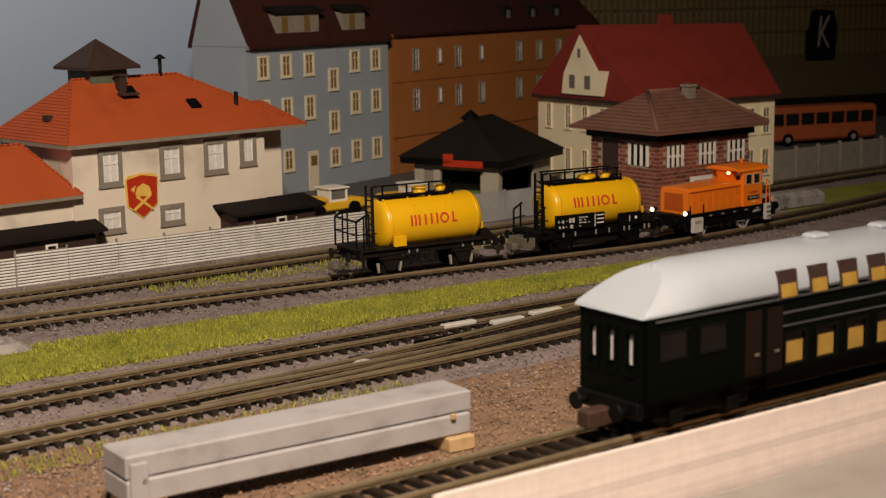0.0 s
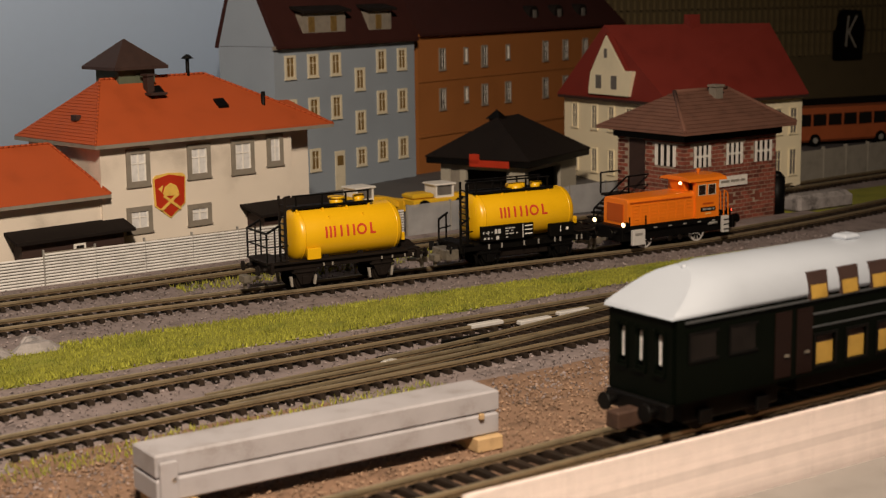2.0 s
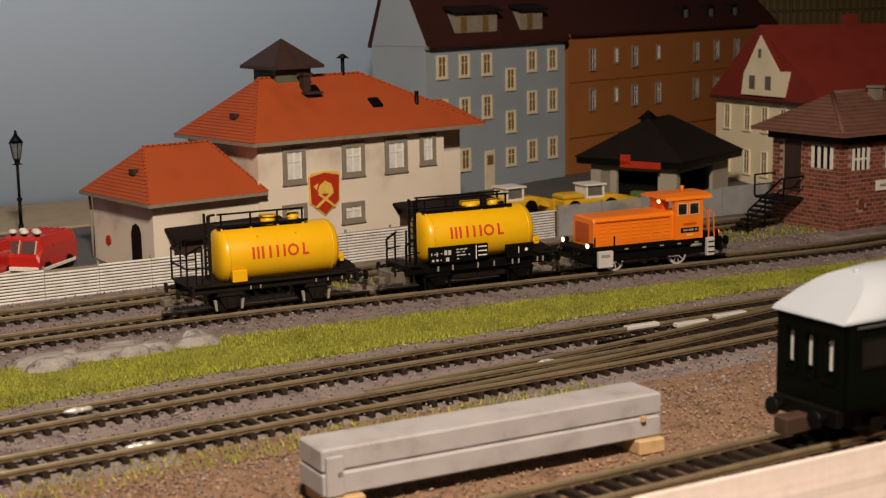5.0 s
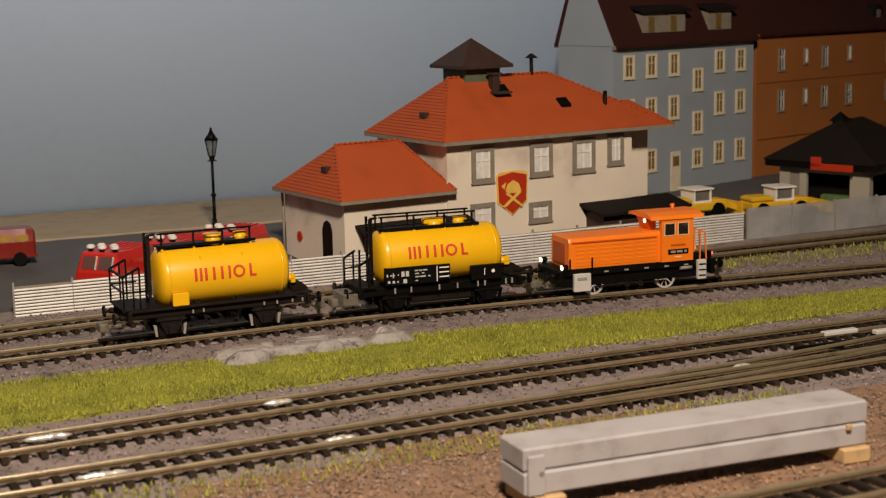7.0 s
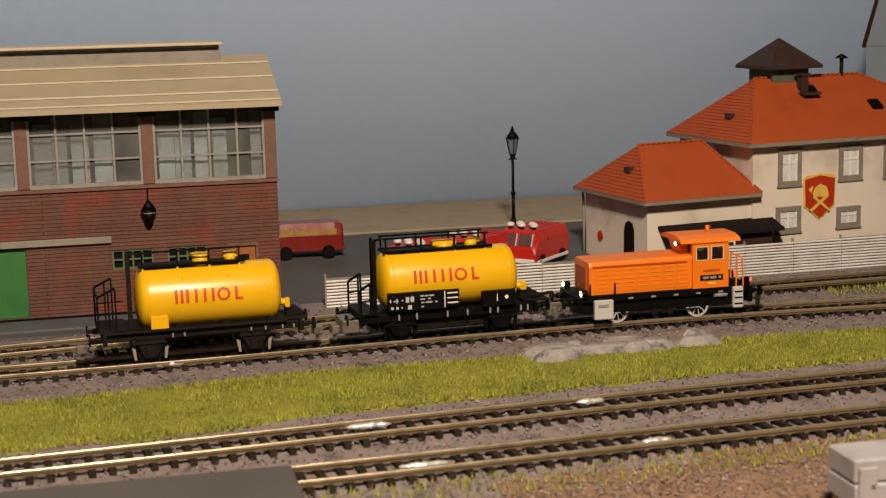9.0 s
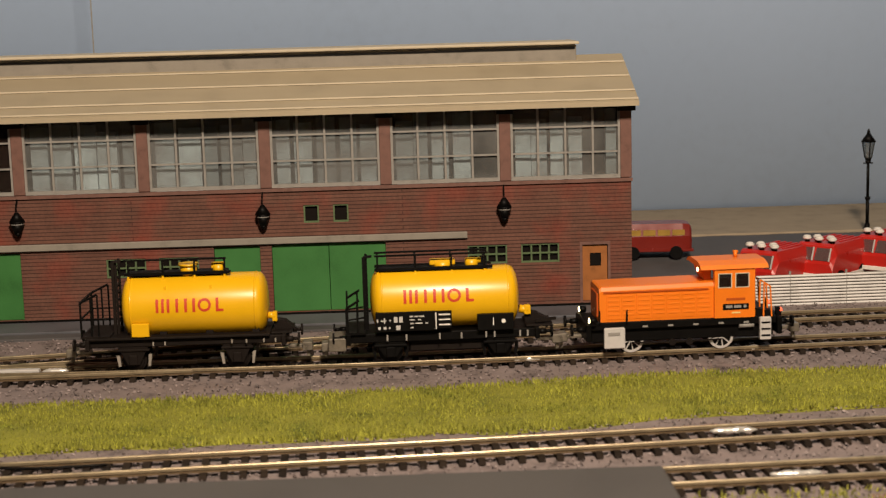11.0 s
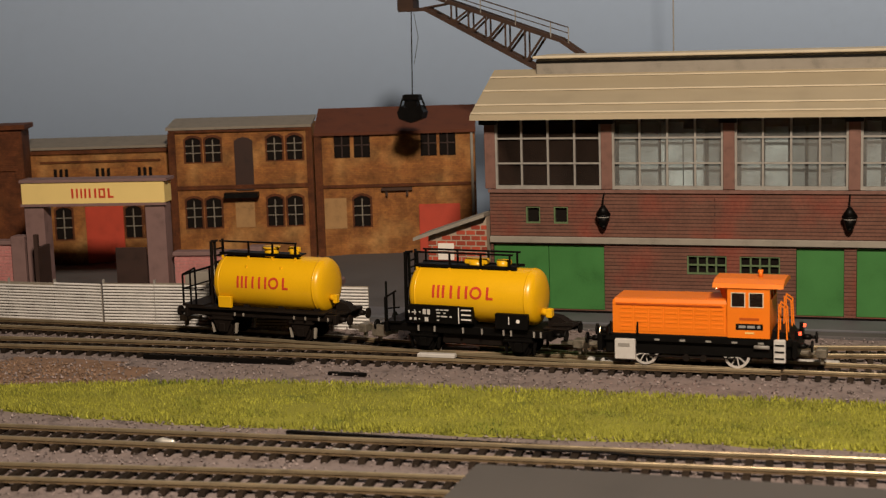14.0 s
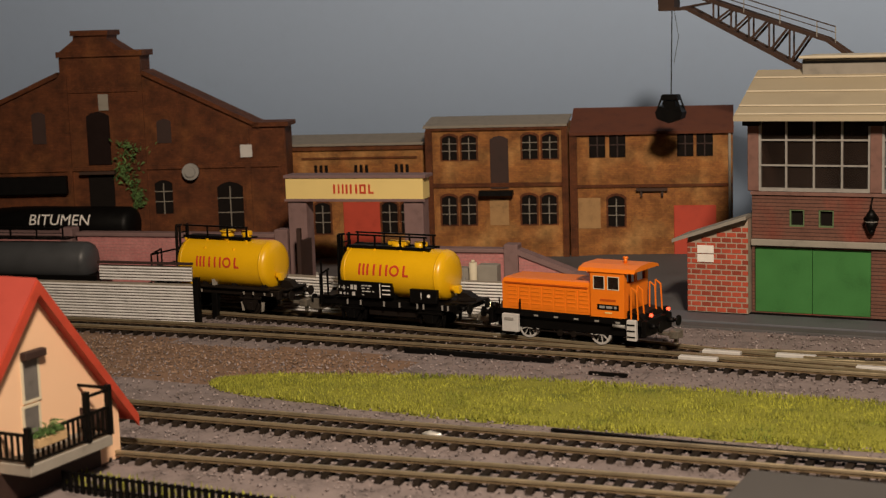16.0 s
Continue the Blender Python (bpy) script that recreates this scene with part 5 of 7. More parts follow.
def build_yard():
    fire_engine(148, 677, 46), fire_engine(174, 686, 46), fire_engine(202, 695, 46)
    van = thing("red_van", "glossy dark red minibus parked at the kerb", "van", 95, 742, ground_z(110, 745) - 0.2, -4)
    part("body", Solid().loft([[(x, 1 + i, 3), (x, 15 - i, 3), (x, 15 - i, 10), (x, 13.5 - i, 15.5 + c), (x, 2.5 + i, 15.5 + c), (x, 1 + i, 10)] for x, i, c in ((0, 1.2, -1.6), (1.2, 0.2, -0.3), (4, 0, 0), (28, 0, 0), (31, 0.3, -0.4), (32, 1.4, -1.8))]), "vanred", van, "glossy dark red body")
    for k in range(4):
        # blind yellow on these panes paints the warm shine of the glass
        part("window", Solid().box(4.2 + k * 6.4, 9.6 + k * 6.4, 0.9, 1.6, 10.4, 12.9), "coachpane", van, "side window with its warm shine painted yellow")
    for wx in (6, 25):
        part("wheel", Solid().tube((wx, 0.2, 2.8), (wx, 2.2, 2.8), 2.9, 12), "black", van)
    part("bumper", Solid().box(-0.6, 32.6, 0.4, 1.1, 3.2, 4.6, 0.2), "vanred", van)
    wheel_loader(432, 715, 4), wheel_loader(474, 707, -3)
    lp = thing("street_lamp", "tall black old-style street lamp with lantern head", "street lamp", 217, 781, 8)
    part("pole", Solid().tube((0, 0, -1), (0, 0, 5), 1.5, 10, 1.1).tube((0, 0, 5), (0, 0, 16), 0.85, 8).tube((0, 0, 16), (0, 0, 17.2), 1.3, 8).tube((0, 0, 17.2), (0, 0, 33.5), 0.7, 8).tube((0, 0, 33), (0, 0, 34.2), 1.3, 8).bar((-2.2, 0, 33), (2.2, 0, 33), 0.5), "black", lp, "black iron pole")
    hd = part("lantern", Solid().tube((0, 0, 43), (0, 0, 46.5), 3.6, 8, 1.1).tube((0, 0, 46.5), (0, 0, 49), 1.0, 8, 0.3).tube((0, 0, 34.2), (0, 0, 35.6), 1.2, 6, 1.7), "black", lp)
    part("lantern_glass", Solid().tube((0, 0, 35.6), (0, 0, 43), 1.6, 6, 2.9, smooth=False), "pane", hd)
    part("lantern_frame", Solid().bar((1.6, 0, 35.6), (2.9, 0, 43), 0.45).bar((-1.6, 0, 35.6), (-2.9, 0, 43), 0.45).bar((0, -1.6, 35.6), (0, -2.9, 43), 0.45), "black", hd)
    single("kerb", Solid().box(70, 470, 790, 880, 2, 8.4, 0.6), "kerb", "sand-coloured kerb strip below the backdrop", "kerb", kind="structure")


def corrugated(parent, x0, x1, z0, z1, y=0.0, pitch=1.25, depth=0.45, mat="sheet"):
    s = Solid()
    for k in range(int((z1 - z0) / pitch)):
        z = z0 + k * pitch
        s.prism([(y, z), (y - 0.15, z + pitch * 0.25), (y, z + pitch * 0.66), (y + depth, z + pitch * 0.66), (y + depth, z)], "x", x0, x1)
    # grey sheet behind the slats paints the shade in the grooves
    part("backing_sheet", Solid().box(x0, x1, y + depth + 0.32, y + depth + 0.6, z0, z1 - 0.6), "trimgrey", parent)
    return part("sheet_panel", s, mat, parent, kind="stuff")


def sheet_fence(label, x0, y0, x1, y1, h, step=22.0, z=0.0, posts=True, group="corrugated fences"):
    ln = math.hypot(x1 - x0, y1 - y0)
    fn = thing("corrugated_fence", label, "fence", x0, y0, z, math.degrees(math.atan2(y1 - y0, x1 - x0)), group=group)
    n = max(1, round(ln / step))
    rng = random.Random(int(x0) + n)
    for k in range(n):
        corrugated(fn, k * ln / n + 0.15, (k + 1) * ln / n - 0.15, -0.6, h + rng.uniform(-0.3, 0.3), rng.uniform(-0.1, 0.1))
        if posts:
            part("post", Solid().bar((k * ln / n, 1.0, -1), (k * ln / n, 1.0, h + 0.8), 0.8), "steelgrey", fn)
    return fn


def clear_fence():
    x0, y0, x1, y1 = 446, 671, 604, 679
    fn = thing("panel_fence", "smooth pale grey sheet fence with thin posts", "fence", x0, y0, 0, math.degrees(math.atan2(y1 - y0, x1 - x0)))
    ln = math.hypot(x1 - x0, y1 - y0)
    for k in range(6):
        part("fence_panel", Solid().box(k * ln / 6 + 0.4, (k + 1) * ln / 6 - 0.4, 0, 0.6, -1, 14.5 - 0.3 * (k % 2)), "clearsheet", fn)
        part("post", Solid().box(k * ln / 6 - 0.39, k * ln / 6 + 0.39, -0.3, 0.9, -1, 15), "steelgrey", fn)


def build_fences():
    sheet_fence("pale corrugated metal fence along the back track", 106, 660, 262, 664, 12)
    sheet_fence("pale corrugated metal fence in front of the fire station", 262.5, 664, 444, 671, 13.5)
    clear_fence()
    sheet_fence("pale corrugated metal fence panel at the yard entrance", -349, 620.5, -235, 627.5, 17.5)
    sheet_fence("pale corrugated metal fence beside the branch track", -440, 623, -350, 620.5, 17)
    f = sheet_fence("silvery corrugated metal screen with black end post", -560, 570, -413, 588.6, 17, 150, posts=False)
    corrugated(f, 103, 147.5, 17.2, 24.2, 0.3)
    part("cap", Solid().box(102.5, 148, -0.4, 1.2, 24.2, 25.2), "brownwood", f)
    part("end_post", Solid().bar((149.5, 0.5, -1), (149.5, 0.5, 19), 2.4), "black", f, "black end post")
    sg = thing("track_signal", "small black dwarf signal post beside the track", "signal", -410, 600, 0)
    part("post", Solid().box(-1.4, 1.4, -1.2, 1.2, -0.5, 14, 0.2), "black", sg)
    part("blade", Solid().bar((0, 0, 14), (-0.6, 0, 22), 1.6), "concrete", sg)


# ---- the old works on the other side ----
def arched(s, x, z, w, h, y0, y1):
    pts = [(x - w / 2, z), (x + w / 2, z), (x + w / 2, z + h - w * 0.2), (x + w * 0.28, z + h - w * 0.06), (x, z + h), (x - w * 0.28, z + h - w * 0.06), (x - w / 2, z + h - w * 0.2)]
    return s.prism(pts, "y", y0, y1)


def mill_window(parent, x, z, w=6, h=11, mat="panedark"):
    wn = part("window", arched(Solid(), x, z, w, h, -0.25, -0.02), "dark", parent, "dark arched window")
    part("glazing_bar", Solid().box(x - 0.25, x + 0.25, -0.45, -0.26, z, z + h * 0.9).box(x - w / 2, x + w / 2, -0.44, -0.27, z + h * 0.35, z + h * 0.35 + 0.4).box(x - w / 2, x + w / 2, -0.44, -0.27, z + h * 0.65, z + h * 0.65 + 0.4), "trimgrey", wn)
    part("arch_lintel", arched(Solid(), x, z - 0.6, w + 1.8, h + 1.8, -0.2, -0.01), "milldark", wn)


def build_works():
    b = thing("warehouse", "ochre brick warehouse with dark red roof and red loading gate", "warehouse", -310, 761, 9, 16)
    walls(b, 77, 24, 57.5, "mill", label="worn ochre brick walls")
    part("roof", Solid().prism([(-2, 58), (24, 68.5), (26, 67), (-2, 56.6)], "x", -1, 77.5), "brownfelt", b, "dark red felt roof")
    for x in (12.5, 22.2, 54.6, 63.8):
        part("window", Solid().box(x - 3.9, x + 3.9, -0.3, -0.02, 45.6, 57), "dark", b)
        part("glazing_bar", Solid().box(x - 0.3, x + 0.3, -0.5, -0.31, 45.6, 57).box(x - 3.9, x + 3.9, -0.5, -0.32, 51.4, 52), "brownwood", b)
    mill_window(b, 21.3, 12, 8, 15)
    part("blind_window", Solid().box(2.8, 13.6, -0.2, -0.02, 11, 26), "palebrick", b)
    part("red_gate", Solid().box(49, 69, -0.8, -0.02, -7, 22, 0.2), "doorred", b, "red sheet loading gate")
    part("bracket_ledge", Solid().box(31, 46, -2.2, -0.02, 29.2, 30.6).box(33, 34, -1.8, -0.02, 26.5, 29.19).box(43, 44, -1.8, -0.02, 26.5, 29.19), "rust", b)
    part("downpipe", Solid().tube((75.5, -0.8, -8), (75.5, -0.8, 57), 0.7, 6), "concrete", b)
    part("corner_pier", Solid().box(-1, 2.6, -1.2, -0.02, -8, 57).box(0, 77, -0.9, -0.03, 31, 32.4), "milldark", b)
    a = thing("warehouse", "two-storey ochre brick workshop with arched windows and hoist door", "warehouse", -379, 741, 9, 16)
    walls(a, 70, 24, 62.5, "mill", label="ochre brick walls")
    part("roof", Solid().prism([(-2, 62.6), (20, 65.6), (26, 65.6), (-2, 61.4)], "x", -1, 70), "trimgrey", a, "grey felt roof edge")
    part("cornice", Solid().box(0, 70, -1.3, -0.02, 60, 62.4).box(0, 70, -0.9, -0.02, 32, 34).box(-0.5, 3, -1.0, -0.02, -8, 60).box(67, 70, -1.0, -0.02, -8, 60), "milldark", a)
    for x in (11.6, 21.3, 51.5, 61.3):
        mill_window(a, x, 45.6, 7.4, 12)
        mill_window(a, x - 0.9, 13.4, 7.4, 14.6)
    hd = part("hoist_door", arched(Solid(), 36.3, 31.2, 9, 26, -0.7, -0.02), "brownwood", a, "dark hoist door with balcony")
    part("hoist_balcony", Solid().box(26.3, 43, -5.0, -0.1, 28, 30.4), "black", hd)
    part("patch", Solid().box(31, 40.4, -0.2, -0.02, 13, 26), "palebrick", a)
    c = thing("warehouse", "low brick store with grey roof behind the filling station gate", "warehouse", -456, 730, 9, 16)
    walls(c, 77, 22, 53.5, "mill", label="ochre brick walls")
    part("roof", Solid().prism([(-2, 54), (22, 57), (24, 57), (-2, 52.8)], "x", -1, 77), "trimgrey", c)
    part("cornice", Solid().box(0, 77, -1.2, -0.02, 50.5, 52.6).box(10, 70, -0.8, -0.02, 46, 47), "milldark", c)
    for x in (20, 41, 62):
        part("slot_window", Solid().box(x - 3.6, x - 2, -0.3, -0.02, 36, 43).box(x - 0.8, x + 0.8, -0.3, -0.02, 36, 43).box(x + 2, x + 3.6, -0.3, -0.02, 36, 43), "dark", c)
    for x in (20, 55, 65):
        mill_window(c, x, 8, 8, 16)
    part("red_gate", Solid().box(31, 50, -0.8, -0.02, -8, 24, 0.2), "doorred", c, "tall red sheet gate")
    g = thing("gabled_works", "dark red-brown brick works hall with stepped gable", "works hall", -600, 646.5, 9, 22)
    gab = [(0, -9), (171, -9), (171, 66), (156, 66), (103, 93), (100, 93), (100, 104), (93, 104), (84, 110), (84, 114), (67, 114), (67, 110), (59, 104), (59, 93), (56, 93), (0, 68)]
    part("gable_wall", Solid().prism(gab, "y", 0, 18), "milldark", g, "dark red-brown brick gable")
    part("coping", Solid().prism([(101, 94.4), (158, 66.4), (158, 64.2), (101, 92)], "y", -1.6, 20).prism([(58, 94.4), (0, 69.4), (0, 67), (58, 92)], "y", -1.6, 20).box(155, 173, -1.6, 20, 64.8, 67).box(58, 101.5, -1.2, 20, 101.6, 104.4).box(66, 85, -1.4, 20, 112, 114.6), "milldark", g, "brick coping")
    part("string_course", Solid().box(2, 170, -0.9, -0.02, 45, 47.2), "milldark", g)
    part("string_course", Solid().box(58, 102, -0.7, -0.02, 84, 86), "milldark", g)
    for pa, pb, pz in ((60, 62.5, 92), (98, 100.5, 92), (150, 153, 64), (167, 170.5, 64)):
        part("wall_pier", Solid().box(pa, pb, -0.8, -0.02, -8, pz), "milldark", g)
    mill_window(g, 142, 14, 13, 24), mill_window(g, 108.4, 22.6, 9, 17), part("shuttered_window", arched(Solid(), 110.2, 58, 7.2, 12, -0.3, -0.02), "brownwood", g), part("shuttered_window", arched(Solid(), 46.7, 59, 7, 16, -0.3, -0.02), "brownwood", g)
    part("hoist_door", arched(Solid(), 77, 48, 11.5, 26.5, -0.7, -0.02), "doordark", g, "dark hoist door")
    part("hoist_ledge", Solid().box(67, 85, -4, -0.1, 43.4, 44.8), "rust", g)
    part("gate", Solid().box(70.6, 83.4, -0.6, -0.02, -8, 42.6), "dark", g)
    part("canopy", Solid().box(2, 60, -4, -0.1, 34, 43, 0.4), "black", g, "dark loading canopy")
    part("notice", Solid().box(148.3, 154.2, -1.2, -0.9, 50, 56.2), "palegrey", g)
    part("clock_lamp", Solid().tube((123.2, -4, 43.6), (123.2, -0.95, 43.6), 4.2, 14).tube((123.2, -5, 43.6), (123.2, -4, 43.6), 2.6, 12), "steelgrey", g, "round grey wall lamp")
    part("coat_of_arms", Solid().box(78, 83, -0.9, -0.5, 75, 83), "concrete", g)
    cl = Solid()
    rng = random.Random(5)
    for k in range(420):
        t = rng.random()
        x, z = 95 - 5 * t + rng.gauss(0, 1.2 + 2.6 * t) + 2.0 * math.sin(t * 9), 26 + t * 34
        p = Vector((x, -1.2 - rng.random() * 2.4, z))
        q = Vector((rng.uniform(-1, 1), rng.uniform(-0.6, 0.6), rng.uniform(-1, 1))) * 1.8
        r = Vector((rng.uniform(-1, 1), rng.uniform(-0.6, 0.6), rng.uniform(-1, 1))) * 1.8
        cl.add([p, p + q, p + r], [(0, 1, 2)])
    single("climbing_plant", cl, "plantgreen", "dark green climbing plant on the brick gable", "climbing plant", -600, 646.5, 9, 22)
    # filling station gate and pink walls
    gt = thing("station_gate", "mauve gateway with yellow sign beam over the fuel yard entrance", "gateway", -411, 662, 2, 10)
    for x in (0, 56):
        part("post", Solid().box(x, x + 9, 0, 9, -3, 43, 0.4), "mauve", gt, "mauve gate post")
    sb = part("sign_beam", Solid().box(-0.4, 65.6, -1.0, 9, 41.6, 51.4, 0.3), "signyellow", gt, "yellow sign beam with a red mark")
    part("beam_cap", Solid().box(-1, 67, -1.6, 10, 51.5, 52.8).box(-1, 66.4, -1.3, -1.02, 40.8, 42), "mauve", gt)
    mk = Solid()
    for x0, x1 in ((23.0, 23.9), (25.2, 26.0), (27.2, 28.0), (29.0, 29.9), (31.0, 31.9), (33.6, 34.5)):
        mk.box(x0, x1, -1.2, -1.02, 44.4, 48.6)
    mk.box(35.6, 38.6, -1.2, -1.02, 47.8, 48.6).box(35.6, 38.6, -1.2, -1.02, 44.4, 45.2).box(35.6, 36.4, -1.2, -1.02, 45.2, 47.8).box(37.8, 38.6, -1.2, -1.02, 45.2, 47.8).box(39.8, 40.7, -1.2, -1.02, 44.4, 48.6).box(40.7, 42.4, -1.2, -1.02, 44.4, 45.2)
    part("company_mark", mk, "redtext", sb, "red company mark in plain bars")
    part("gate_leaf", Solid().box(9.2, 11, -14, -0.2, -2, 24).box(9.2, 11, -14, -12, 24, 30), "brownwood", gt, "open dark wooden gate leaf")
    part("gate_leaf", Solid().box(42, 56, -2, -0.4, -2, 22), "brownwood", gt)
    for lb, x, y, w, h, rot in (("pink brick yard wall beside the gate", -345, 676, 40, 19, 10), ("pink brick yard wall with mauve coping", -520, 644, 109, 25, 10), ("pink brick yard wall along the works", -640, 623, 119, 25, 10)):
        wl = thing("yard_wall", lb, "wall", x, y, 2, rot, group="pink yard walls")
        part("brick_face", Solid().box(0, w, 0, 5, -3, h - 1.6), "pink", wl, "faded pink brick")
        part("coping", Solid().box(-0.5, w + 0.5, -1, 6, h - 1.5, h + 0.4, 0.3), "mauve", wl)
        part("pier", Solid().box(w - 6, w + 0.4, -1.2, 6.2, -3, h + 2.4, 0.3), "mauve", wl, "mauve end pier")
    rp = thing("ramp_wall", "mauve sloping ramp wall beside the yard", "wall", -305, 683, 2, 10)
    part("ramp", Solid().prism([(0, -3), (34, -3), (34, 4), (0, 17)], "y", 0, 6), "pink", rp)
    part("coping", Solid().prism([(-1, 17), (35, 3.6), (35, 6), (-1, 19.4)], "y", -1, 7), "mauve", rp)
    cr8 = thing("crate_stack", "pale crates and cans in front of the yard wall", "crates", -334, 664, 0.5, 10)
    part("crate", Solid().box(0, 14, 0, 7, 0, 14, 0.3), "concrete", cr8)
    part("crate", Solid().box(16, 25, 1, 8, 0, 15.4, 0.3), "concrete", cr8)
    part("can", Solid().tube((15, -2, 0), (15, -2, 17), 1.8, 10).tube((15, -2, 17), (15, -2, 18.2), 0.8, 8), "creamtrim", cr8)
    for x, y, r, ln_, lbl, mat in ((-588, 657, 9.5, 84, "black bitumen tank behind the yard wall", "black"), (-562, 622, 9, 62, "dark grey tank wagon standing in the siding", "tankgrey"), (-650, 612, 9.5, 70, "dark grey tank wagon further back in the siding", "tankgrey")):
        tk = thing("storage_tank" if mat == "black" else "parked_tank_wagon", lbl, "tank" if mat == "black" else "tank wagon", x, y, 16 if mat != "black" else 27.5, 10)
        prof = [(0, 0.4), (0.5, r * 0.6), (2, r * 0.9), (4, r), (ln_ - 4, r), (ln_ - 2, r * 0.9), (ln_ - 0.5, r * 0.6), (ln_, 0.4)]
        part("barrel", Solid().lathe_x(prof, 28), mat, tk)
        if mat == "black":
            lettering("lettering", "BITUMEN", 5.0, "whitepaint", tk, 46, 0, 3.4, bend=(r, 0), squeeze=1.15, label="white painted lettering")
            part("cradle", Solid().box(10, 14, -8, 8, -24, -6).box(78, 82, -8, 8, -24, -6), "concrete", tk)
        else:
            part("frame", Solid().box(-5, ln_ + 5, -8, 8, -9, -6, 0.3), "black", tk)
            wk = part("walkway", Solid().box(6, 50, -3.5, 3.5, 10.2, 11), "black", tk)
            for px in (8, 20, 34, 48):
                part("post", Solid().bar((px, -3.5, 11), (px, -3.5, 16), 0.6), "black", wk)
            part("handrail", Solid().bar((8, -3.5, 16), (48, -3.5, 16), 0.6).bar((8, -3.5, 13.4), (48, -3.5, 13.4), 0.4), "black", wk)
            for wx in (12, ln_ - 12):
                part("wheelset", Solid().tube((wx, -7, -9.8), (wx, 7, -9.8), 3.6, 16), "black", tk)


def build_crane():
    c = thing("jib_crane", "rusty lattice jib crane with hanging grab bucket", "crane", -254, 742, 0, 0)
    mat = "rust"
    for y in (-4, 4):
        part("top_chord", Solid().bar((-2, y, 133.5), (15, y, 129.5), 1.6).bar((15, y, 129.5), (72, y, 109), 1.8).bar((72, y, 109), (96, y, 92), 1.6), mat, c, "rusty top chord")
        part("bottom_chord", Solid().bar((-2, y, 124.4), (10, y, 124.4), 1.4).bar((10, y, 124.4), (70, y, 92), 1.7), mat, c)
        top = lambda x: 129.5 - (x - 15) * 20.5 / 57
        low = lambda x: 124.4 - (x - 10) * 32.4 / 60
        for k, x in enumerate((22, 30, 38, 47, 56)):
            part("upright", Solid().bar((x, y, top(x)), (x, y, low(x)), 0.7), mat, c)
            part("diagonal", Solid().bar((x, y, low(x)), (x + 8.5, y, top(x + 8.5)), 0.9), mat, c)
        part("diagonal", Solid().bar((4, y, 124.4), (22, y, top(22)), 0.7), mat, c)
        part("mast_leg", Solid().bar((70, y, 92), (74, y, 4), 2.2).bar((96, y, 92), (92, y, 4), 2.2), mat, c)
    for k in range(9):
        x = 4 + k * 8
        part("cross_tie", Solid().bar((x, -4, 129.5 - max(0, x - 15) * 20.5 / 57), (x, 4, 129.5 - max(0, x - 15) * 20.5 / 57), 0.7), mat, c)
    hr = part("handrail", Solid().bar((12, -5, 136), (76, -5, 114.5), 0.5).bar((12, -5, 133.6), (76, -5, 112), 0.4), "rust", c, "thin rusty handrail")
    for x in (20, 36, 52, 68, 76):
        part("rail_post", Solid().bar((x, -5, 127.7 - (x - 20) * 0.36), (x, -5, 133.3 - (x - 20) * 0.336), 0.4), "steelgrey", hr)
    part("head_block", Solid().box(-3.5, 4, -4.6, 4.6, 123.6, 134, 0.4), mat, c)
    part("rope", Solid().tube((1.6, 0, 124), (0.8, 0, 86), 0.28, 6).tube((2.6, 0, 124), (4.6, 0, 112), 0.12, 5).tube((4.6, 0, 112), (2.2, 0, 100), 0.12, 5), "black", c)
    gb = part("grab_bucket", Solid().box(-3.4, 4.6, -2.4, 2.4, 83.2, 86, 0.4).box(-2.2, 3.4, -2, 2, 77, 83), "black", c, "black grab bucket")
    for s in (-1, 1):
        part("grab_shell", Solid().prism([(0.6, 73), (0.6 + s * 5.6, 75), (0.6 + s * 6.4, 78), (0.6 + s * 4.2, 81), (0.6, 79)], "y", -3.6, 3.6), "black", gb)
        part("grab_arm", Solid().bar((0.6 + s * 3.4, -2.6, 85), (0.6 + s * 6.0, -3.2, 77.6), 0.6).bar((0.6 + s * 3.4, 2.6, 85), (0.6 + s * 6.0, 3.2, 77.6), 0.6), "black", gb)
    single("wire_mast", Solid().tube((0, 0, 0), (0, 0, 190), 0.35, 6), "steelgrey", "thin grey wire mast behind the hall", "mast", -142, 800, 2)


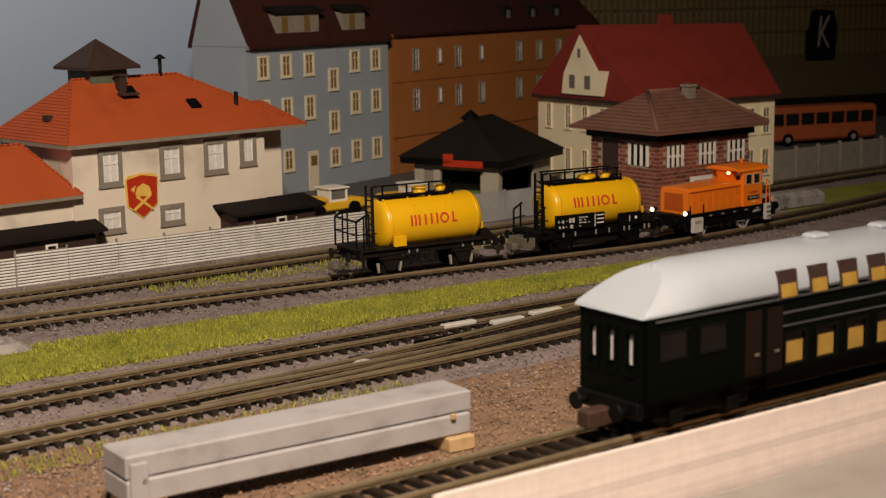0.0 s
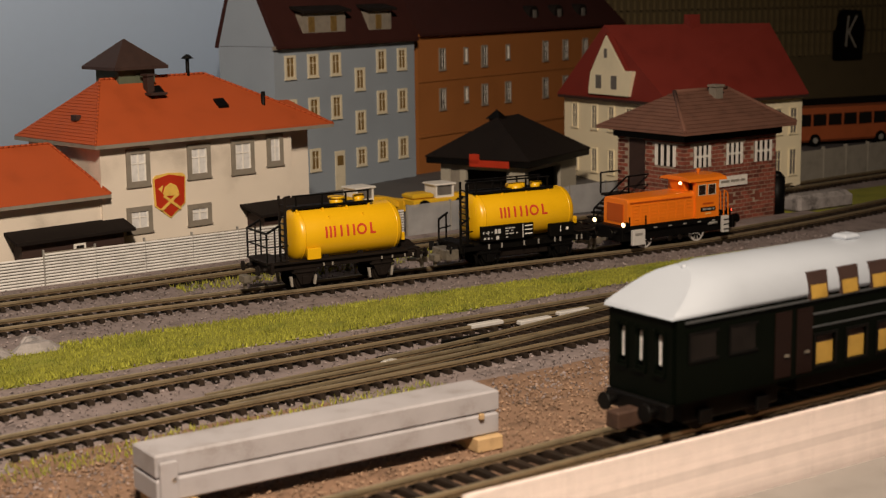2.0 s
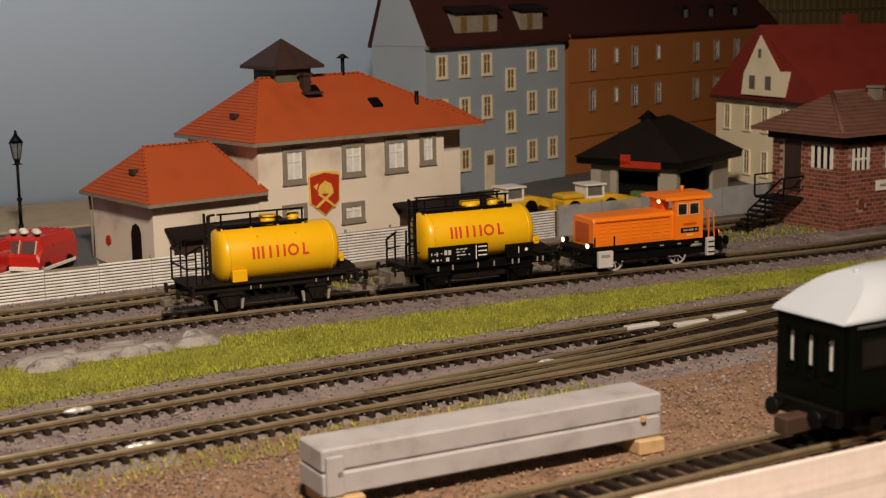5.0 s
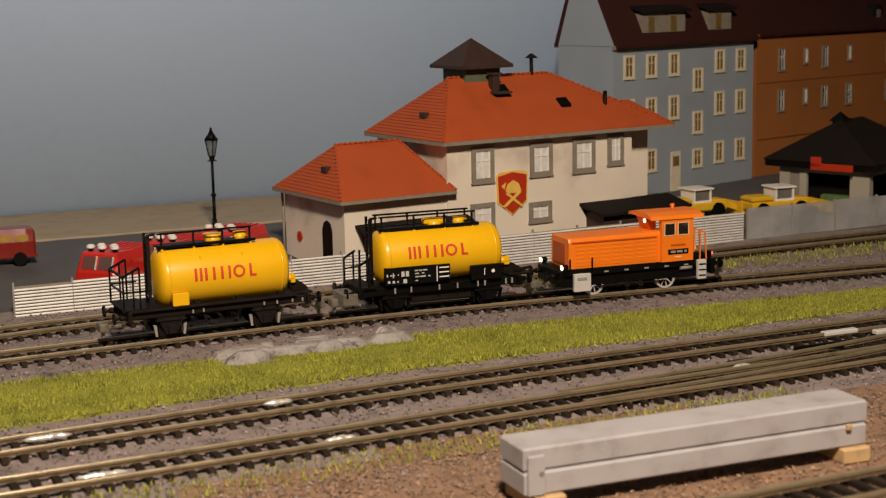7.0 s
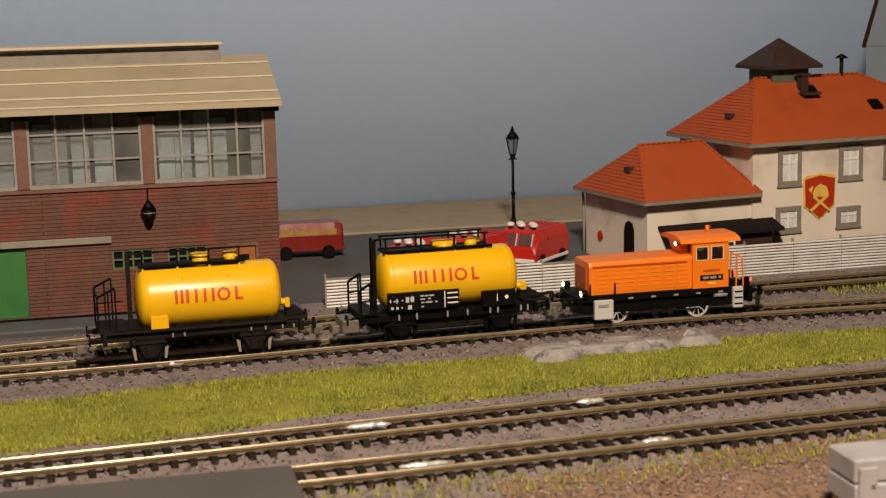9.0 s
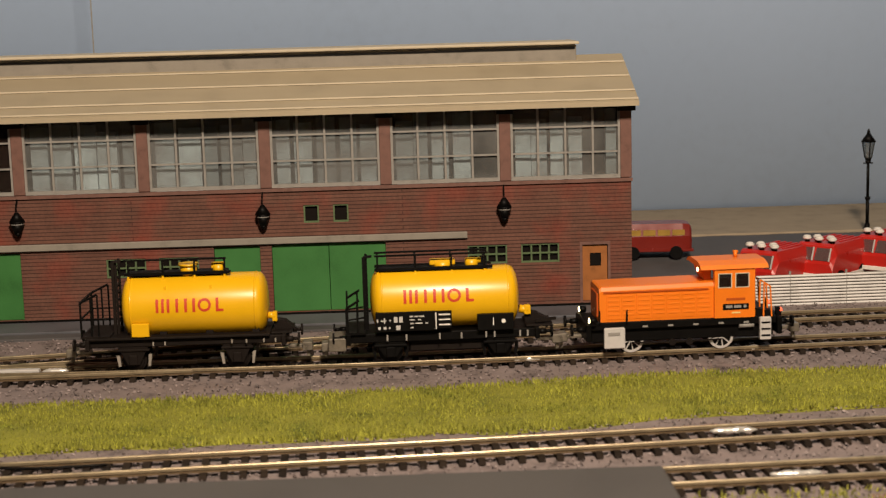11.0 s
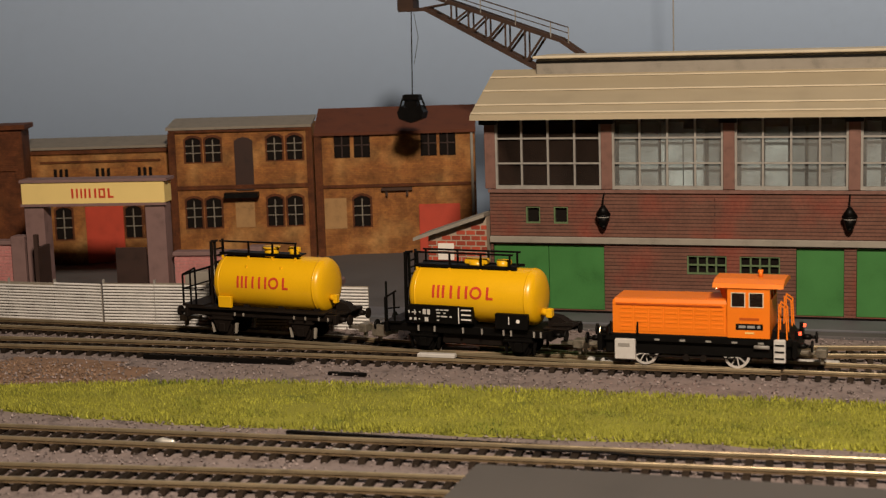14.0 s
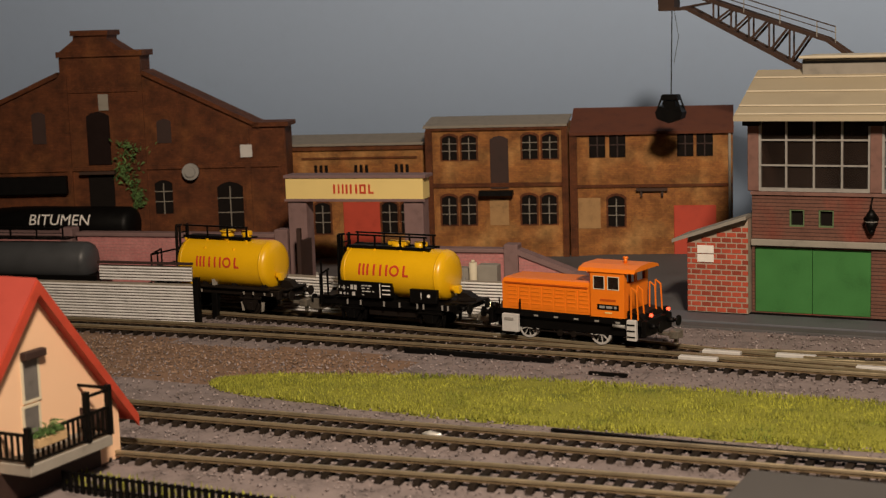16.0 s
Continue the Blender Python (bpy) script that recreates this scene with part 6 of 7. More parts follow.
# ---- the foreground ----
def build_coach():
    c = thing("double_deck_coach", "dark green double-deck railway coach with pale grey roof", "railway coach", 281, 324.0, 12.5, 0)
    L = 226
    zb, ze = 11.2, 31.4
    win = [(47.3 + k * 11.6, 54.4 + k * 11.6, 13.4, 20.8) for k in range(15)]
    for y0, y1 in ((-11.6, -10.8), (10.8, 11.6)):
        part("body_side", facade(Solid(), 0.8, L, zb, ze, y0, y1, win), "coachgreen", c, "dark green coach side")
    part("coach_end", facade(Solid(), -10.8, 10.8, zb, ze, 0, 0.9, [(-8.2, -5.4, 18.4, 27.2), (-1.6, 1.2, 18.4, 27.2), (4.6, 7.4, 18.4, 27.2)]).data("coach_end", "coachgreen"), "coachgreen", c, at=pose(0.0009, 0, 0, 0, 0, 90))
    part("floor", Solid().box(1, L, -10.7, 10.7, zb, zb + 1.2), "black", c)
    # added near-black interior pieces put the coach's inner shade into colour
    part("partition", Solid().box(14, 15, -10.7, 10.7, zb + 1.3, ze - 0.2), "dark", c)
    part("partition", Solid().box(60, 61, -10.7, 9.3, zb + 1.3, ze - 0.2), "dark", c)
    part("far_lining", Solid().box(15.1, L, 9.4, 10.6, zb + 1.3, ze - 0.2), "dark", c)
    for a, b, z0, z1 in win:
        wn = part("window", Solid().box(a - 0.7, b + 0.7, -11.95, -11.62, z1, z1 + 0.7).box(a - 0.7, b + 0.7, -11.95, -11.62, z0 - 0.7, z0).box(a - 0.7, a, -11.95, -11.62, z0, z1).box(b, b + 0.7, -11.95, -11.62, z0, z1), "black", c)
        part("blind", Solid().box(a, b, -11.0, -10.85, z0, z0 + (z1 - z0) * 0.72), "coachpane", wn, "yellow half-drawn blind")
        part("blind", Solid().box(a, b, -10.9, -10.82, z0 + (z1 - z0) * 0.72, z1), "brownwood", wn)
    for y in (-6.8, -0.2, 6.0):
        part("end_window_frame", Solid().box(-0.4, -0.05, y - 2.0, y - 1.3, 17.6, 28).box(-0.4, -0.05, y + 1.3, y + 2.0, 17.6, 28).box(-0.6, -0.05, y - 2.0, y + 2.0, 17.0, 17.7), "coachgreen", c)
        part("end_curtain", Solid().box(1.0, 1.3, y - 1.3, y + 1.2, 19.5, 26.6), "palepane", c, "pale curtain in the end window")
    half = [(-11.9, -0.6), (-11.9, 0.4), (-11.6, 2.4), (-10.9, 4.6), (-9.6, 6.6), (-7.6, 8.0), (-4.6, 9.1), (0, 9.6)]
    prof = half + [(-a, b) for a, b in reversed(half[:-1])]
    end = [(-0.9 + 1.45 * max(0.0, b), a * (1 - 0.03 * max(0.0, b)), ze + 0.4 + b * 0.94) for a, b in prof]
    rf = Solid().loft([end, [(22, a, ze + 0.4 + b) for a, b in prof], [(L, a, ze + 0.4 + b) for a, b in prof]], smooth=True)
    rf.smooth[-2:] = [False, False]
    roof = part("roof", rf, "coachroof", c, "pale grey rounded roof")
    for k in range(15):
        a = 44 + k * 11.3
        dk = part("upper_window", Solid().add([(a, -12.35, ze - 1.2), (a + 7, -12.35, ze - 1.2), (a + 7, -11.3, ze + 5.6), (a, -11.3, ze + 5.6), (a, -10.9, ze - 1.2), (a + 7, -10.9, ze - 1.2), (a + 7, -9.4, ze + 5.6), (a, -9.4, ze + 5.6)], [(0, 1, 2, 3), (0, 3, 7, 4), (1, 5, 6, 2), (3, 2, 6, 7), (0, 4, 5, 1)]), "brownwood", roof, "upper deck window in the roof curve")
        part("blind", Solid().add([(a + 0.7, -12.48, ze - 0.9), (a + 6.3, -12.48, ze - 0.9), (a + 6.3, -11.95, ze + 2.4), (a + 0.7, -11.95, ze + 2.4)], [(0, 1, 2, 3)]), "coachpane", dk)
    for k in range(6):
        part("roof_vent", Solid().box(68 + k * 26, 74 + k * 26, -2.4, 2.4, ze + 9.4, ze + 11.0, 0.6), "coachroof", roof)
    part("roof_knob", Solid().tube((13, -1, ze + 8.4), (13, -1, ze + 9.8), 0.8, 8), "coachroof", roof)
    part("gutter", Solid().box(3, L, -12.3, -11.95, ze - 1.4, ze - 0.9), "tankgrey", c)
    part("handle_strip", Solid().box(46, L, -11.95, -11.62, 26.2, 26.7).box(46, L, -11.95, -11.62, 23.0, 23.4), "tankgrey", c)
    for x in (5, 18):
        part("door_window", Solid().box(x, x + 8, -11.9, -11.62, 20.5, 27), "dark", c)
        part("window_rim", Solid().box(x - 0.6, x, -12, -11.62, 20.4, 27.6).box(x, x + 9, -12, -11.62, 20.4, 21).box(x, x + 9, -12, -11.62, 27, 27.6), "black", c)
    for x in (33, 40.5):
        part("door", Solid().box(x, x + 5.5, -11.85, -11.62, zb + 1, ze - 3), "doordark", c, "dark red-brown door")
    for x in (36, 43):
        part("door_handle", Solid().box(x, x + 1.4, -12.4, -11.9, 17.2, 17.8), "coupler", c)
    for x in (22, 200):
        bg = part("bogie", Solid().box(x - 16, x + 16, -8.5, 8.5, 5, 10.5, 0.5), "black", c)
        for dx in (-9.5, 9.5):
            part("wheelset", Solid().tube((x + dx, -6.8, RT + 3.4), (x + dx, 6.8, RT + 3.4), 3.7, 18), "black", bg)
            part("axle_box", Solid().box(x + dx - 2, x + dx + 2, -9.8, -8.6, 4.4, 8, 0.3), "black", bg)
    part("buffer_beam", Solid().box(-1.2, 1, -10.6, 10.6, 7.2, 11.2, 0.3), "black", c)
    for y in (-7, 7):
        part("buffer", Solid().tube((-4.2, y, 9.2), (-1, y, 9.2), 0.9, 8).tube((-5, y, 9.2), (-4.2, y, 9.2), 2.2, 12), "black", c)
    part("coupling_hook", Solid().box(-8.5, -1, -2.2, 2.2, 4.6, 8.8, 0.4), "rust", c, "rust-brown coupling pocket")
    part("underbody", Solid().box(44, 178, -8.6, 8.6, 6.6, 11, 0.5), "black", c)


def build_front():
    fn = thing("gauze_fence", "fine white gauze fence along the platform edge", "fence", 212, 298, 4, 0)
    s = Solid()
    for k in range(24):
        z = 0.2 + k * 0.7
        s.box(0, 520, -0.12, 0.12, z, z + 0.42)
    part("gauze_threads", s, "mesh", fn, "fine white horizontal threads", kind="stuff")
    s = Solid()
    for k in range(520):
        s.box(k, k + 0.5, 0.13, 0.3, 0, 17)
    part("gauze_threads", s, "mesh", fn, "fine white upright threads", kind="stuff")
    part("gauze_backing", Solid().box(0, 520, 0.8, 1.4, 0, 16.4), "mesh", fn)
    single("platform", Solid().box(150, 1000, -140, 296, -2, 5.6, 0.4), "platform", "grey plastered platform in the foreground", "platform", kind="structure")
    bm_ = thing("beam_stack", "two grey painted concrete beams lying on wooden blocks", "beam stack", 181, 376, 0, -1.2)
    for z0, z1, dy, lb in ((3.6, 9.2, 0, "lower grey beam"), (9.4, 15.0, 0.5, "upper grey beam")):
        part("beam", Solid().box(0, 96 + dy, dy - 0.4, 13.4, z0, z1, 0.5), "beam", bm_, lb)
    part("beam", Solid().box(0.6, 5, -1.4, -0.45, 3.8, 13.5, 0.3), "beam", bm_)
    for x in (2, 88):
        part("wood_block", Solid().box(x, x + 8, -2.2, 15, -0.4, 3.5, 0.35), "rawwood", bm_, "raw wooden block")
    for x, y, z in ((4, -0.8, 8.9), (90, -0.8, 9.0)):
        part("band_knot", Solid().box(x - 0.7, x + 0.7, y - 0.6, y + 0.3, z - 0.8, z + 0.8, 0.2), "rawwood", bm_)
    single("dark_board", Solid().box(-132, 61, 120, 428, 0.2, 10, 0.6), "slab", "dark grey flat board lying beside the tracks", "board")


def build_near_house():
    h = thing("garden_house", "peach plastered house with red roof and balcony", "house", -311.9, 376.6, 2, 90)
    W, Lr, ze, zr = 34.0, 62, 11.4, 54.4
    part("gable_wall", Solid().prism([(-W, -2), (W, -2), (W, ze + 2.6), (0, zr - 1.5), (-W, ze + 2.6)], "y", 0, Lr), "peach", h, "peach plaster gable")
    for s in (-1, 1):
        part("roof_slope", Solid().prism([(0, zr - 1.2), (s * (W + 3.8), ze - 3.2), (s * (W + 3.8), ze - 1.0), (0, zr + 1.6)], "y", -3.4, Lr + 3), "roofred", h, "red roof slope")
        part("barge_board", Solid().prism([(0, zr - 2.8), (s * (W + 4.0), ze - 4.8), (s * (W + 4.0), ze - 1.4), (0, zr + 1.0)], "y", -4.2, -3.45), "doorred", h, "dark red barge board")
    fr = part("window", frame_ring(Solid(), 5.6, 11, 0.7, -0.4, 0.4), "creamtrim", h, at=pose(-1.4 * U, -0.1 * U, 23.4 * U))
    part("pane", Solid().box(-2.8, 2.8, -0.2, 0.1, 0, 11), "greypane", fr)
    part("shutter_box", Solid().box(-3.9, 4.4, -2.6, -0.41, 11.2, 13.4, 0.3), "brownwood", fr)
    bd = part("balcony_door", frame_ring(Solid(), 5.6, 10, 0.7, -0.4, 0.4), "creamtrim", h, at=pose(-2.0 * U, -0.1 * U, 11.4 * U))
    part("pane", Solid().box(-2.8, 2.8, -0.2, 0.1, 0, 10), "greypane", bd)
    bal = part("balcony", Solid().box(-15.5, 17.5, -11, -0.1, 6.8, 10, 0.3), "concrete", h, "grey balcony with dark railing")
    part("railing", Solid().box(-15.5, 17.5, -11, -10.4, 17.4, 18.2).box(-15.5, 17.5, -11, -10.4, 10.6, 11.2), "black", bal)
    for x, top in ((-15.5, 18.2), (16.9, 23.4)):
        part("railing", Solid().box(x, x + 0.6, -10.39, -0.2, top - 0.8, top).box(x, x + 0.6, -10.39, -0.2, 10.6, 11.2), "black", bal)
    shared = Solid().box(-0.35, 0.35, -0.25, 0.25, 0, 6.2).data("baluster", "black")
    for k in range(16):
        part("baluster", shared, "black", bal, at=pose((-14.2 + k * 2.02) * U, -10.7 * U, 11.2 * U))
    for k in range(5):
        part("baluster", shared, "black", bal, at=pose(-15.2 * U, (-9 + k * 2) * U, 11.2 * U))
    part("trellis", Solid().box(17.0, 17.4, -10, -0.4, 11.2, 16.6), "brownwood", bal, "dark end screen of the balcony")
    for x, y, top in ((-15.5, -11, 20), (16.8, -11, 24), (7.6, -11, 24)):
        part("corner_post", Solid().box(x - 0.5, x + 1.0, y - 0.3, y + 1.2, 10, top), "black", bal)
    part("railing", Solid().box(8.6, 16.3, -10.9, -10.4, 22.2, 23.0), "black", bal)
    part("flower_box", Solid().box(-14, -3, -13, -11.1, 14.2, 16.8, 0.3), "rawwood", bal)
    fl = Solid()
    rng = random.Random(9)
    for k in range(320):
        p = Vector((rng.uniform(-14, -4), rng.uniform(-13.2, -10.8), 16.6 + abs(rng.gauss(0, 1.2))))
        fl.add([p, p + Vector((rng.uniform(-1, 1), rng.uniform(-1, 1), rng.uniform(0, 1))), p + Vector((rng.uniform(-1, 1), rng.uniform(-1, 1), rng.uniform(-0.3, 1)))], [(0, 1, 2)])
    part("flowers", fl, "plantgreen", bal, "green balcony plants")
    # flat dark panel on the wall paints the shaded ground floor recess
    part("ground_floor_recess", Solid().box(-30, 24.5, -0.5, -0.05, -2, 6.4), "brownwood", h)
    gf = thing("garden_fence", "dark slatted garden fence with grass behind it", "fence", -306, 379, 0, 0)
    slat = Solid().box(-0.55, 0.55, -0.3, 0.3, -0.5, 5.4).data("slat", "black")
    for k in range(46):
        part("slat", slat, "black", gf, at=pose(k * 2.1 * U, 0, 0))
    part("rail_bar", Solid().box(-1, 97, 0.35, 0.8, 4.2, 4.8).box(-1, 97, 0.35, 0.8, 0.8, 1.3), "black", gf)


# ---- grass, stones and small things on the track bed ----
def build_turf():
    xs = list(range(-341, 621, 6))
    rows = []
    for x in xs:
        a, b = line(GRASS_LOW, x), line(GRASS_TOP, x)
        rows.append([(x, a + (b - a) * k / 10 + 1.6 * noise.noise((x * 0.06, k, 0)), (-0.7 if k in (0, 10) else 0.7 + 0.8 * noise.noise((x * 0.05, k * 0.7, 1)))) for k in range(11)])
    s = Solid().loft(rows, closed=False, caps=False, smooth=True)
    single("grass_strip", s, "turf", "strip of yellow-green flocked grass between the tracks", "grass", kind="stuff")
    rng = np.random.default_rng(7)
    v, f = [], []
    patches = [(110000, -340, 615, GRASS_LOW, GRASS_TOP), (1500, 60, 300, [(60, 416), (300, 428)], [(60, 434), (300, 438)]), (2200, 300, 560, [(300, 612), (560, 606)], [(300, 626), (560, 634)]), (1100, -330, -200, [(-330, 381), (-200, 381)], [(-330, 394), (-200, 392)])]
    for n, x0, x1, lo, hi in patches:
        for x in rng.uniform(x0, x1, n):
            a, b = line(lo, x), line(hi, x)
            y = a + (b - a) * rng.random() + rng.normal(0, 0.7)
            ang, h, lean = rng.uniform(0, math.pi), rng.uniform(0.1, 0.5), rng.normal(0, 0.45, 2)
            dx, dy = math.cos(ang) * 0.26, math.sin(ang) * 0.26
            k = len(v)
            v += [((x - dx) * U, (y - dy) * U, 0), ((x + dx) * U, (y + dy) * U, 0), ((x + lean[0]) * U, (y + lean[1]) * U, (1.3 + h) * U)]
            f.append((k, k + 1, k + 2))
    me = bpy.data.meshes.new("grass_fibres")
    me.from_pydata(v, [], f)
    me.materials.append(M["blade"])
    tagged(new("grass_fibres", me), "short yellow-green flock fibres", "grass", kind="stuff")


def scatter(name, label, mat, n, seed, where, size):
    rng = np.random.default_rng(seed)
    v, f = [], []
    while len(f) < n * 8:
        x, y = where(rng)
        r = size * rng.uniform(0.5, 1.3)
        z = ground_z(x, y) - 0.2 + r * 0.25
        k = len(v)
        q = rng.normal(0, 0.3, (6, 3)) * r
        for (a, b, c), e in zip(((r, 0, 0), (-r, 0, 0), (0, r, 0), (0, -r, 0), (0, 0, r * 0.8), (0, 0, -r * 0.8)), q):
            v.append(((x + a + e[0]) * U, (y + b + e[1]) * U, (z + c + e[2]) * U))
        f += [(k + a, k + b, k + c) for a, b, c in ((0, 2, 4), (2, 1, 4), (1, 3, 4), (3, 0, 4), (2, 0, 5), (1, 2, 5), (3, 1, 5), (0, 3, 5))]
    me = bpy.data.meshes.new(name)
    me.from_pydata(v, [], f)
    me.materials.append(M[mat])
    tagged(new(name, me), label, "gravel", kind="stuff")


def build_small():
    def bed(rng):
        while True:
            x, y = rng.uniform(-480, 620), rng.uniform(400, 662)
            if not (-360 < x < 600 and line(GRASS_LOW, x) + 3 < y < line(GRASS_TOP, x) - 3) and not (-135 < x < 64 and y < 430):
                return x, y

    scatter("ballast_stones", "loose grey ballast stones", "stone", 45000, 3, bed, 0.40)
    scatter("brown_gravel", "loose brown gravel grains", "earth_grain", 14000, 4, lambda r: (r.uniform(110, 400), r.uniform(338, 425)) if r.random() < 0.75 else (r.uniform(-520, -300), r.uniform(505, 552)), 0.42)
    rocks = thing("rock_patch", "flat grey plaster rock patch in the grass", "rock patch")
    rng = random.Random(12)
    for k in range(22):
        x, y = rng.uniform(164, 222), 0
        y = 552 + (x - 176) * 0.12 + rng.uniform(-7, 7)
        n = 9
        rad = rng.uniform(4, 13)
        ring = lambda f_, z: [(x + rad * f_ * math.cos(2 * math.pi * j / n) * (1 + 0.25 * noise.noise((j, k, 1))), y + rad * 0.42 * f_ * math.sin(2 * math.pi * j / n) * (1 + 0.25 * noise.noise((j, k, 2))), z) for j in range(n)]
        rk = Solid().loft([ring(1.0, -0.5), ring(0.8, 0.8 + rng.random() * 1.8), ring(0.45, 1.6 + rng.random() * 3.0)])
        part("rock", rk, "plaster", rocks)
    for x, y, n in ((157, 489, 4), (161, 446, 4), (90, 484, 6), (97, 444, 6), (-118, 582, 4), (-275, 595, 4), (300, 462, 3), (-180, 458, 4), (-235, 458, 3), (-142, 578, 3), (40, 577, 5), (118, 582, 3)):
        rng = random.Random(int(x) + n)
        rings = []
        for k in range(2 * n + 3):
            u = k / (2 * n + 2)
            rr = 0.2 + 1.05 * math.sin(math.pi * u) ** 0.5 * rng.uniform(0.65, 1.1)
            px, py = x + (u - 0.5) * n * 2.2, y + rng.uniform(-0.3, 0.3)
            rings.append([(px, py + rr * math.cos(2 * math.pi * q / 10), 1.5 + rr * 0.85 * math.sin(2 * math.pi * q / 10)) for q in range(10)])
        s = Solid().loft(rings, smooth=True)
        single("rail_joint", s, "chrome", "bright soldered rail joint", "rail joint", group="soldered rail joints")
    for x0, x1, y, z in ((-300, -240, 564, 1.2), (-205, -120, 477, 1.0), (-175, -155, 473, 1.0), (300, 345, 470, 1.2), (330, 375, 476, 1.2), (-222, -208, 552, 0.6)):
        single("point_motor", Solid().box(x0, x1, y - 0.7, y + 0.7, -0.3, z + 0.3, 0.2), "black", "black point rod cover beside the rail", "point rod cover", group="point rod covers")
    for x, y in ((355, 485), (372, 479), (392, 482), (-130, 581), (-160, 592), (-60, 589), (-191, 578), (-186, 590)):
        single("frog_plate", Solid().box(x - 7, x + 7, y - 1.4, y + 1.4, 1.2, 2.75, 0.3), "palegrey", "pale metal crossing plate between the rails", "crossing plate", group="crossing plates")
    wire = Solid().loft([[(-150 + k * 5, 471.5 + math.sin(k) * 0.6 + 0.4 * math.cos(q * 1.2566), 1.4 + 0.4 * math.sin(q * 1.2566)) for q in range(5)] for k in range(15)], smooth=True)
    single("track_wire", wire, "black", "thin black wire along the track", "wire")


build_fire_station()
build_town_houses()
build_signal_box()
build_kiosk()
build_block_and_bus()
build_yard()
build_fences()
build_works()
build_crane()
RT = 2.6  # rail top
build_coach()
build_front()
build_near_house()
build_turf()
build_small()


# ---- the train ----
def curved_bar(s, x0, x1, z0, z1, r, cz, n=4, lift=0.07):
    """A painted mark that follows the side of a lying tank."""
    rows = []
    for k in range(n + 1):
        z = z0 + (z1 - z0) * k / n
        y = -math.sqrt(r * r - (z - cz) ** 2)
        rows.append([(x0, y - lift, z), (x1, y - lift, z), (x1, y + 0.1, z), (x0, y + 0.1, z)])
    return s.loft(rows)


def company_mark(parent, x, z, h, r, cz, mat="redtext"):
    """A brand mark, as plain upright bars and a ring, each painted on the tank."""
    k = h / 4.4
    w = 0.95 * k
    for a in (-11.4, -9.5, -7.6, -4.6, -1.6, 1.2):
        part("mark_bar", curved_bar(Solid(), x + a * k, x + a * k + w, z - h / 2, z + h / 2, r, cz), mat, parent, "red painted bar")
    s = Solid()
    n = 18
    cx = x + 5.3 * k
    rings = []
    for i in range(n + 1):
        ang = 2 * math.pi * i / n
        pts = []
        for q, lift in ((2.3, 0.07), (1.45, 0.07), (1.45, -0.1), (2.3, -0.1)):
            px, pz = cx + q * k * math.cos(ang), z + q * k * math.sin(ang) * 0.96
            pts.append((px, -math.sqrt(r * r - (pz - cz) ** 2) - lift, pz))
        rings.append(pts)
    part("mark_ring", s.loft(rings, caps=False), mat, parent, "red painted ring")
    part("mark_bar", curved_bar(Solid(), x + 9.2 * k, x + 9.2 * k + w, z - h / 2, z + h / 2, r, cz), mat, parent, "red painted bar")
    part("mark_foot", curved_bar(Solid(), x + 9.2 * k + w, x + 11.8 * k, z - h / 2, z - h / 2 + w * 0.9, r, cz, n=2), mat, parent, "red painted bar")


def wheelset(parent, x, zr, r=3.6, mat="greyframe", spoke=False):
    ax = part("wheelset", Solid().tube((0, -6.5, 0), (0, 6.5, 0), 0.6, 8), mat, parent, at=pose(x * U, 0, (zr + r) * U))
    for y in (-6.3, 6.3):
        s = 1 if y > 0 else -1
        part("wheel_disc", Solid().tube((0, y - s * 0.9, 0), (0, y + s * 0.6, 0), r - 0.75 if spoke else r - 0.35, 20).tube((0, y - s * 1.1, 0), (0, y - s * 0.4, 0), r + 0.45, 20), "black" if spoke else mat, ax)
        if spoke:
            rim = Solid()
            n = 20
            for k in range(n):
                a, b = 2 * math.pi * k / n, 2 * math.pi * (k + 1) / n
                q = [(m * math.cos(t), yy, m * math.sin(t)) for t in (a, b) for m, yy in ((r, y + s * 0.95), (r - 0.9, y + s * 0.95), (r, y - s * 0.3))]
                rim.add(q, [(0, 3, 4, 1), (0, 2, 5, 3)])
            part("rim", rim, "silver", ax, "bright nickel rim")
            sp = Solid()
            for k in range(9):
                t = 2 * math.pi * k / 9
                sp.bar((0, y + s * 0.75, 0), ((r - 0.8) * math.cos(t), y + s * 0.75, (r - 0.8) * math.sin(t)), 0.4)
            part("spokes", sp, "silver", ax)
    return ax


def buffers(parent, x, d, z, mat="black"):
    for y in (-7.3, 7.3):
        b = part("buffer", Solid().tube((x, y, z), (x + d * 2.4, y, z), 0.95, 10).tube((x + d * 2.4, y, z), (x + d * 4.0, y, z), 0.6, 8), mat, parent)
        part("buffer_plate", Solid().tube((x + d * 4.0, y, z), (x + d * 4.6, y, z), 2.0, 14), mat, b)


def coupling(parent, x, d, z=6.2):
    s = Solid().box(min(x, x + d * 7), max(x, x + d * 7), -1.2, 1.2, z - 0.6, z + 0.6, 0.2)
    s.box(min(x + d * 5, x + d * 8.5), max(x + d * 5, x + d * 8.5), -2.6, 2.6, z - 1.4, z + 1.6, 0.3).box(min(x + d * 6.4, x + d * 7.4), max(x + d * 6.4, x + d * 7.4), -0.8, 0.8, z - 3.6, z - 1.4)
    return part("coupling", s, "coupler", parent, "bare metal model coupling hook")


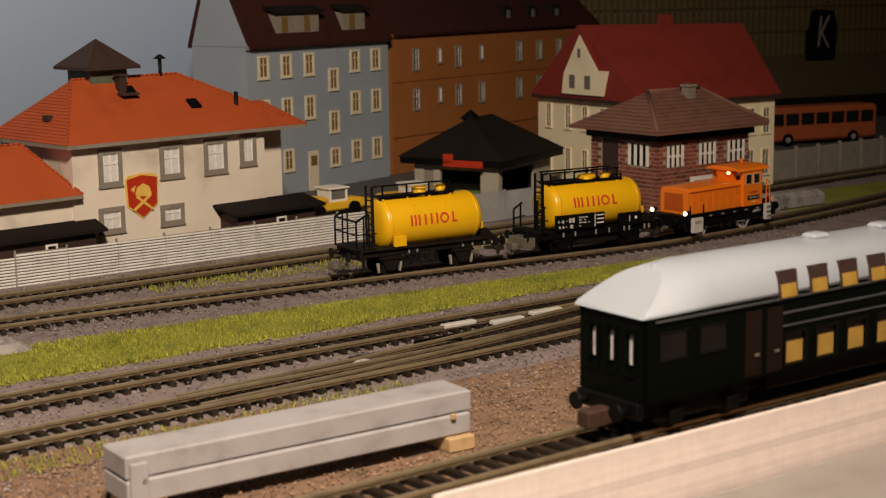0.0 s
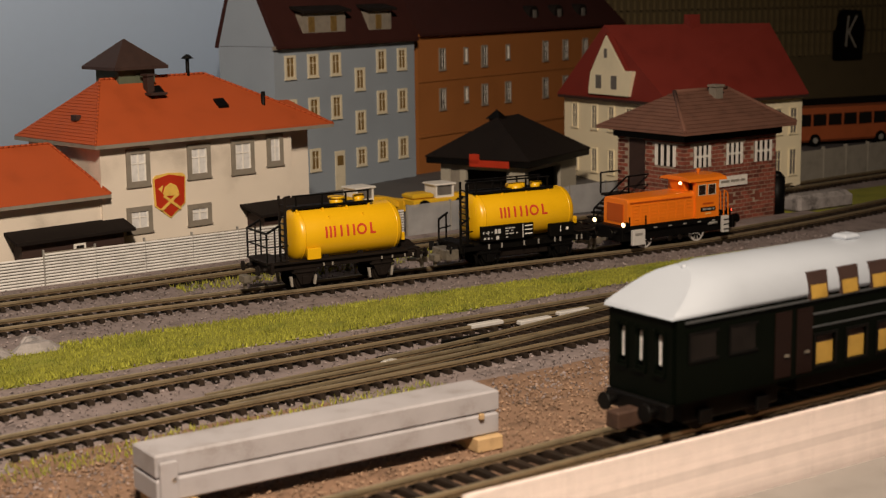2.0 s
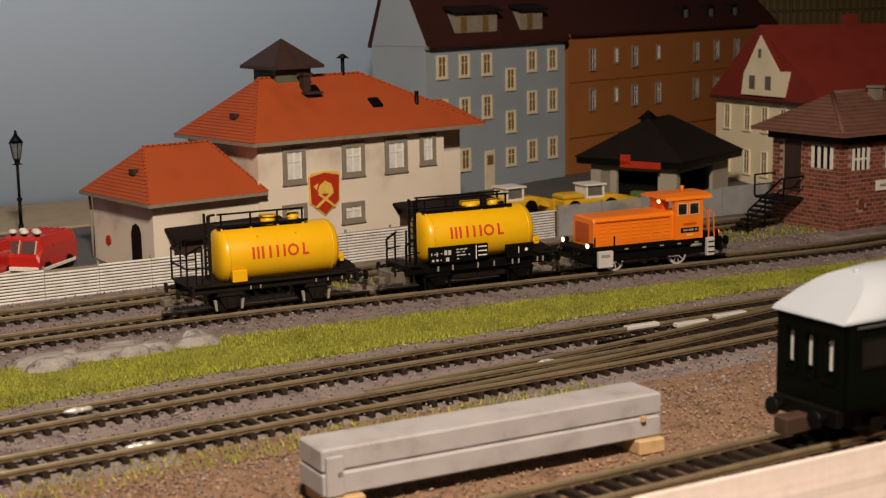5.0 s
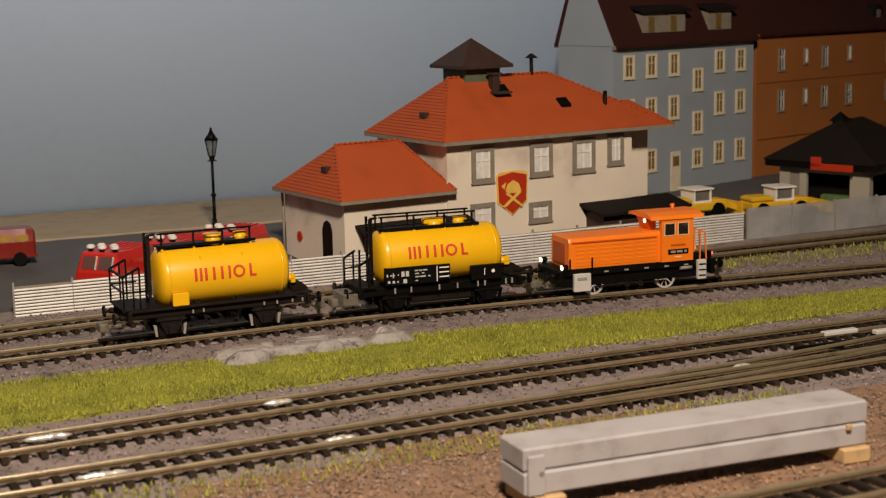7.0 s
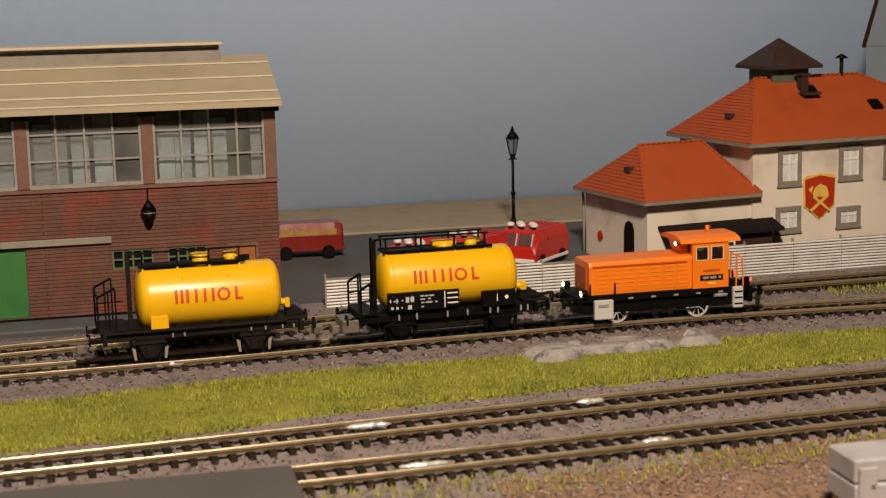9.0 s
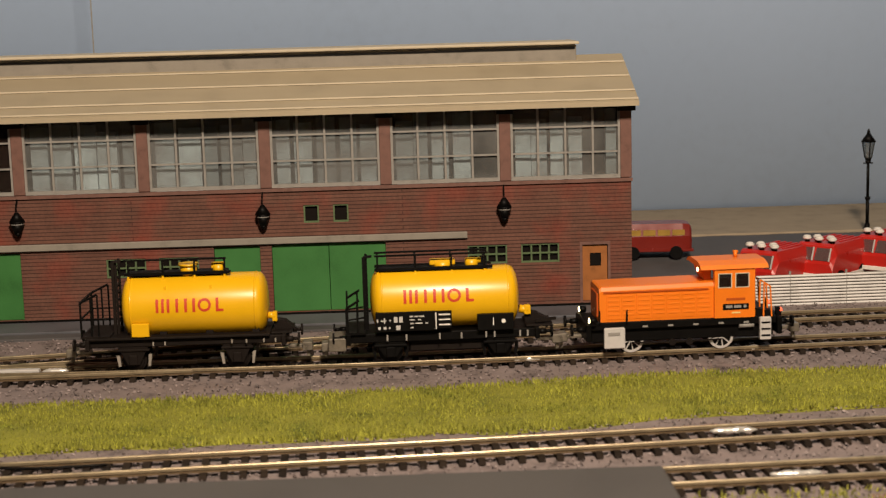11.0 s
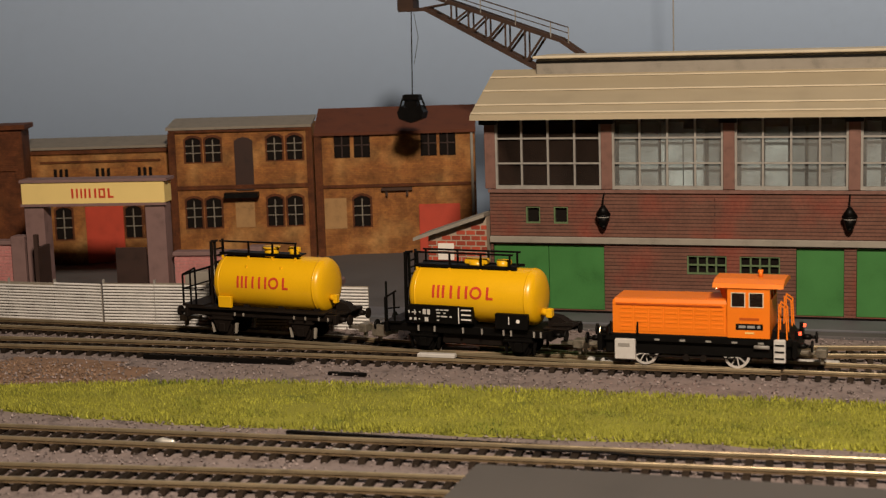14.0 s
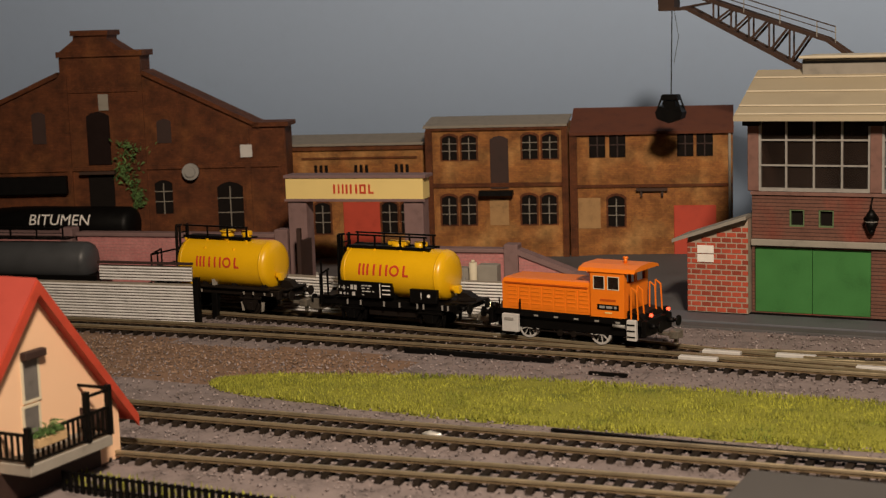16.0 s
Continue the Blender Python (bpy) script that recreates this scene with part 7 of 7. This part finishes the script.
def tank_body(wagon, x0, x1, r, cz, bands=True):
    prof = [(x0, 0.4), (x0 + 0.25, r * 0.45), (x0 + 0.8, r * 0.72), (x0 + 1.7, r * 0.9), (x0 + 2.7, r * 0.98), (x0 + 4, r)]
    body = prof + [(x0 + x1 - a, b) for a, b in reversed(prof)]
    tank = part("tank", Solid().lathe_x(body, 40, 0, cz), "yellow", wagon, "glossy yellow tank barrel")
    for x in (x0 + 4, x1 - 4):
        part("weld_band", Solid().lathe_x([(x - 0.35, r - 0.1), (x - 0.3, r + 0.09), (x + 0.3, r + 0.09), (x + 0.35, r - 0.1)], 40, 0, cz), "yellow", tank)
    return tank


def catwalk(wagon, x0, x1, zt, posts, mat="black", sides=(-3.6, 3.6)):
    """Walkway on the tank with a rail on the given sides."""
    wk = part("walkway", Solid().box(x0, x1, -3.4, 3.4, zt + 0.5, zt + 1.1), mat, wagon, "black walkway on the tank")
    for y in sides:
        part("handrail", Solid().bar((x0 - 0.5, y, zt + 5.6), (x1, y, zt + 5.6), 0.62).bar((x0 - 0.5, y, zt + 1.0), (x1 + 1.5, y, zt + 1.0), 0.95), mat, wk)
        for p in posts:
            part("post", Solid().bar((p, y, zt + 0.2), (p, y, zt + 5.6), 0.6), mat, wk)
    for p in posts:
        part("clip", Solid().box(p - 0.35, p + 0.35, -4.4, -3.6, zt - 0.9, zt + 0.3), "yellow", wk)
    return wk


def end_ladder(wagon, x, zt, z0, mat="black"):
    ld = part("ladder", Solid().bar((x, -2.8, z0), (x, -2.8, zt + 5.5), 0.8).bar((x, 2.8, z0), (x, 2.8, zt + 5.5), 0.8), mat, wagon, "black end ladder")
    for k in range(9):
        z = z0 + 1.5 + k * (zt + 3 - z0) / 9
        part("rung", Solid().bar((x, -2.8, z), (x, 2.8, z), 0.5), mat, ld)
    part("stanchion", Solid().bar((x - 0.8, -4.6, z0), (x - 0.8, -3.9, zt + 5.4), 1.0).bar((x - 0.8, -3.9, zt + 5.4), (x + 2, -3.6, zt + 5.7), 0.8), mat, ld)


def running_gear(wagon, xs, zr, zf, mat):
    for x in xs:
        wheelset(wagon, x, zr, 3.6, mat)
        for y in (-8.0, 8.0):
            g = Solid().prism([(x - 5.2, zf), (x + 5.2, zf), (x + 2.0, zr + 2.2), (x - 2.0, zr + 2.2)], "y", y - 0.35, y + 0.35)
            ah = part("axle_guard", g, mat, wagon)
            part("axle_box", Solid().box(x - 1.5, x + 1.5, y - 1.1 if y < 0 else y, y if y < 0 else y + 1.1, zr + 2.2, zr + 5.6, 0.3), mat, ah)
            part("leaf_spring", Solid().box(x - 5.6, x + 5.6, y - 0.9, y + 0.9, zf - 1.5, zf - 0.7, 0.2), mat, ah)
            for s in (-1, 1):
                part("brake_shoe", Solid().prism([(x + s * 4.7, zr + 1.4), (x + s * 5.5, zr + 1.4), (x + s * 6.2, zr + 5.4), (x + s * 5.0, zr + 5.4)], "y", -6.9, -6.0) if y < 0 else Solid().prism([(x + s * 4.7, zr + 1.4), (x + s * 5.5, zr + 1.4), (x + s * 6.2, zr + 5.4), (x + s * 5.0, zr + 5.4)], "y", 6.0, 6.9), "concrete" if mat == "greyframe" else mat, ah)


LIFT_A, LIFT_B, LIFT_L = 1.5, 1.0, 1.1  # bodies ride this far above their drawings


def tank_wagon_brake():
    w = thing("tank_wagon", "yellow two-axle tank wagon with brown-black frame and brake platform", "tank wagon", group="tank wagons of the train")
    part("frame", Solid().box(-34.5, 34.5, -8.6, 8.6, 9.2, 11.8, 0.3).box(-34.5, -33, -10.5, 10.5, 8.6, 12.2, 0.2).box(33, 34.5, -10.5, 10.5, 8.6, 12.2, 0.2), "greyframe", w, "brown-black wagon frame")
    part("deck", Solid().box(-34.2, 29, -10.2, 10.2, 11.85, 12.7, 0.2), "greyframe", w)
    running_gear(w, (-18.5, 17.5), RT - LIFT_A - 0.2, 9.2, "greyframe")
    r, cz = 10.3, 21.5
    tank = tank_body(w, -22.5, 28.2, r, cz)
    company_mark(tank, 1.8, 23.0, 4.4, r, cz)
    for x in (-8, 8, 24):
        part("saddle", Solid().box(x - 1.2, x + 1.2, -6.8, 6.8, 12.7, 16.2), "greyframe", w)
    for x, z in ((-6.5, 28.4), (9.2, 28.4)):
        y = -math.sqrt(r * r - (z - cz) ** 2)
        part("rivet", Solid().box(x - 0.3, x + 0.3, y - 0.4, y + 0.3, z - 0.6, z + 0.6), "yellow", tank)
    part("catch_box", Solid().box(-18.2, -12.2, -10.9, -9.6, 12.9, 17.4, 0.25), "yellow", w, "yellow box plate on the tank foot")
    part("dome", Solid().tube((0.8, 0, 31.6), (0.8, 0, 34.7), 2.9, 16).tube((0.8, 0, 34.7), (0.8, 0, 35.4), 3.5, 16), "yellow", w, "yellow filler dome")
    part("dome", Solid().tube((11.2, 0, 31.6), (11.2, 0, 34.9), 2.0, 14).box(8.8, 13.6, -0.9, 0.9, 33.4, 35.5, 0.3), "yellow", w)
    catwalk(w, -20.5, 14.4, 31.7, (-19.5, -7.6, 3.4, 13.8), sides=(-3.6,))
    end_ladder(w, -24.0, 31.7, 12.7, "greyframe")
    part("end_valve", Solid().tube((28, -2.5, 17.5), (30.5, -2.5, 17.0), 1.2, 8).box(29.5, 31.2, -3.6, -1.4, 15.4, 18.6, 0.2), "yellow", w)
    br = part("brake_platform", Solid().box(-36, -26, -9.8, 9.8, 12.75, 13.3), "greyframe", w, "brown-black planked brake platform")
    for y in (-9.3, 9.3):
        part("platform_rail", Solid().bar((-35.6, y, 13.3), (-35.6, y, 24.6), 0.6).bar((-32.0, y, 13.3), (-32.0, y, 26.3), 0.55).bar((-29.6, y, 13.3), (-29.6, y, 27.2), 0.55).bar((-35.6, y, 24.6), (-29.6, y, 27.4), 0.7).bar((-35.6, y, 19.2), (-26, y, 19.2), 0.45), "black", br)
    part("platform_rail", Solid().bar((-35.6, -9.3, 24.6), (-35.6, 9.3, 24.6), 0.7).bar((-35.6, -9.3, 19.2), (-35.6, 9.3, 19.2), 0.5), "black", br)
    for x in (-11, -7, 16, 21, 27, 31):
        part("lashing_ring", Solid().box(x - 0.25, x + 0.25, -10.75, -10.25, 10.0, 11.2), "concrete", w)
    part("hose_tray", Solid().box(29.2, 36.5, -7.5, 7.5, 11.9, 12.6, 0.2).prism([(30, 12.6), (37, 12.6), (34, 15.2), (30, 15.8)], "y", -2.2, 2.2), "greyframe", w)
    buffers(w, -34.5, -1, 10.2, "greyframe"), buffers(w, 34.5, 1, 10.2, "greyframe")
    coupling(w, -34.5, -1), coupling(w, 34.5, 1)
    squeeze(w, 0.955, 99, 1.0)
    return w


def tank_wagon_black():
    w = thing("tank_wagon", "glossy yellow tank wagon with black frame, ladder and black data panels", "tank wagon", group="tank wagons of the train")
    part("frame", Solid().box(-32, 30, -8.4, 8.4, 8.6, 11.6, 0.3).box(-33, -31.5, -10.4, 10.4, 8.4, 12, 0.2).box(29.5, 31, -10.4, 10.4, 8.4, 12, 0.2), "black", w, "black wagon frame")
    part("underframe_box", Solid().box(-12, 13, -6, 6, 4.6, 8.5, 0.4), "greyframe", w)
    running_gear(w, (-18.5, 18.0), RT - LIFT_B - 0.2, 8.6, "black")
    r, cz = 10.0, 21.8
    tank = tank_body(w, -24.8, 25.0, r, cz)
    company_mark(tank, -2.4, 23.9, 4.4, r, cz)
    for x in (-14, 0, 14):
        part("saddle", Solid().box(x - 1.2, x + 1.2, -6.8, 6.8, 11.6, 15.4), "black", w)
    p1 = part("data_panel", Solid().box(-23.2, -3.0, -10.75, -8.6, 12.6, 19.0, 0.15), "black", w, "black panel with small white data marks")
    marks = ((-22.6, 0.5, 16.4, 1.0), (-20.6, 1.8, 16.3, 0.4), (-20.3, 0.4, 16.3, 1.8), (-18.4, 0.5, 16.4, 0.5), (-16.6, 1.2, 16.6, 1.9), (-14.9, 1.2, 16.6, 1.9), (-11.4, 1.2, 17.5, 0.45), (-9.8, 1.2, 17.5, 0.45), (-8.0, 1.6, 17.5, 0.45),
             (-11.2, 1.6, 16.4, 0.4), (-8.8, 1.0, 16.4, 0.4), (-11.2, 1.2, 15.2, 0.45), (-9.0, 2.4, 15.2, 0.45), (-6.4, 0.8, 15.2, 0.45), (-11.3, 1.0, 13.8, 0.4), (-22.0, 0.9, 13.9, 0.9), (-20.2, 0.9, 13.9, 0.9), (-18.6, 0.5, 13.9, 0.5), (-15.8, 1.4, 13.9, 1.5))
    for mx, mw, mz, mh in marks:
        part("data_mark", Solid().box(mx - mw / 2, mx + mw / 2, -10.85, -10.76, mz - mh / 2, mz + mh / 2), "palegrey", p1)
    part("data_mark", Solid().box(-3.5, -3.15, -10.85, -10.76, 12.9, 18.6), "whitepaint", p1)
    for z in (17.6, 15.9, 14.2):
        part("data_mark", Solid().box(-2.4, 1.4, -10.8, -10.71, z, z + 0.45), "whitepaint", p1)
    part("data_panel", Solid().box(-2.99, 1.9, -10.7, -8.6, 13.2, 18.9), "black", w)
    p2 = part("data_panel", Solid().box(10.4, 22.4, -10.75, -8.6, 11.9, 17.3, 0.15), "black", w)
    part("data_mark", Solid().box(15.45, 15.75, -10.85, -10.76, 13.6, 16.2), "whitepaint", p2)
    part("data_mark", Solid().tube((19, -10.85, 14.9), (19, -10.76, 14.9), 0.7, 10), "whitepaint", p2)
    for x in (-19.5, -2.2, 5, -13.2, 13.2, 16, 24.5, 27):
        part("lashing_ring", Solid().box(x - 0.28, x + 0.28, -10.1, -9.65, 9.4, 11.4), "steelgrey", w)
    part("dome", Solid().tube((-0.2, 0, 31.0), (-0.2, 0, 34.0), 3.0, 16).box(-4.6, 4.0, -1.6, 1.6, 32.6, 34.7, 0.4), "yellow", w, "yellow filler dome")
    part("dome", Solid().tube((9.5, 0, 31.0), (9.5, 0, 34.4), 2.2, 14).tube((7.6, 0, 33.7), (12.6, 0, 33.7), 1.0, 8), "yellow", w)
    catwalk(w, -22.5, 14.8, 31.2, (-22.0, -9.4, 2.6, 13.6))
    part("kickboard", Solid().box(-23, 14.8, -3.95, -3.5, 31.7, 32.5).box(-23, 14.8, 3.5, 3.95, 31.7, 32.5), "black", w)
    end_ladder(w, -25.8, 31.2, 12)
    part("end_valve", Solid().tube((25, -2.5, 17.2), (28, -2.5, 16.6), 1.4, 8).box(26.6, 28.8, -3.8, -1.2, 15.2, 18.4, 0.3), "yellow", w)
    part("end_post", Solid().bar((-32.4, -8.8, 12), (-32.4, -8.8, 26.5), 0.6), "black", w)
    br = part("brake_platform", Solid().box(-33, -26.5, -9.6, 9.6, 11.7, 12.4), "black", w)
    for y in (-9.2, 9.2):
        part("platform_rail", Solid().bar((-32.8, y, 12.4), (-32.8, y, 20.6), 0.6).bar((-29.2, y, 12.4), (-29.2, y, 23), 0.6).bar((-32.8, y, 20.6), (-28.4, y, 23.2), 0.7).bar((-32.8, y, 16.6), (-27, y, 17.4), 0.5), "black", br)
    part("hose_tray", Solid().box(26.8, 36, -7.5, 7.5, 11.8, 12.5, 0.2).prism([(27, 12.5), (36, 12.5), (31, 15.4), (27, 16)], "y", -2.4, 2.4).bar((30, -6, 13.5), (37, -5, 14), 0.9), "greyframe", w)
    part("brake_box", Solid().box(-39, -33.2, -8.5, 4, 6.0, 10.4, 0.3), "coupler", w, "metal coupling box")
    buffers(w, -33, -1, 10.2), buffers(w, 31, 1, 10.2)
    coupling(w, -33, -1), coupling(w, 31, 1)
    return w


def shunting_loco():
    w = thing("shunting_locomotive", "bright orange two-axle diesel shunter with black frame and lit headlights", "locomotive")
    part("frame", Solid().box(-32.5, 32.5, -9.2, 9.2, 9.6, 12.2, 0.3).box(-31, 31, -7.6, 7.6, 5.2, 9.6, 0.3).box(-33.2, -31.5, -10.8, 10.8, 6.2, 12.2, 0.3).box(31.5, 33.2, -10.8, 10.8, 6.2, 12.2, 0.3), "black", w, "black frame with running boards")
    for x in (-17.5, 13.2):
        wheelset(w, x, RT - LIFT_L - 0.2, 4.3, "black", True)
    part("coupling_rod", Solid().box(-17.5, 13.2, -8.4, -7.9, 4.5, 4.95), "greyframe", w, "dark metal coupling rod")
    for x in (-3.6, 2.2):
        part("brake_gear", Solid().tube((x, -8.3, 4.4), (x, -7.5, 4.4), 1.2, 12), "greyframe", w)
    hd = Solid().loft([[(x, -8.3, 12.2), (x, 8.3, 12.2), (x, 8.3, z - 1.7), (x, 7.7, z - 0.3), (x, 6.2, z), (x, -6.2, z), (x, -7.7, z - 0.3), (x, -8.3, z - 1.7)] for x, z in ((-28.3, 26.0), (-27.6, 26.6), (10.4, 27.0))])
    hood = part("hood", hd, "orange", w, "orange engine hood")
    # ledge strips in darker orange, the hood's shadow line put into colour
    part("hood_ledge", Solid().box(-27, 8.5, -8.75, -8.32, 24.1, 24.7).box(-27, 8.5, 8.32, 8.75, 24.1, 24.7), "orangedark", hood)
    for k in range(7):
        x = -26.0 + k * 5.1
        part("hood_door", Solid().box(x, x + 4.8, -8.48, -8.31, 13.2, 23.6, 0.05), "orange", hood)
    slat = Solid().box(0, 3.6, -8.66, -8.49, 0, 0.62, 0.06).data("louvre", "orange")
    for k in range(7):
        for q in range(6):
            part("louvre", slat, "orange", hood, at=pose((-25.4 + k * 5.1) * U, 0, (14.4 + q * 1.55) * U))
    part("radiator", Solid().box(-28.75, -28.31, -5.5, 5.5, 14, 23.5), "orangedark", hood)
    holes = [(11.6, 16.3, 24.6, 30.6), (17.4, 22.2, 24.6, 30.6)]
    cab = part("cab", facade(Solid(), 10.4, 24.2, 12.2, 33.2, -9.6, -9.0, holes), "orange", w, "orange driver's cab")
    part("cab_side", facade(Solid(), 10.4, 24.2, 12.2, 33.2, 9.0, 9.6, holes), "orange", cab)
    for x in (10.4, 23.6):
        s = Solid()
        for a, b, c, d in ((-9.0, 9.0, 12.2, 27.2), (-9.0, -7.4, 27.2, 33.2), (7.4, 9.0, 27.2, 33.2), (-0.8, 0.8, 27.2, 33.2), (-7.4, -0.8, 31.4, 33.2), (0.8, 7.4, 31.4, 33.2)):
            s.box(x, x + 0.6, a, b, c, d)
        part("cab_end", s, "orange", cab)
    part("cab_floor", Solid().box(11.1, 23.5, -8.9, 8.9, 12.3, 19), "dark", cab)
    for a, b, c, d in holes:
        g = Solid().box(a, b, -9.75, -9.62, c, c + 0.3).box(a, b, -9.75, -9.62, d - 0.3, d).box(a, a + 0.3, -9.75, -9.62, c + 0.3, d - 0.3).box(b - 0.3, b, -9.75, -9.62, c + 0.3, d - 0.3)
        fr = part("window_frame", g, "creamtrim", cab, "thin pale window frame")
        part("pane", Solid().box(a, b, -9.4, -9.3, c, d), "paneblack", fr)
    roof = Solid().loft([[(x, -10.2, 32.4), (x, -9.2, 34.0), (x, -5, 35.2), (x, 5, 35.2), (x, 9.2, 34.0), (x, 10.2, 32.4), (x, 9.0, 32.9), (x, -9.0, 32.9)] for x in (5.6, 28.6)])
    part("cab_roof", roof, "orange", cab, "orange curved roof with long overhang")
    part("roof_prop", Solid().prism([(8.2, 27), (10.4, 27), (10.4, 33), (6.4, 33)], "y", -4.6, 4.6), "orange", cab)
    part("horn", Solid().tube((20, 0, 35.2), (20, 0, 37.4), 0.7, 8).tube((19.2, 0, 37.4), (20.8, 0, 37.4), 0.7, 8), "orange", cab)
    part("top_lamp", Solid().tube((5.9, -3.6, 31.4), (6.2, -3.6, 31.4), 0.9, 10), "lampglow", part("lamp_housing", Solid().tube((6.21, -3.6, 31.4), (7.6, -3.6, 31.4), 1.2, 10), "orange", cab), "lit yellow top lamp")
    pl = part("number_plate", Solid().box(13.2, 22.0, -9.85, -9.62, 15.6, 18.0, 0.05), "black", cab)
    part("plate_marks", Solid().box(14.2, 16.4, -9.92, -9.86, 16.3, 17.4).box(16.9, 19.4, -9.92, -9.86, 16.3, 17.4).box(20.2, 21.2, -9.92, -9.86, 16.3, 17.4), "steelgrey", pl)
    part("works_plate", Solid().box(14.4, 20.8, -9.75, -9.62, 19.4, 20.4), "orangedark", cab)
    part("works_plate", Solid().box(16.2, 19.2, -9.75, -9.62, 14.0, 14.6), "signyellow", cab)
    st = part("step_box", Solid().box(-27.2, -20.2, -11.0, -9.3, 3.6, 10.6, 0.3), "palegrey", w, "pale grey step box at the front")
    part("step_slot", Solid().box(-26.0, -22.0, -11.25, -11.02, 8.2, 9.2), "steelgrey", st)
    st = part("step_box", Solid().box(25.6, 29.4, -11.0, -9.3, 4.4, 12.2, 0.3), "palegrey", w, "pale grey cab steps")
    for z in (5.8, 8.0, 10.2):
        part("step_slot", Solid().box(26.0, 29.0, -11.25, -11.02, z, z + 0.5), "black", st)
    for x in (-28.6, -19.4):
        part("handrail", Solid().bar((x, -10.2, 12.2), (x, -10.2, 17.4), 0.45), "black", w)
    for y in (-9.8, 9.8, -5, 5):
        part("handrail", Solid().bar((29.8, y, 12.2), (29.3, y, 24.6), 0.45).bar((29.3, y, 24.6), (27.2, y, 26.4), 0.45).bar((27.2, y, 26.4), (27.0, y, 12.3), 0.45), "orange", w, "orange rear handrail")
    part("rear_steps", Solid().prism([(24.8, 12.2), (31.2, 12.2), (29.6, 14.5), (24.8, 15.5)], "y", -8.5, 8.5), "black", w)
    for k in range(5):
        part("chassis_lamp", Solid().box(-14 + k * 8.6, -12.2 + k * 8.6, -9.45, -9.22, 10.2, 10.8), "steelgrey", w)
    part("tank_pipe", Solid().tube((19, -8.6, 9.2), (24, -8.6, 9.2), 0.8, 8), "steelgrey", w)
    for y in (-7.0, 7.0):
        part("headlight", Solid().tube((-32.25, y * 1.44, 13.6), (-32.0, y * 1.44, 13.6), 1.15, 12), "lampglow", w, "lit warm white headlight")
        part("lamp_housing", Solid().tube((-31.98, y * 1.44, 13.6), (-29.8, y * 1.44, 13.6), 1.35, 12), "black", w)
        part("tail_light", Solid().tube((33.2, y, 14.2), (34.0, y, 14.2), 0.75, 10), "redglow", w, "lit red tail light")
    part("head_lamp_bracket", Solid().box(-31.9, -30.2, -10.7, -9.4, 11.6, 12.8).box(-31.9, -30.2, 9.4, 10.7, 11.6, 12.8), "black", w)
    part("tail_lamp_bracket", Solid().box(32.0, 33.2, -8, -6, 12.2, 15.4).box(32.0, 33.2, 6, 8, 12.2, 15.4), "black", w)
    buffers(w, -33.2, -1, 9.8), buffers(w, 33.2, 1, 9.8)
    coupling(w, -33.2, -1), coupling(w, 33.2, 1)
    squeeze(w, 1.0, 12.2, 0.825)
    return w


TRAIN = [(tank_wagon_brake(), -170.0), (tank_wagon_black(), -84.4), (shunting_loco(), -5.0)]
# seconds and how far the train has come along x, set to 0 at 12.5 s
RUN = [(0.0, 574.0), (0.5, 564.3), (1.0, 550.4), (1.5, 537.4), (2.0, 523.3), (2.5, 510.2), (3.0, 495.9), (5.5, 407.9), (6.0, 384.0), (6.5, 361.5), (7.0, 335.0), (7.5, 309.9), (8.0, 281.3), (8.5, 252.1), (9.0, 221.7), (11.5, 64.8), (12.0, 31.8), (12.5, 1.4), (13.0, -31.5), (13.5, -61.3), (14.0, -93.1), (14.5, -124.2), (15.0, -162.2), (15.5, -199.5), (16.0, -237.8)]


def motions():
    for (wagon, x0), lift in zip(TRAIN, (LIFT_A, LIFT_B, LIFT_L)):
        rows = []
        for t, s in RUN:
            x = x0 + s
            y = (line(TRACK_A, x - 17) + line(TRACK_A, x + 17)) / 2
            a = math.degrees(math.atan2(line(TRACK_A, x + 17) - line(TRACK_A, x - 17), 34))
            rows.append((t, pose(x * U, y * U, lift * U, 0, 0, a)))
        walk(wagon, rows)


motions()
